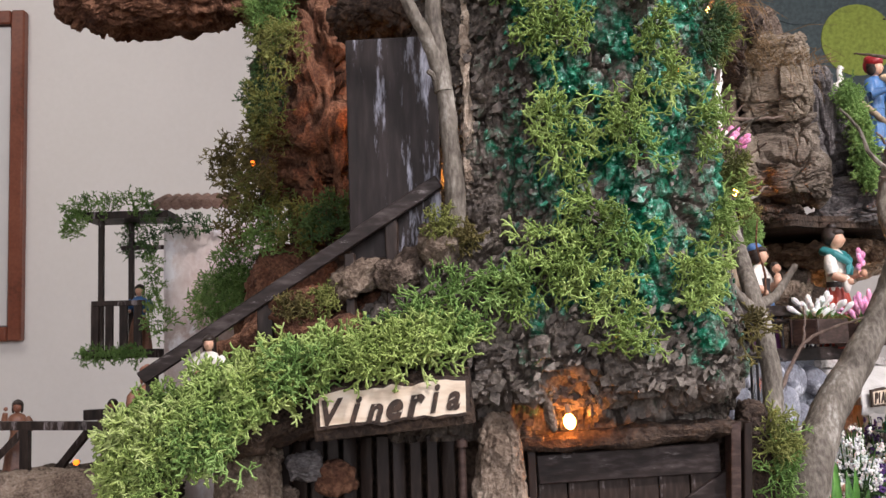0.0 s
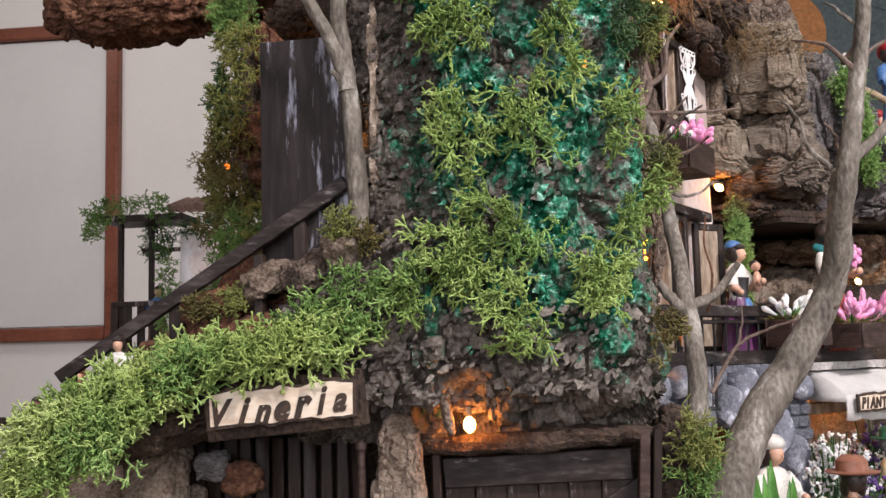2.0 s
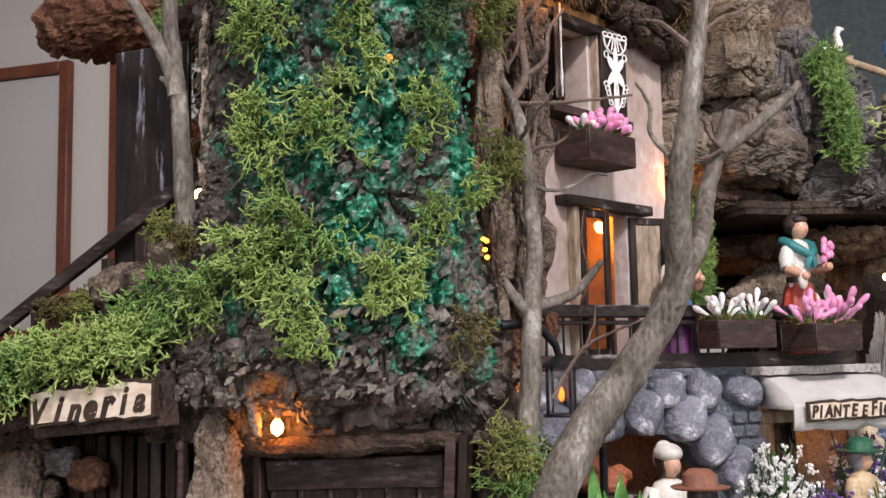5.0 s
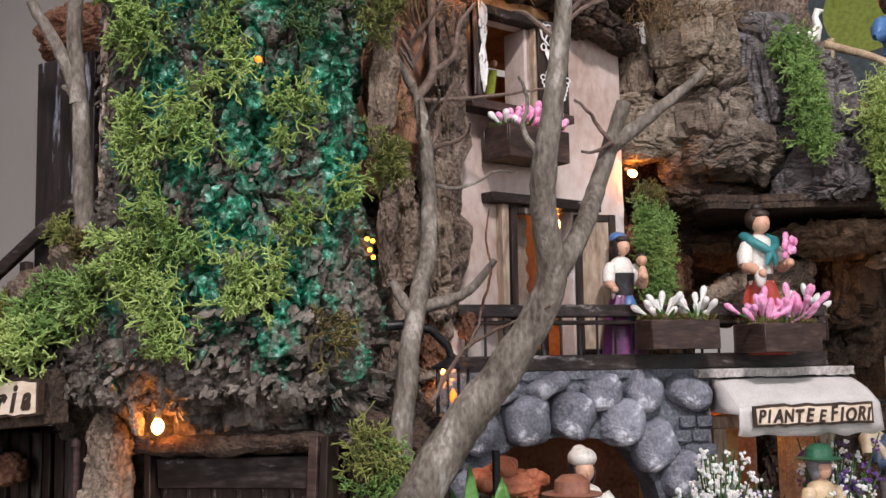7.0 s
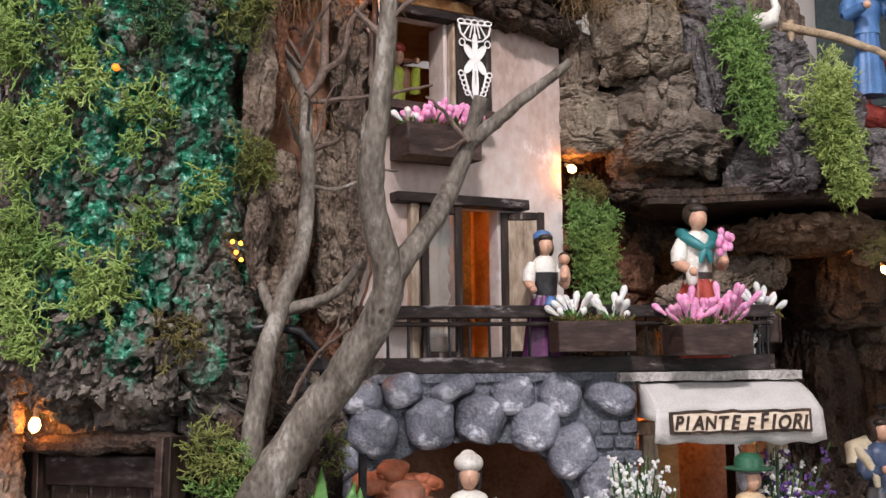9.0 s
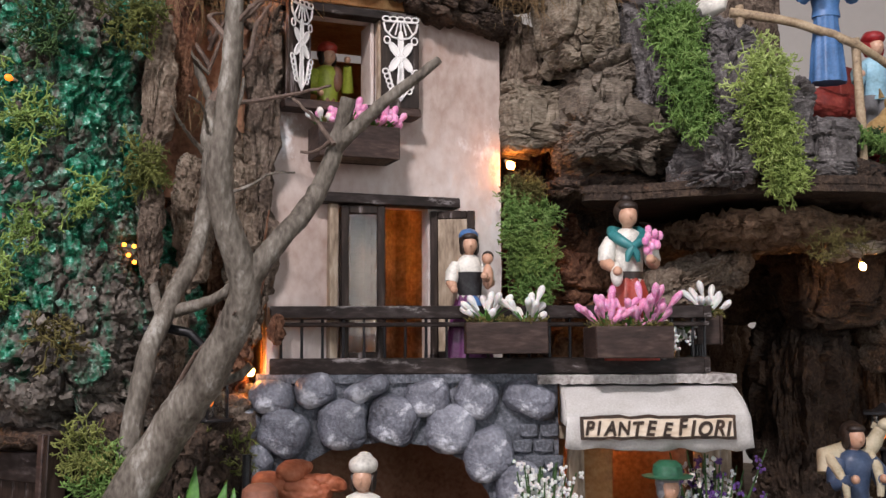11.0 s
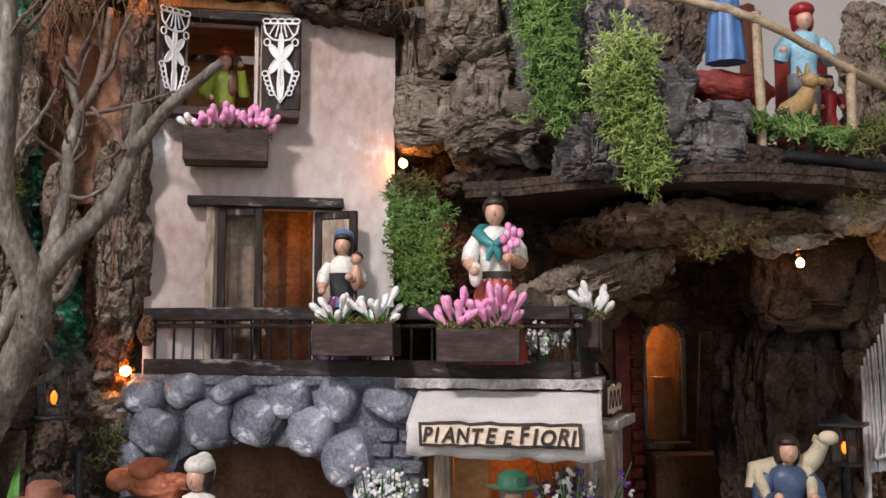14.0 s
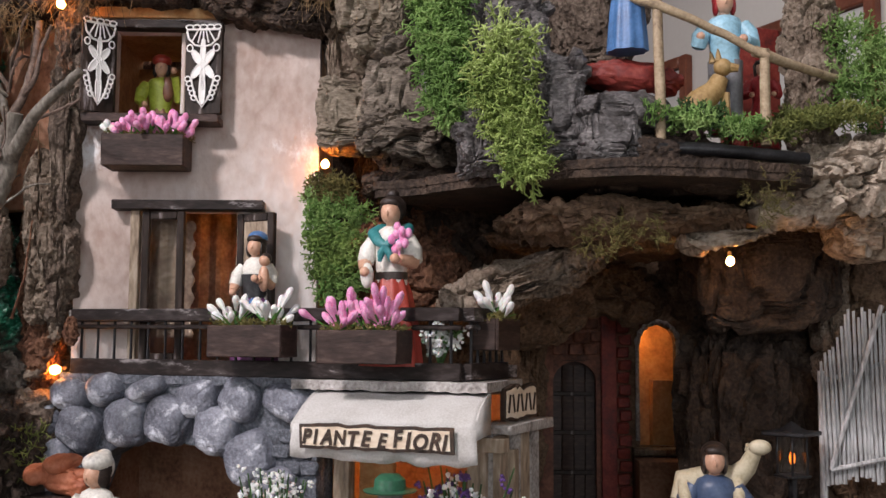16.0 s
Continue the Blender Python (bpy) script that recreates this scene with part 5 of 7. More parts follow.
def blades(parent, at, count, length, mat, seed, width=0.0016, lean=0.6):
    s, rng = Shape(), random.Random(seed)
    for _ in range(count):
        d = V((rng.gauss(0, lean), rng.gauss(0, lean), 1)).normalized()
        side = d.cross(UP).normalized() if abs(d.z) < 0.98 else V((1, 0, 0))
        b = V(at) + V((rng.gauss(0, 0.002), rng.gauss(0, 0.002), 0))
        ln = length * rng.uniform(0.6, 1.1)
        pts = []
        for k in range(5):
            f = k / 4
            c = b + d * ln * f + V((d.x, d.y, -0.6)) * ln * 0.35 * f * f
            w = width * (math.sin(math.pi * min(1, 0.2 + f * 0.8)) + 0.05)
            pts += [c - side * w, c + side * w + UP * 0.0003, c - side * w * 0.0 + d.cross(side) * w * 0.4]
        s.add(pts, [(3 * k, 3 * k + 2, 3 * k + 5, 3 * k + 3) for k in range(4)] + [(3 * k + 2, 3 * k + 1, 3 * k + 4, 3 * k + 5) for k in range(4)])
    return part("leaves", s, mat, parent)


def planter(at, w, d, h, turn, sprays, label, moss_mat=MOSS_OLIVE, seed=1):
    """A wooden trough filled with moss, holding sprays of buds: (along, count, material)."""
    m = turn.to_3x3()
    root = thing("flower_box", V(at), label, "flower box", "flower boxes")
    t = 0.002
    for nm, c, sz in (("front_board", (0, -d / 2 + t / 2, h / 2), (w, t, h)), ("back_board", (0, d / 2 - t / 2, h / 2), (w, t, h)), ("end_board", (-w / 2 + t / 2, 0, h / 2), (t, d - 2 * t, h)),
                      ("end_board", (w / 2 - t / 2, 0, h / 2), (t, d - 2 * t, h)), ("soil", (0, 0, h * 0.42), (w - 2 * t, d - 2 * t, h * 0.8))):
        s = Shape()
        s.box(V(at) + m @ V(c), sz, turn, jitter=0.0003, seed=seed)
        part(nm, s, EARTH if nm == "soil" else WOOD_BOX, root)
    s, rng = Shape(), random.Random(seed)
    for _ in range(110):
        p = V(at) + m @ V((rng.uniform(-0.47, 0.47) * w, rng.uniform(-0.46, 0.42) * d, h * 0.9))
        sprig(s, p, V((rng.gauss(0, 0.6), rng.gauss(0, 0.6), 1)).normalized(), 0.0032, 0.0004, 2, rng, 0.9)
    part("moss_fill", s, moss_mat, root, "dry green moss")
    for i, (x, n, mat, ln) in enumerate(sprays):
        p = V(at) + m @ V((x * w, -0.1 * d, h * 0.9))
        buds(root, p, n, 0.01, ln, mat, seed * 10 + i)
        blades(root, p, 7, 0.016, LEAF, seed * 10 + i)
    return root


# ---- balcony over a rounded-stone arcade ----
balc = thing("balcony", bw(0.14, -0.02, 1.078), "dark wooden balcony with a thin-barred rail on the house front", "balcony")
C1 = bw(0.0, 0.004, 0)
C2, C3, C4 = bw(0.283, 0.004, 0), bw(0.297, -0.075, 0), hw(0.2, -0.02, 0)
s = Shape()
s.prism([(p.x, p.y) for p in (C1, C2, C3, C4, hw(-0.004, -0.01, 0))], 1.0835, 1.0915)
part("deck", s, WOOD_X, balc, "dark wooden deck")


def rail_run(a, b, n, skip=()):
    a, b = V(a), V(b)
    d = (b - a).normalized()
    turn = facing((d.y, -d.x, 0))
    ln = (b - a).length
    for nm, z, w, dep in (("handrail", 1.1235, 0.0085, 0.009), ("middle_rail", 1.1155, 0.003, 0.005), ("foot_rail", 1.0885, 0.011, 0.006)):
        s = Shape()
        s.box((a + b) / 2 + UP * z, (ln, dep, w), turn, jitter=0.0004, seed=int(z * 1e4))
        part(nm, s, WOOD_X, balc)
    for i in range(n):
        s = Shape()
        p = a + (b - a) * ((i + 0.5) / n)
        s.tube([p + UP * 1.093, p + UP * 1.106, p + UP * 1.12], [0.0011, 0.0009, 0.0011], 6)
        part("baluster", s, IRON, balc)


rail_run(bw(-0.003, 0.003, 0), bw(0.283, 0.003, 0), 21)
rail_run(bw(0.286, 0.0, 0), bw(0.292, -0.062, 0), 6)
s = Shape()
for nm, u0, u1, n0, z0, z1, m, lb, sd in (("stone_ledge", 0.172, 0.302, 0.012, 1.0765, 1.0825, LEDGE, "chipped whitewashed ledge beneath the balcony", 5), ("dark_course", -0.012, 0.175, 0.005, 1.0775, 1.0835, MORTAR, "dark rough course beneath the balcony", 8)):
    s = Shape()
    K = 40
    pts = []
    for i in range(K + 1):
        u = u0 + (u1 - u0) * i / K
        e = 0.0014 * noise.noise(V((u * 160, sd, 0.5)))
        f = 0.0011 * noise.noise(V((u * 210, sd, 4.5)))
        pts += [bw(u, n0 + e, z0 + f), bw(u, n0 + e * 0.6, z1 + f * 0.4), bw(u, -0.07 if u > 0.18 else -0.012, z1), bw(u, -0.07 if u > 0.18 else -0.012, z0)]
    s.add(pts, [(4 * i + a, 4 * i + 4 + a, 4 * i + 4 + (a + 1) % 4, 4 * i + (a + 1) % 4) for i in range(K) for a in range(4)] + [(0, 1, 2, 3), (4 * K + 3, 4 * K + 2, 4 * K + 1, 4 * K)])
    solid(nm, s, m, lb, "ledge")

planter(bw(0.15, 0.023, 1.0965), 0.052, 0.024, 0.02, TB, ((-0.24, 12, WHITE_BUD, 0.021), (0.26, 12, WHITE_BUD, 0.022)), "brown wooden flower box with white glittering buds on the balcony rail", seed=3)
planter(bw(0.2285, 0.0245, 1.0935), 0.05, 0.034, 0.02, TB @ pose(0, 0, 0, 0, 0, 5), ((-0.3, 18, PINK, 0.023), (0.05, 10, PINK, 0.022), (0.26, 18, PINK, 0.027)), "brown wooden flower box with pink glittering buds on the balcony rail", seed=4)
planter(bw(0.294, -0.032, 1.1015), 0.036, 0.02, 0.02, facing((0.8, 0.6, 0)), ((0.0, 11, WHITE_BUD, 0.025),), "small brown flower box with white buds at the balcony corner", seed=5)
planter(hw(0.0475, 0.0185, 1.2255), 0.056, 0.028, 0.022, TH, ((-0.38, 7, WHITE_BUD, 0.016), (-0.2, 18, PINK, 0.017), (0.0, 20, PINK, 0.019), (0.2, 20, PINK, 0.019), (0.4, 14, PINK, 0.016)), "brown wooden window box full of pink glittering buds", seed=6)

arc = thing("stone_arcade", bw(0.08, -0.005, GZ), "arcade wall of rounded blue-grey stones with a wide arch", "wall")
s = Shape()
ARCH = [(0.012, GZ), (0.012, 1.0), (0.022, 1.026), (0.04, 1.036), (0.075, 1.0395), (0.105, 1.036), (0.125, 1.026), (0.14, 1.005), (0.146, 0.985), (0.148, GZ)]
OUT = [(-0.04, GZ), (-0.04, 1.0), (-0.04, 1.06), (-0.02, 1.0775), (0.075, 1.0775), (0.14, 1.0775), (0.186, 1.0775), (0.186, 1.02), (0.186, 0.98), (0.186, GZ)]
k = len(ARCH)
pts = [bw(u, n, z) for n in (0.002, -0.022) for ln in (ARCH, OUT) for u, z in ln]
f = []
for i in range(k - 1):
    f += [(i, i + 1, k + i + 1, k + i), (2 * k + i, 3 * k + i, 3 * k + i + 1, 2 * k + i + 1), (i, 2 * k + i, 2 * k + i + 1, i + 1), (k + i, k + i + 1, 3 * k + i + 1, 3 * k + i)]
s.add(pts, f)
part("arch_wall", s, MORTAR, arc, "dark slate-grey wall", smooth=False)
STONES = [(-0.022, 1.051, 0.0135, 1.0), (-0.001, 1.069, 0.016, 0.75), (0.027, 1.0735, 0.0135, 0.85), (0.007, 1.046, 0.0172, 0.92), (0.044, 1.051, 0.0175, 1.0), (0.0595, 1.0738, 0.0155, 0.5), (0.077, 1.0535, 0.0172, 1.0), (0.1, 1.068, 0.0165, 0.85),
          (0.132, 1.069, 0.0155, 0.95), (0.115, 1.049, 0.0165, 1.0), (0.139, 1.031, 0.0175, 1.0), (0.167, 1.067, 0.0185, 0.66), (0.160, 1.010, 0.0155, 1.0), (-0.012, 1.028, 0.012, 1.0), (-0.03, 1.02, 0.014, 1.0), (-0.006, 1.005, 0.015, 1.0), (0.166, 0.985, 0.015, 1.0), (-0.022, 0.985, 0.015, 1.0), (0.000, 0.965, 0.015, 1.0)]
for i, (u, z, r, asp) in enumerate(STONES):
    c = bw(u, 0.003, z)
    chunk("stone", c, (r, 0.013, r * asp), STONE, "", "", 60 + i, 34, 0.003, TB @ pose(0, 0, 0, 0, (i * 37) % 60 - 30, 0), 0.72, 5, parent=arc, chips=0.2, flake=0.16)
for j, (z, us) in enumerate(((1.046, (0.1665, 0.18)), (1.036, (0.162, 0.176)), (1.026, (0.17, 0.182)))):
    for u in us:
        s = Shape()
        s.box(bw(u, 0.003, z), (0.0125, 0.006, 0.0085), TB, bevel=0.0012, jitter=0.0005, seed=j)
        part("block", s, MORTAR, arc)
# the room behind the arch
for nm, c, sz in (("arcade_back_wall", (0.12, 0.115, 1.0), (0.36, 0.008, 0.14)), ("arcade_side_wall", (-0.03, 0.07, 1.0), (0.008, 0.09, 0.14))):
    s = Shape()
    s.box(BO + TB.to_3x3() @ V(c), sz, TB)
    solid(nm, s, PLASTER_TERRA, "brown plaster wall inside the arcade", "wall")
bulb(bw(0.15, -0.075, 1.062), (0, 0, -1), BULB_LOW, 0.003, "dim amber bulb inside the arcade room")
bulb(bw(0.235, -0.085, 1.045), (0, 0, -1), BULB_IN, 0.004, "warm bulb inside the flower shop")
s = Shape()
s.box(bw(0.19, -0.065, 1.0), (0.006, 0.09, 0.145), TB)
solid("shop_partition", s, PLASTER_WARM, "ochre partition wall of the flower shop", "wall")
s = Shape()
s.box(bw(0.215, -0.03, 0.985), (0.024, 0.006, 0.11), TB)
solid("shop_door", s, PLASTER_WARM, "plain ochre panel in the flower shop doorway", "door")

# awning and its sign
awn = thing("awning", bw(0.245, 0.02, 1.03), "white canvas awning over the flower shop", "awning")
NU, prof = 30, [(0.0, 1.0765), (0.012, 1.0745), (0.024, 1.068), (0.033, 1.061), (0.0365, 1.058), (0.0378, 1.052), (0.038, 1.045), (0.0375, 1.037)]
pts = []
for j, (n, z) in enumerate(prof):
    for i in range(NU + 1):
        f = i / NU
        u = 0.1885 + 0.1125 * f + (0.006 * (f - 0.5) * j / 7)
        w = 0.0009 * math.sin(i * 1.1 + j * 0.5) * min(1, j / 3) + 0.0016 * noise.noise(V((i * 0.35, j * 0.6, 1.5)))
        pts.append(bw(u, n + w, z + (0.0014 + 0.0016 * (j == 7)) * noise.noise(V((i * 0.3, j * 0.4, 7.5))) * (j > 0) - 0.004 * max(0, i / NU - 0.6) * j / 7))
for nm, j0, j1, lb in (("canvas", 0, 4, "white canvas with soft folds"), ("valance", 4, 7, "white hanging canvas edge")):
    s = Shape()
    s.add(pts[j0 * (NU + 1):(j1 + 1) * (NU + 1)], [(j * (NU + 1) + i, j * (NU + 1) + i + 1, (j + 1) * (NU + 1) + i + 1, (j + 1) * (NU + 1) + i) for j in range(j1 - j0) for i in range(NU)])
    part(nm, s, CLOTH, awn, lb).modifiers.new("thick", "SOLIDIFY").thickness = 0.0012
for e in (0, NU):
    s = Shape()
    base = [pts[j * (NU + 1) + e] for j in range(len(prof))]
    back = [bw(0.1885 if e == 0 else 0.301, 0.0, z) for _, z in prof]
    s.add(base + back, [(j, j + 1, len(prof) + j + 1, len(prof) + j) for j in range(0, 5)])
    part("side_flap", s, CLOTH, awn).modifiers.new("thick", "SOLIDIFY").thickness = 0.0012
aw_sign = strip_sign("shop_sign", ragged(0.097, 0.0148, 16, 0.0006, 9), 0.002, TB, bw(0.243, 0.0405, 1.0508), "long pale sign with dark burnt lettering on the awning")
lettering("PIANTE E FIORI", 0.0125, TB, bw(0.243, 0.0437, 1.0506), aw_sign, BURNT, 0.22, 0.86)

posts = thing("shop_posts", bw(0.25, -0.01, GZ), "pale wooden posts and beam of the flower shop front", "posts")
for u, n, w in ((0.199, -0.012, 0.011), (0.289, -0.012, 0.012), (0.303, -0.03, 0.012)):
    s = Shape()
    s.box(bw(u, n, 0.985), (w, 0.01, 0.11), TB, jitter=0.0006, seed=int(u * 999))
    part("post", s, WOOD_PALE, posts)
s = Shape()
s.box(bw(0.245, -0.012, 1.044), (0.125, 0.012, 0.009), TB)
part("beam", s, WOOD_PALE, posts)
SIDE = facing((0.83, 0.56, 0))
corner = thing("side_stall", bw(0.3, -0.05, GZ), "weathered wooden corner stall with a ledge and a small sign", "stall")
s = Shape()
s.box(bw(0.297, -0.045, 0.99), (0.062, 0.012, 0.125), SIDE, jitter=0.0006)
part("stall_wall", s, LEDGE, corner)
s = Shape()
s.box(bw(0.306, -0.045, 1.0535), (0.068, 0.022, 0.006), SIDE, jitter=0.001)
part("stall_ledge", s, LEDGE, corner)
for k in range(4):
    s = Shape()
    s.box(bw(0.297, -0.045, 0.99) + SIDE.to_3x3() @ V((-0.023 + 0.0155 * k, -0.0085, 0)), (0.0142, 0.005, 0.118), SIDE, jitter=0.0007, seed=k)
    part("plank", s, (WOOD_PALE, LEDGE)[k % 2], corner)
ss = strip_sign("side_sign", ragged(0.05, 0.021, 11, 0.0014, 12), 0.003, SIDE, bw(0.297, -0.045, 1.0685) + SIDE.to_3x3() @ V((0, -0.0085, 0)), "small ragged pale sign with unreadable burnt marks")
for k in range(7):
    s = Shape()
    s.box(bw(0.297, -0.045, 1.0685) + SIDE.to_3x3() @ V((-0.019 + 0.0063 * k, -0.0123, 0.0)), (0.0022, 0.0006, 0.0115), SIDE @ pose(0, 0, 0, 0, 14 * (-1) ** k, 0))
    part("burnt_mark", s, BURNT, ss, "dark burnt mark")


# ---- painted clay figures, each one plain mesh ----
def figure(name, at, height, look_to, mats, label, skirt=True, arms=((0.5, -0.6), (0.5, -0.6)), hat=None, category="figurine", apron=False, flare=1.0, extra=None, bare=False):
    """mats: lower, upper, skin, hair, accent. arms: forward reach and lift of each arm."""
    s = Shape()
    d = V((look_to[0] - at[0], look_to[1] - at[1], 0)).normalized()
    turn = facing(d)
    m = turn.to_3x3()
    h = height
    P = lambda x, y, z: V(at) + m @ V((x * h, y * h, z * h))
    if skirt:
        s.lathe(at, [(0.185 * h * flare, 0), (0.18 * h * flare, 0.05 * h), (0.155 * h * flare, 0.25 * h), (0.12 * h * flare, 0.42 * h), (0.085 * h, 0.52 * h)], 0, 44, 0.8, 0.06, 9, turn)
    else:
        for sx in (-1, 1):
            s.tube([P(sx * 0.065, 0, 0), P(sx * 0.06, -0.005, 0.24), P(sx * 0.05, 0, 0.5)], [0.045 * h, 0.05 * h, 0.065 * h], 10, 0)
            s.ball(P(sx * 0.065, -0.03, 0.02), (0.04 * h, 0.075 * h, 0.025 * h), 3, 10, 6, turn)
    s.lathe(at, [(0.1 * h, 0.47 * h), (0.092 * h, 0.54 * h), ((0.1 if bare else 0.112) * h, 0.66 * h), ((0.107 if bare else 0.127) * h, 0.74 * h), ((0.08 if bare else 0.097) * h, 0.79 * h), (0.045 * h, 0.815 * h)], 1, 18, 0.74, 0, 0, turn)
    if apron:
        s.ball(P(0.02, -0.075, 0.34), (0.075 * h, 0.06 * h, 0.16 * h), 4, 12, 8, turn)
    for sx, (fw, lift) in zip((-1, 1), arms):
        a, b = P(sx * (0.098 if bare else 0.115), 0, 0.745), P(sx * (0.15 if bare else 0.175), -0.04, 0.6)
        c = P(sx * (0.175 - 0.12 * fw), -0.05 - 0.2 * fw, 0.6 + 0.2 * (lift + 0.5))
        s.tube([a, a.lerp(b, 0.5) + m @ V((sx * 0.012 * h, 0, 0)), b], [0.045 * h, 0.056 * h, 0.05 * h] if bare else [0.052 * h, 0.062 * h, 0.05 * h], 9, 1)
        s.tube([b, b.lerp(c, 0.8)], [0.044 * h, 0.03 * h] if bare else [0.052 * h, 0.036 * h], 9, 2 if bare else 1)
        s.ball(c, 0.03 * h, 2, 9, 6)
    s.tube([P(0, 0, 0.79), P(0, -0.008, 0.85)], 0.033 * h, 9, 2)
    s.ball(P(0, -0.026, 0.892), (0.058 * h, 0.066 * h, 0.072 * h), 2, 18, 12, turn)
    s.ball(P(0, -0.088, 0.885), (0.011 * h, 0.014 * h, 0.018 * h), 2, 8, 6, turn)
    s.ball(P(0, 0.02, 0.925), (0.079 * h, 0.078 * h, 0.08 * h), 3, 18, 12, turn)
    s.ball(P(0, -0.03, 0.953), (0.064 * h, 0.056 * h, 0.034 * h), 3, 14, 8, turn)
    for sx in (() if hat == "bun" else (-1, 1)):
        s.ball(P(sx * 0.056, 0.0, 0.875), (0.022 * h, 0.05 * h, 0.06 * h), 3, 10, 8, turn)
    if hat == "cap":
        s.ball(P(0, 0.004, 0.966), (0.086 * h, 0.1 * h, 0.062 * h), 4, 18, 12, turn)
        s.ball(P(0, 0.05, 0.935), (0.074 * h, 0.06 * h, 0.085 * h), 4, 16, 11, turn)
        s.ball(P(0, 0.05, 1.0), (0.05 * h, 0.05 * h, 0.04 * h), 4, 12, 8, turn)
    elif hat == "scarf":
        s.ball(P(0, 0.03, 0.968), (0.078 * h, 0.075 * h, 0.058 * h), 4, 18, 12, turn)
        s.ball(P(0, 0.06, 0.9), (0.06 * h, 0.045 * h, 0.07 * h), 3, 14, 9, turn)
    elif hat == "bun":
        s.ball(P(0, 0.012, 1.005), (0.04 * h, 0.04 * h, 0.034 * h), 3, 12, 8, turn)
    elif hat == "brim":
        s.lathe(P(0, 0, 0.955), [(0.16 * h, 0.008 * h), (0.168 * h, 0.018 * h), (0.1 * h, 0.022 * h), (0.095 * h, 0.085 * h), (0.06 * h, 0.115 * h), (0.001, 0.12 * h)], 4, 30, 1, 0.03, 3, turn)
    if extra:
        extra(s, P, h, turn)
    return solid(name, s, mats, label, category, "painted clay figurines")


OUTX = (0.95, 0.6)


def scarf(s, P, h, turn):
    for sx in (-1, 1):
        s.tube([P(0, 0.1, 0.8), P(sx * 0.085, 0.05, 0.805), P(sx * 0.1, -0.04, 0.77), P(sx * 0.05, -0.1, 0.72), P(0, -0.118, 0.69)], [0.03 * h, 0.036 * h, 0.036 * h, 0.032 * h, 0.024 * h], 9, 4)
        s.tube([P(0, -0.12, 0.69), P(sx * 0.025, -0.12, 0.65), P(sx * 0.035, -0.115, 0.6)], [0.02 * h, 0.024 * h, 0.012 * h], 8, 4)
    s.lathe(P(0, 0, 0), [(0.098 * h, 0.5 * h), (0.098 * h, 0.545 * h)], 3, 16, 0.78, 0, 0, turn)
    s.ball(P(-0.105, -0.13, 0.52), (0.04 * h, 0.035 * h, 0.075 * h), 1, 12, 8, turn)
    for k in range(9):
        a, b = k * 2.4, 0.02 + 0.005 * k
        s.ball(P(0.1 + b * math.cos(a), -0.175 + 0.012 * math.cos(3 * a), 0.73 + 1.3 * b * math.sin(a)), (0.022 * h, 0.022 * h, 0.03 * h), 5, 9, 6, turn)
    s.tube([P(0.1, -0.16, 0.6), P(0.1, -0.17, 0.7)], 0.008 * h, 6, 5)


DECK = 1.0915
figure("balcony_woman", (0.349, 0.913, DECK), 0.108, (0.85, 0.45), [P_RED, P_WHITE, SKIN, HAIR, P_TEAL, PINK], "clay woman in red skirt and teal shawl holding pink flowers", hat="bun", arms=((0.55, -0.8), (0.75, -0.45)), extra=scarf, bare=True)


def baby(s, P, h, turn):
    s.ball(P(0.12, -0.13, 0.64), (0.045 * h, 0.04 * h, 0.1 * h), 2, 10, 7, turn)
    s.ball(P(0.12, -0.12, 0.78), 0.045 * h, 2, 12, 8)
    s.ball(P(0.125, -0.105, 0.795), 0.046 * h, 3, 12, 8)
    s.lathe(P(0, -0.01, 0), [(0.092 * h, 0.5 * h), (0.1 * h, 0.6 * h), (0.112 * h, 0.68 * h)], 5, 14, 0.8, 0, 0, turn)


figure("balcony_mother", (0.262, 0.851, DECK), 0.088, (0.75, 0.45), [P_VIOLET, P_WHITE, SKIN, HAIR, P_BLUE, P_BLACK], "clay mother in black bodice and blue headscarf holding a baby", hat="scarf", arms=((0.3, -0.8), (0.8, -0.3)), apron=True, extra=baby, bare=True)


def cloak(s, P, h, turn):
    s.ball(P(0.06, -0.05, 0.7), (0.06 * h, 0.05 * h, 0.12 * h), 5, 10, 8, turn)


figure("window_man", hw(0.043, -0.032, 1.2345), 0.084, (0.9, 0.6), [P_BROWN, P_LIME, SKIN, HAIR, P_RED, P_BROWN], "clay man in lime shirt and red cap waving at the window", hat="cap", arms=((0.4, -0.8), (0.5, 0.75)), extra=cloak)
figure("street_woman", (0.262, 0.752, GZ), 0.104, (0.75, 0.1), [P_CRIMSON, P_WHITE, SKIN, HAIR, P_WHITE, P_RED], "clay woman in white blouse and white cap before the arcade", hat="cap", arms=((0.6, -0.6), (0.7, -0.4)))
figure("hat_man", (0.289, 0.654, GZ), 0.095, (0.2, 1.0), [P_BROWN, P_BROWN, SKIN, HAIR, HAT_BROWN], "clay man under a broad brown hat in the street", skirt=False, hat="brim")
figure("flower_seller", (0.385, 0.897, GZ - 0.002), 0.095, (0.95, 0.5), [P_GREEN, P_CREAM, SKIN, P_GREY, P_GREEN], "clay flower seller in a green brimmed hat before the shop", hat="brim", arms=((0.7, -0.5), (0.7, -0.5)))


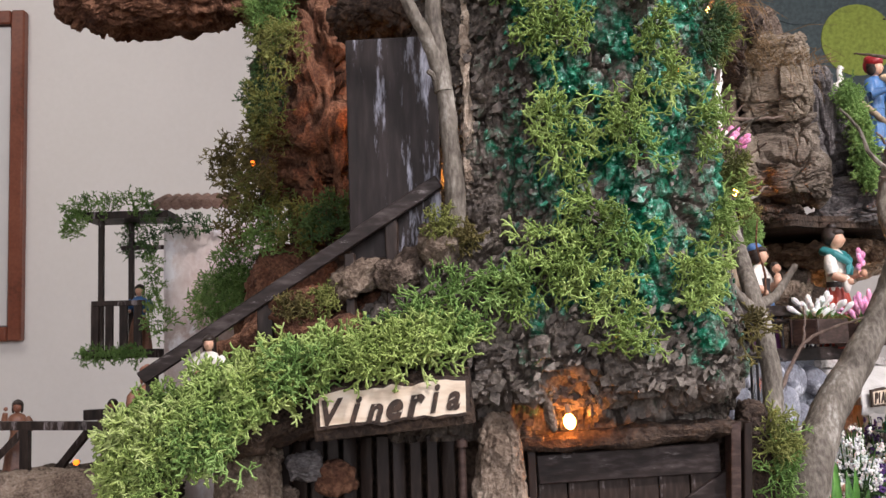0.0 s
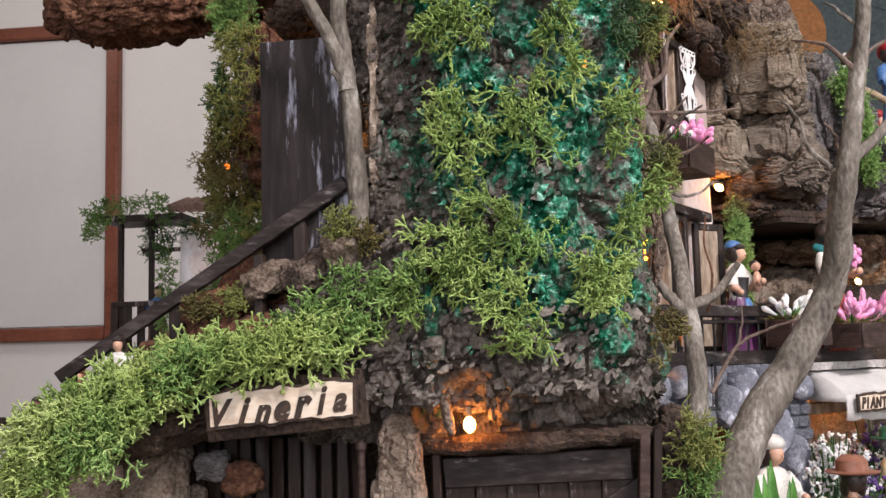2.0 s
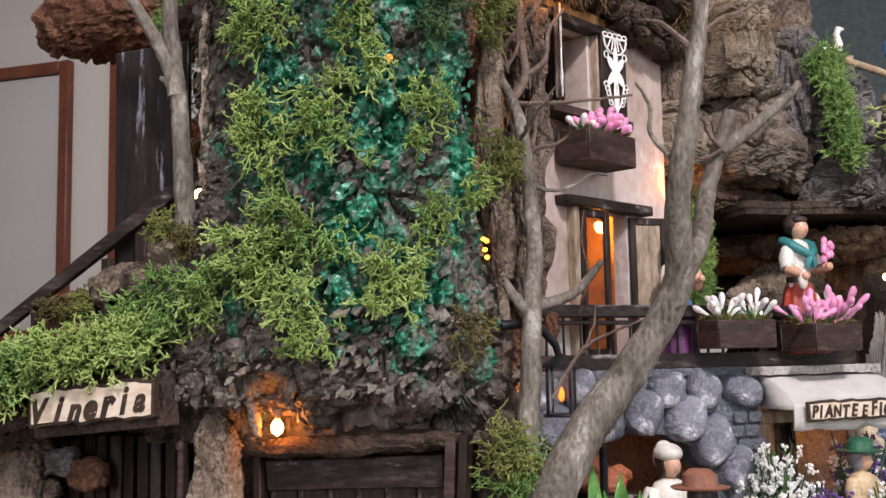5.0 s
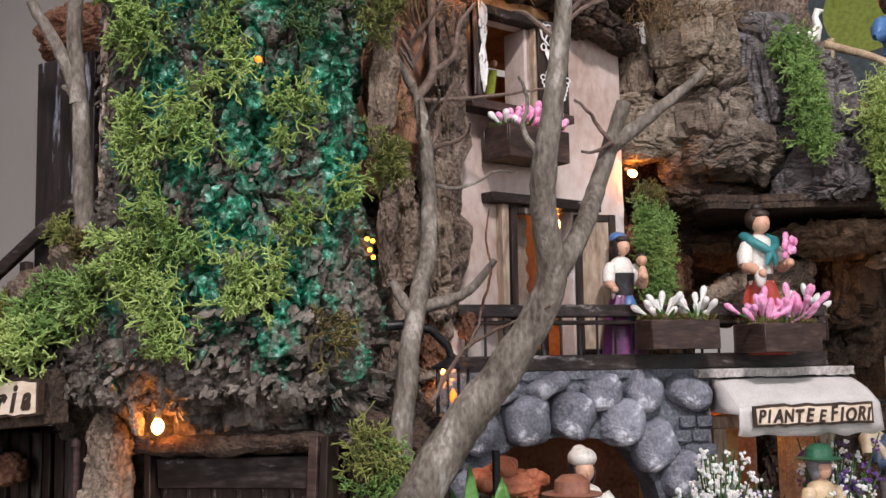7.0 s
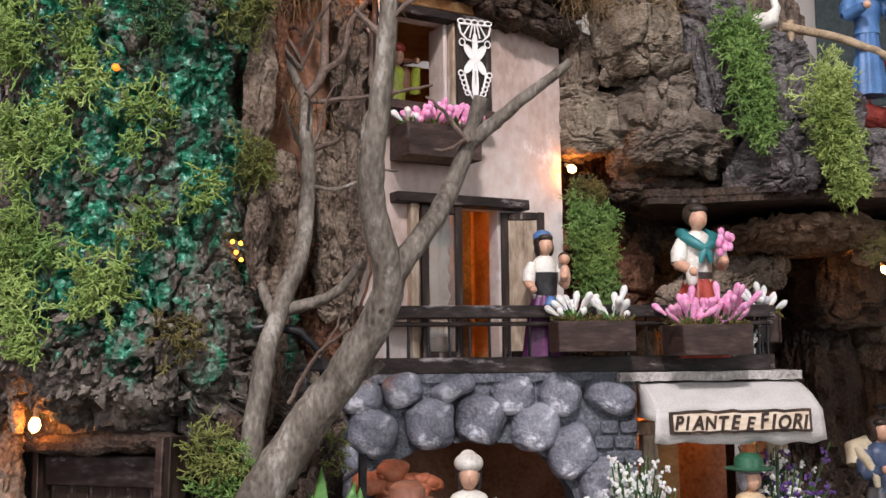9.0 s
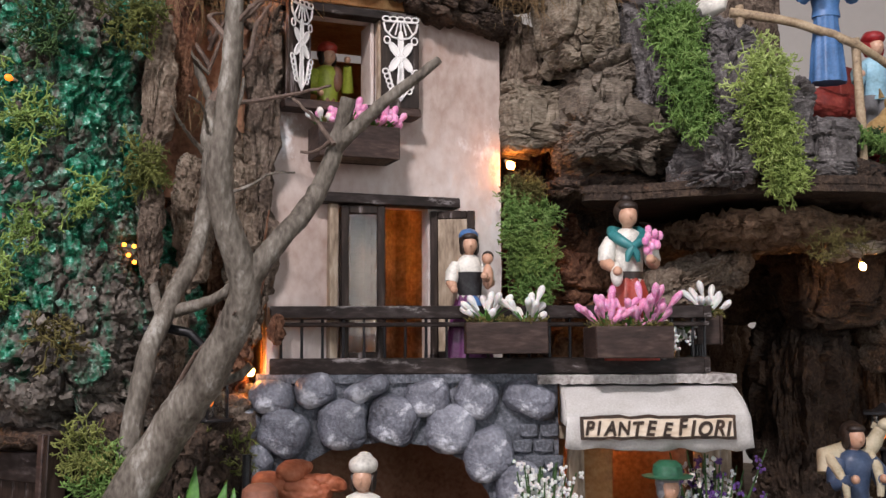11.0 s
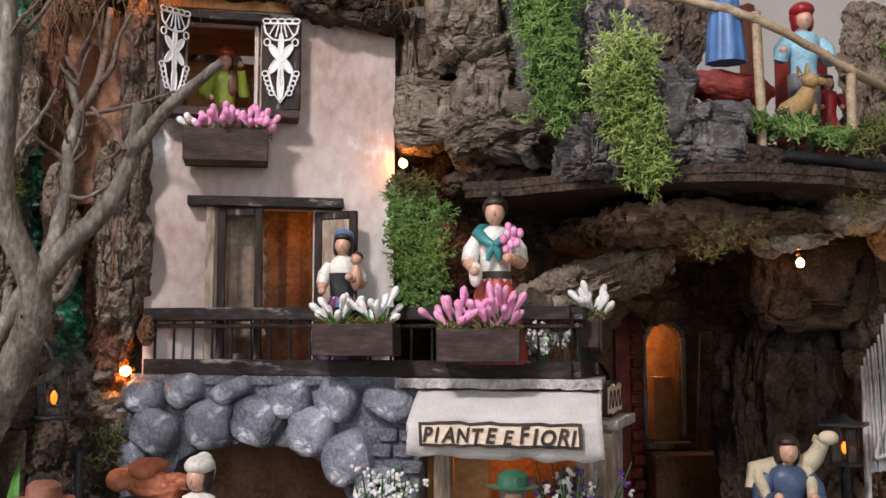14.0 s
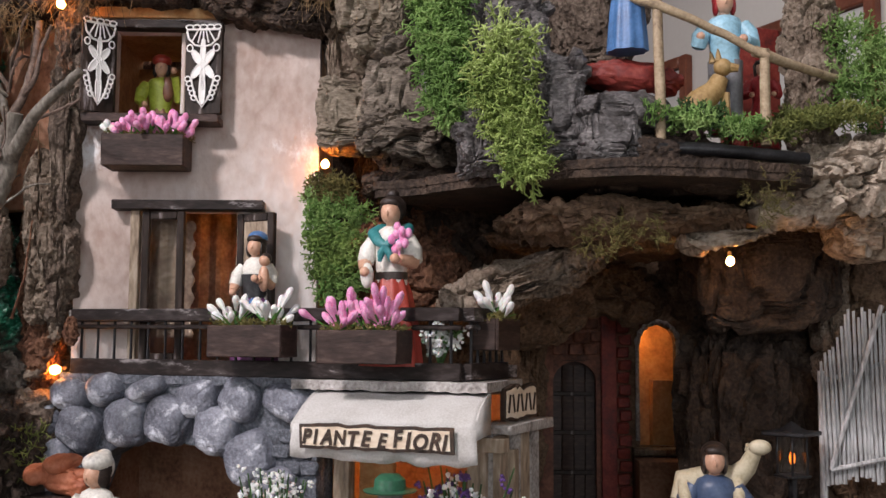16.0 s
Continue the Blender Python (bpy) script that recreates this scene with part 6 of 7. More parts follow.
def lamb(s, P, h, turn):
    s.tube([P(-0.2, 0.03, 0.66), P(-0.17, 0.06, 0.76), P(0.0, 0.09, 0.785), P(0.13, 0.08, 0.79), P(0.19, 0.05, 0.86), P(0.23, 0.03, 0.95)], [0.05 * h, 0.075 * h, 0.08 * h, 0.075 * h, 0.055 * h, 0.042 * h], 12, 5)
    s.ball(P(0.255, 0.0, 0.975), (0.065 * h, 0.045 * h, 0.045 * h), 5, 12, 8, turn)
    for x in (-0.17, 0.13):
        s.tube([P(x, 0.03, 0.77), P(x * 1.0, -0.06, 0.7), P(x * 0.85, -0.12, 0.6), P(x * 0.8, -0.12, 0.52)], [0.04 * h, 0.035 * h, 0.028 * h, 0.022 * h], 9, 5)
    s.tube([P(0.2, 0.05, 0.98), P(0.185, 0.07, 0.95)], [0.02 * h, 0.01 * h], 7, 5)


figure("shepherd", (0.420, 1.112, GZ), 0.113, (0.9, 0.75), [P_GREY, P_NAVY, SKIN, HAIR, P_NAVY, WOOL], "clay shepherd in blue carrying a cream lamb on his shoulders", skirt=False, arms=((0.6, -0.3), (0.6, -0.3)), extra=lamb)


def basket(s, P, h, turn):
    s.ball(P(0.1, -0.1, 0.78), (0.16 * h, 0.08 * h, 0.05 * h), 5, 14, 8, turn)


PLAT = 1.2335
figure("seated_woman", (0.445, 1.026, 1.284), 0.1, (0.85, 0.55), [P_BLUE, P_BLUE, SKIN, HAIR, P_CRIMSON, P_CREAM], "clay woman in bright blue dress on the upper terrace", hat="cap", flare=0.68, arms=((0.7, -0.3), (0.7, -0.3)), extra=basket)
figure("terrace_man", (0.452, 1.098, PLAT + 0.004), 0.096, (0.95, 0.75), [P_GREY, P_SKY, SKIN, P_CRIMSON, P_CRIMSON, P_BROWN], "clay man in light blue jacket and red hair on the terrace", skirt=False, hat="cap", arms=((0.1, -0.2), (0.7, -0.5)))
figure("red_child", (0.445, 1.135, PLAT), 0.06, (0.95, 0.75), [P_CRIMSON, P_CRIMSON, SKIN, HAIR, P_CRIMSON], "small clay figure in a red dress on the terrace")
figure("stair_figure", (-0.135, 0.588, 1.062), 0.05, (-0.1, 0.3), [P_WHITE, P_WHITE, SKIN, HAIR, P_WHITE], "small white clay figure on the stairs")
figure("kneeling_figure", (-0.186, 0.642, 1.038), 0.056, (-0.1, 0.3), [P_BROWN, P_BROWN, SKIN, HAT_BROWN, HAT_BROWN], "small brown clay figure by the stair foot", hat="cap")
for x, y, z, h, nm in ((-0.318, 1.085, 0.985, 0.078, "yard_figure"), (-0.352, 1.09, 0.985, 0.073, "yard_figure"), (-0.45, 1.085, 0.985, 0.075, "yard_figure")):
    figure(nm, (x, y, z), h, (-0.2, 0.2), [P_BROWN, P_BROWN, HAT_BROWN, HAIR, P_BROWN], "small brown clay figure behind the yard fence", arms=((0.3, 0.9), (0.4, -0.5)) if x < -0.4 else ((0.5, -0.6), (0.5, -0.6)))

dog = Shape()
D = V((0.466, 1.074, PLAT + 0.006))
dm = facing((0.75, -0.1, 0)).to_3x3()
Q = lambda x, y, z: D + dm @ V((x, y, z))
dog.tube([Q(-0.016, 0.004, 0.006), Q(-0.008, 0.002, 0.014), Q(0.002, 0, 0.022), Q(0.005, -0.002, 0.03)], [0.006, 0.0085, 0.007, 0.005], 12)
dog.ball(Q(0.006, -0.003, 0.036), (0.0055, 0.006, 0.0055), 0, 12, 8)
dog.tube([Q(0.008, -0.004, 0.036), Q(0.014, -0.008, 0.035)], [0.0036, 0.0022], 8)
for x in (0.003, 0.007):
    dog.tube([Q(x, -0.003 if x > 0.005 else 0.003, 0.02), Q(x + 0.001, -0.004 if x > 0.005 else 0.004, 0.0)], [0.003, 0.0022], 8)
for y in (-0.003, 0.003):
    dog.tube([Q(0.003, y, 0.04), Q(0.002, y * 1.3, 0.047)], [0.0024, 0.0005], 6)
dog.tube([Q(-0.018, 0.004, 0.004), Q(-0.026, 0.008, 0.003)], [0.003, 0.0015], 7)
solid("dog_figure", dog, DOG_FUR, "tan clay dog sitting on the mossy terrace edge", "figurine", "painted clay figurines")

goose = Shape()
G = V((0.383, 0.975, 1.334))
goose.tube([G + V((-0.014, -0.006, 0.004)), G + V((-0.004, -0.002, 0.005)), G + V((0.006, 0.003, 0.008)), G + V((0.009, 0.005, 0.016)), G + V((0.007, 0.004, 0.024)), G + V((0.009, 0.005, 0.029)), G + V((0.013, 0.007, 0.029))], [0.002, 0.0075, 0.006, 0.0032, 0.0026, 0.003, 0.0012], 12)
for k in (-1, 1):
    goose.tube([G + V((0, 0.002 * k, 0)), G + V((0, 0.002 * k, -0.012))], 0.001, 6)
solid("goose_figure", goose, P_WHITE, "small white clay goose on the rocks by the terrace", "figurine", "painted clay figurines")

# ---- street pots and bushes ----
for i, (c, r) in enumerate((((0.218, 0.742, 1.012), (0.02, 0.012, 0.009)), ((0.226, 0.752, 1.016), (0.016, 0.01, 0.007)), ((0.208, 0.73, 1.018), (0.016, 0.01, 0.007)), ((0.216, 0.738, 1.026), (0.013, 0.008, 0.005)))):
    chunk("clay_lump", c, r, POT, "lumpy orange-red clay bundle heaped on a cart", "clay lump", 90 + i, 50, 0.003, pose(0, 0, 0, 10 * i - 12, 14 - 9 * i, 40 + 20 * i), sub=5, group="clay lumps", chips=0.3, flake=0.08)
cart = thing("hand_cart", (0.218, 0.74, GZ), "dark cart that carries the clay bundles", "cart")
s = Shape()
s.box((0.218, 0.74, 0.995), (0.05, 0.03, 0.02), pose(0, 0, 0, 0, 0, 44))
part("cart_bed", s, WOOD, cart)
for a, b in ((-0.018, -0.01), (0.018, -0.01), (-0.018, 0.01), (0.018, 0.01)):
    s = Shape()
    q = pose(0.218, 0.74, 0, 0, 0, 44) @ V((a, b, 0))
    s.tube([(q.x, q.y, GZ), (q.x, q.y, 0.99)], 0.002, 8)
    part("leg", s, WOOD, cart)
s = Shape()
s.tube([(0.231, 0.689, GZ), (0.231, 0.689, 1.04)], 0.0025, 8)
part("pole", s, IRON, cart, "grey metal pole")


def berry_bush(at, top, r, mats, label, seed, count=90):
    root = thing("berry_bush", at, label, "bush", "bushes")
    rng = random.Random(seed)
    st = Shape()
    bs = [Shape() for _ in mats]
    for i in range(count // 3):
        d = V((rng.gauss(0, 0.45), rng.gauss(0, 0.45), 1))
        d = V((d.x * r * 1.3, d.y * r * 1.3, (top - at[2]) * rng.uniform(0.65, 1.0)))
        tip = V(at) + d
        st.tube([V(at), V(at) + d * 0.5 + V((0, 0, 0.004)), tip], [0.0012, 0.0009, 0.0005], 5)
        k = rng.randrange(len(mats))
        for _ in range(5):
            p = tip - d * rng.uniform(0, 0.35) + V((rng.gauss(0, 0.0035), rng.gauss(0, 0.0035), rng.gauss(0, 0.003)))
            for _ in range(6):
                bs[k].ball(p + V((rng.gauss(0, 0.0012), rng.gauss(0, 0.0012), rng.gauss(0, 0.0012))), rng.uniform(0.0008, 0.0014), 0, 6, 4)
        sprig(st, tip - d * 0.4, d.normalized(), 0.004, 0.0009, 3, rng, 1.0)
    part("stem", st, MOSS_DARK, root)
    for b, m in zip(bs, mats):
        if b.v:
            tagged(part("blossom", b, m, root), kind="stuff")
    return root


berry_bush((0.325, 0.845, GZ), 1.03, 0.02, (WHITE_BUD, WHITE_BUD, WHITE_BUD), "bush of tiny white beads in front of the arcade", 1, 150)
berry_bush((0.345, 0.86, GZ), 1.008, 0.016, (PURPLE, PURPLE, WHITE_BUD), "low bush of purple beads beside the shop", 2, 120)
berry_bush((0.388, 0.942, GZ), 1.034, 0.02, (PURPLE, WHITE_BUD), "dark purple bush with white beads by the shop corner", 3, 170)
berry_bush((0.405, 0.885, GZ), 1.0, 0.02, (WHITE_BUD,), "low white beaded bush beside the flower seller", 4, 120)


berry_bush(tuple(bw(0.264, -0.012, DECK)), 1.117, 0.008, (WHITE_BUD, WHITE_BUD), "little bush of white beads behind the balcony rail", 5, 60)


def big_leaf(s, base, tip, width, out):
    """One broad pointed leaf with a fold along its rib."""
    base, tip = V(base), V(tip)
    d = tip - base
    side = d.cross(V(out)).normalized()
    nrm = side.cross(d).normalized()
    pts, k = [], 9
    for i in range(k + 1):
        f = i / k
        c = base + d * f - nrm * 0.18 * d.length * (f - 0.45) ** 2
        w = width * (math.sin(math.pi * min(1, 0.12 + 0.88 * f)) ** 0.75) + 0.0002
        pts += [c - side * w + nrm * w * 0.3, c, c + side * w + nrm * w * 0.3]
    s.add(pts, [(3 * i + a, 3 * i + a + 1, 3 * i + a + 4, 3 * i + a + 3) for i in range(k) for a in (0, 1)])


for i, (at, leaves) in enumerate((((0.232, 0.652), ((0.0, 0.0, 1.036, 0.006), (-0.013, 0.004, 1.022, 0.0055), (0.015, 0.01, 1.028, 0.006), (-0.022, -0.004, 1.012, 0.005), (0.006, -0.014, 1.022, 0.0055))),
                                 ((0.246, 0.668), ((0.0, 0.0, 1.024, 0.006), (0.014, 0.008, 1.014, 0.006), (-0.012, 0.01, 1.016, 0.0055), (0.012, -0.012, 1.018, 0.0055), (0.024, 0.0, 1.004, 0.005))))):
    root = thing("leafy_plant", (*at, GZ), "fresh green broad-leaved plant at the tree's foot", "plant")
    for dx, dy, z, w in leaves:
        s = Shape()
        big_leaf(s, (at[0] + dx * 0.15, at[1] + dy * 0.15, GZ + 0.02), (at[0] + dx, at[1] + dy, z), w, (0.6, -0.8, 0.3))
        ob = part("leaf", s, LEAF, root)
        mod = ob.modifiers.new("thick", "SOLIDIFY")
        mod.thickness = 0.0006
    s = Shape()
    s.tube([(*at, GZ), (*at, GZ + 0.03)], 0.003, 7)
    part("stem", s, LEAF, root)

# ---- lanterns ----
def lantern(at, label, hang=True):
    root = thing("lantern", at, label, "lantern", "lanterns")
    x, y, z = at
    for dx, dy in ((-1, -1), (1, -1), (1, 1), (-1, 1)):
        s = Shape()
        s.box((x + dx * 0.0068, y + dy * 0.0068, z + 0.0145), (0.0018, 0.0018, 0.028))
        part("frame_post", s, IRON, root)
    for dx, dy in ((-1, 0), (1, 0), (0, -1), (0, 1)):
        s = Shape()
        s.box((x + dx * 0.0062, y + dy * 0.0062, z + 0.014), (0.0004 if dx else 0.0112, 0.0004 if dy else 0.0112, 0.024), bevel=0.0001)
        part("pane", s, GLASS, root, "clear glass pane").visible_shadow = False
    s = Shape()
    s.box((x, y, z), (0.018, 0.018, 0.002))
    part("base_plate", s, IRON, root)
    s = Shape()
    s.lathe((x, y, z + 0.028), [(0.013, 0), (0.0132, 0.0014), (0.006, 0.005), (0.001, 0.009)], seg=4, turn=pose(0, 0, 0, 0, 0, 45))
    part("roof", s, IRON, root)
    s = Shape()
    s.lathe((x, y, z + 0.012), [(0.0008, -0.004), (0.0019, -0.0015), (0.002, 0.0015), (0.0006, 0.0045)], seg=10)
    part("flame_bulb", s, BULB_DIM, root, "glowing amber flame bulb")
    return root


l1 = lantern((0.209, 0.679, 1.059), "black iron lantern with an amber bulb hung from a curved bracket")
s = Shape()
s.tube([(0.18, 0.652, 1.112), (0.19, 0.66, 1.113), (0.2, 0.67, 1.11), (0.207, 0.677, 1.1), (0.209, 0.679, 1.09)], [0.003, 0.003, 0.0028, 0.0024, 0.002], 9)
part("bracket", s, IRON, l1, "black curved bracket")
l2 = lantern((0.418, 1.183, 1.017), "black iron lamp post with an amber bulb in the cave", False)
s = Shape()
s.tube([(0.418, 1.183, GZ), (0.418, 1.183, 1.016)], 0.003, 8)
part("post", s, IRON, l2)
s = Shape()
s.box((0.418, 1.183, 1.046), (0.03, 0.03, 0.003), pose(0, 0, 0, 0, 0, 20))
part("cover", s, IRON, l2)

# ---- cork rocks round the house ----
RK = "rough grey-brown cork rock piled beside the house"


def hrock(u, n, z, a, b, c, mat, seed, label=RK, tilt=0, freq=36, amp=0.006, sub=6, grain=(1, 1, 1), power=0.75, name="cork_rock", swing=0, chips=0.9, flake=0.9, relief=cork):
    return chunk(name, hw(u, n, z), (a, b, c), mat, label, "rock", seed, freq, amp, TH @ pose(0, 0, 0, 0, tilt, swing), power, sub, grain, "cork rocks", chips, None, flake, relief)


hrock(0.236, 0.035, 1.266, 0.041, 0.045, 0.048, BOULDER, 101, amp=0.006, freq=40, sub=7, power=0.5, grain=(1, 1, 1.2), tilt=8)
hrock(0.206, 0.04, 1.337, 0.0235, 0.035, 0.043, BOULDER_PALE, 202, grain=(0.8, 0.8, 0.7), sub=7, freq=75, amp=0.0035, power=0.5, tilt=-5)
hrock(0.187, 0.002, 1.269, 0.0235, 0.022, 0.0275, BOULDER_PALE, 103, grain=(0.8, 0.8, 1.4), freq=55, amp=0.0035, power=0.4)
hrock(0.185, -0.006, 1.312, 0.019, 0.02, 0.034, BARK_PALE, 104, grain=(1, 1, 0.6), freq=50, amp=0.004, power=0.4)
hrock(0.258, 0.045, 1.31, 0.03, 0.05, 0.06, ROCK_GREY, 105, amp=0.005, power=0.5, grain=(1, 1, 0.8))
hrock(0.278, 0.095, 1.226, 0.021, 0.04, 0.026, ROCK_GREY, 106, amp=0.0045, freq=60, power=0.6)
hrock(0.30, 0.075, 1.285, 0.024, 0.04, 0.045, ROCK_GREY, 107, amp=0.0045, freq=55, power=0.5)
hrock(0.32, 0.105, 1.248, 0.019, 0.036, 0.036, ROCK_GREY, 108, amp=0.004, freq=60, power=0.42)
hrock(0.35, 0.11, 1.232, 0.022, 0.036, 0.022, ROCK_GREY, 109, amp=0.0035, freq=60, power=0.4)
hrock(0.245, -0.06, 1.25, 0.06, 0.05, 0.11, BARK_DARK, 110)
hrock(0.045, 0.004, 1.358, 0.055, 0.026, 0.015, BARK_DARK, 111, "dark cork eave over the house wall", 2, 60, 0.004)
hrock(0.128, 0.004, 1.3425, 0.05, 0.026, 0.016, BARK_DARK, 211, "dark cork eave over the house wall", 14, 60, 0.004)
hrock(0.05, -0.02, 1.40, 0.09, 0.05, 0.03, BARK, 112, "cork slab over the house roof")
hrock(0.15, -0.01, 1.385, 0.07, 0.05, 0.035, BARK_DARK, 113, "cork slab over the house roof")
hrock(-0.013, 0.002, 1.232, 0.013, 0.02, 0.122, BARK, 114, "tall ridged bark strip at the house corner", 1, 80, 0.004, 6, (1, 1, 0.55), 0.65, "bark_strip")
chunk("bark_strip", (0.168, 0.690, 1.18), (0.011, 0.012, 0.045), BARK_PALE, "short upright bark piece behind the tree", "bark", 115, 80, 0.004, grain=(1, 1, 0.6), relief=cork, flake=0.9)
chunk("bark_strip", (0.177, 0.722, 1.18), (0.012, 0.014, 0.062), BARK_PALE, "upright cracked bark column behind the tree", "bark", 116, 80, 0.004, grain=(1, 1, 0.6), relief=cork, flake=0.9)
for i, (c, r, m) in enumerate((((0.174, 0.662, 1.262), (0.007, 0.011, 0.05), BARK_PALE), ((0.179, 0.656, 1.165), (0.006, 0.009, 0.032), BARK), ((0.168, 0.676, 1.115), (0.01, 0.01, 0.04), BARK_PALE), ((0.163, 0.684, 1.29), (0.012, 0.01, 0.05), CORK_RED), ((0.176, 0.664, 1.08), (0.007, 0.01, 0.03), BARK))):
    chunk("bark_strip", c, r, m, "upright torn bark piece on the cliff's flank", "bark", 220 + i, 85, 0.0032, pose(0, 0, 0, 0, 5 - 4 * (i % 3), 0), grain=(1, 1, 0.5), sub=5, group="torn bark pieces", relief=cork, flake=0.9)
chunk("bark_strip", (0.145, 0.73, 1.14), (0.035, 0.02, 0.085), CORK_RED, "reddish cork backing between cliff and house", "bark", 117, 60, 0.005, relief=cork, flake=0.9)
chunk("bark_strip", (0.155, 0.725, 1.045), (0.03, 0.025, 0.03), BARK, "cork lump beside the arcade", "bark", 118, 70, 0.005, sub=4, relief=cork, flake=0.9)
chunk("bark_strip", (0.15, 0.70, 1.0), (0.045, 0.04, 0.07), BARK_DARK, "dark cork foot beside the arcade", "bark", 119, 60, 0.006, relief=cork, flake=0.9)
for i, (c, r, m) in enumerate((((0.172, 0.724, 1.1), (0.009, 0.006, 0.008), CORK_RED), ((0.178, 0.733, 1.113), (0.006, 0.006, 0.012), BARK_PALE), ((0.166, 0.722, 1.083), (0.014, 0.008, 0.006), BARK_PALE), ((0.162, 0.716, 1.06), (0.014, 0.01, 0.014), BARK_PALE), ((0.19, 0.742, 1.112), (0.005, 0.005, 0.011), CORK_RED))):
    chunk("cork_flake", c, r, m, "torn cork flake lit by the bulb beside the house", "bark", 180 + i, 110, 0.003, sub=4)
s = Shape()
s.box((0.135, 0.712, 1.275), (0.11, 0.012, 0.15), pose(0, 0, 0, 0, 0, 48.6))
solid("terracotta_wall", s, PLASTER_TERRA, "terracotta plaster wall set back behind the tree", "wall")
chunk("cork_rock", (0.10, 0.73, 1.36), (0.09, 0.06, 0.035), BARK_DARK, "dark cork overhang above the gap", "rock", 120, 55, 0.007, group="cork rocks")

# moss beside the window, hanging moss on the rocks, dry straw
def hmoss(u, n, z, ru, rz, mat, label, seed, count=120, size=0.0045, r=0.0006, droop=0.2, dome=0.006, tilt=0.0, depth=3):
    c = hw(u, n, z)
    ay = (UP + HU * tilt).normalized()
    return moss("moss_tuft", oval(c, HU, ay, ru, rz, HN, count, seed, dome), mat, label, seed + 500, size, r, depth, 0.85, droop=droop)


for i, (u, z, r, q) in enumerate(((0.174, 1.213, 0.014, 0.011), (0.182, 1.194, 0.02, 0.02), (0.184, 1.17, 0.021, 0.02), (0.168, 1.196, 0.01, 0.022), (0.172, 1.168, 0.01, 0.02), (0.184, 1.146, 0.019, 0.016))):
    hmoss(u, 0.012, z, r, q, MOSS_OLIVE if i == 0 else (MOSS_LIGHT, MOSS_MID)[i % 2], "fine green moss pad climbing the house wall", 300 + i, 260, 0.0028, 0.0005, dome=0.004)
HANG = "fresh green moss hanging over the cork rocks"
for i, (u, n, z, a, b) in enumerate(((0.247, 0.098, 1.30, 0.014, 0.02), (0.252, 0.1, 1.278, 0.014, 0.018), (0.256, 0.1, 1.256, 0.013, 0.016), (0.25, 0.09, 1.325, 0.016, 0.018), (0.288, 0.135, 1.278, 0.014, 0.018), (0.285, 0.138, 1.255, 0.014, 0.016), (0.292, 0.138, 1.235, 0.012, 0.015), (0.297, 0.138, 1.215, 0.007, 0.014))):
    hmoss(u, n, z, a * 0.82, b * 0.9, (MOSS_MID, MOSS_BRIGHT)[i >= 4], HANG, 320 + i, 190, 0.0048, 0.0006, 0.5)

for i, (u, n, z, a, b) in enumerate(((0.345, 0.12, 1.168, 0.018, 0.008), (0.37, 0.12, 1.172, 0.018, 0.009), (0.44, 0.13, 1.195, 0.014, 0.012))):
    hmoss(u, n, z, a, b, MOSS_OLIVE, "dark dry moss hanging under the terrace", 330 + i, 40, 0.0036, 0.00035, 0.6)

# ---- the upper terrace ----
s = Shape()
ring = [(0.30, 0.93), (0.345, 0.935), (0.372, 0.945), (0.42, 0.968), (0.466, 0.998), (0.488, 1.04), (0.498, 1.086), (0.49, 1.13), (0.40, 1.18), (0.28, 1.15)]
fine, K = [], len(ring)
for i in range(K):
    a, b, c, d = [V((*ring[(i + k) % K], 0)) for k in (-1, 0, 1, 2)]
    for k in range(9):
        f = k / 9
        q = 0.5 * (2 * b + (c - a) * f + (2 * a - 5 * b + 4 * c - d) * f * f + (3 * b - a - 3 * c + d) * f ** 3)
        w = noise.noise_vector(q * 75) * 0.005 + noise.noise_vector(q * 300) * 0.0022
        fine.append((q.x + w.x, q.y + w.y))
for z0, z1, k in ((1.2025, 1.2075, 0.99), (1.2076, 1.213, 1.0)):
    s.prism([(0.4 + (x - 0.4) * k, 1.05 + (y - 1.05) * k) for x, y in fine], z0, z1)
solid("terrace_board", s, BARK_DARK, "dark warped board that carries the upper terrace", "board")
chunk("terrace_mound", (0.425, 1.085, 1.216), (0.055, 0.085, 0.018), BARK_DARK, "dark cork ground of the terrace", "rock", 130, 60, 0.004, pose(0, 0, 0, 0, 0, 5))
for i, (x, y, z, r, k) in enumerate(((0.46, 1.03, 1.236, 0.016, "M"), (0.474, 1.055, 1.232, 0.016, "M"), (0.483, 1.08, 1.229, 0.016, "M"), (0.487, 1.1, 1.227, 0.014, "G"), (0.49, 1.12, 1.236, 0.018, "G"), (0.488, 1.14, 1.24, 0.02, "G"), (0.485, 1.165, 1.245, 0.022, "G"), (0.47, 1.06, 1.236, 0.014, "D"))):
    moss("moss_tuft", oval((x, y, z), V((0.5, 0.86, 0)), V((0.86, -0.5, 0)), r, r * 0.7, UP, 90, 340 + i, 0.003), MATS[k], "green moss fringe on the terrace edge", 360 + i, 0.0035, 0.00055, 3, 0.9)
for i, (x, y, z, r) in enumerate(((0.485, 1.185, 1.275, 0.028), (0.48, 1.205, 1.255, 0.026), (0.47, 1.19, 1.3, 0.024))):
    moss("moss_tuft", oval((x, y, z), V((0.5, 0.86, 0)), UP, r, r, V((0.86, -0.5, 0)), 200, 370 + i, 0.008), MOSS_MID, "deep green moss cushion at the terrace end", 380 + i, 0.0042, 0.0005, 3, 0.9)
s = Shape()
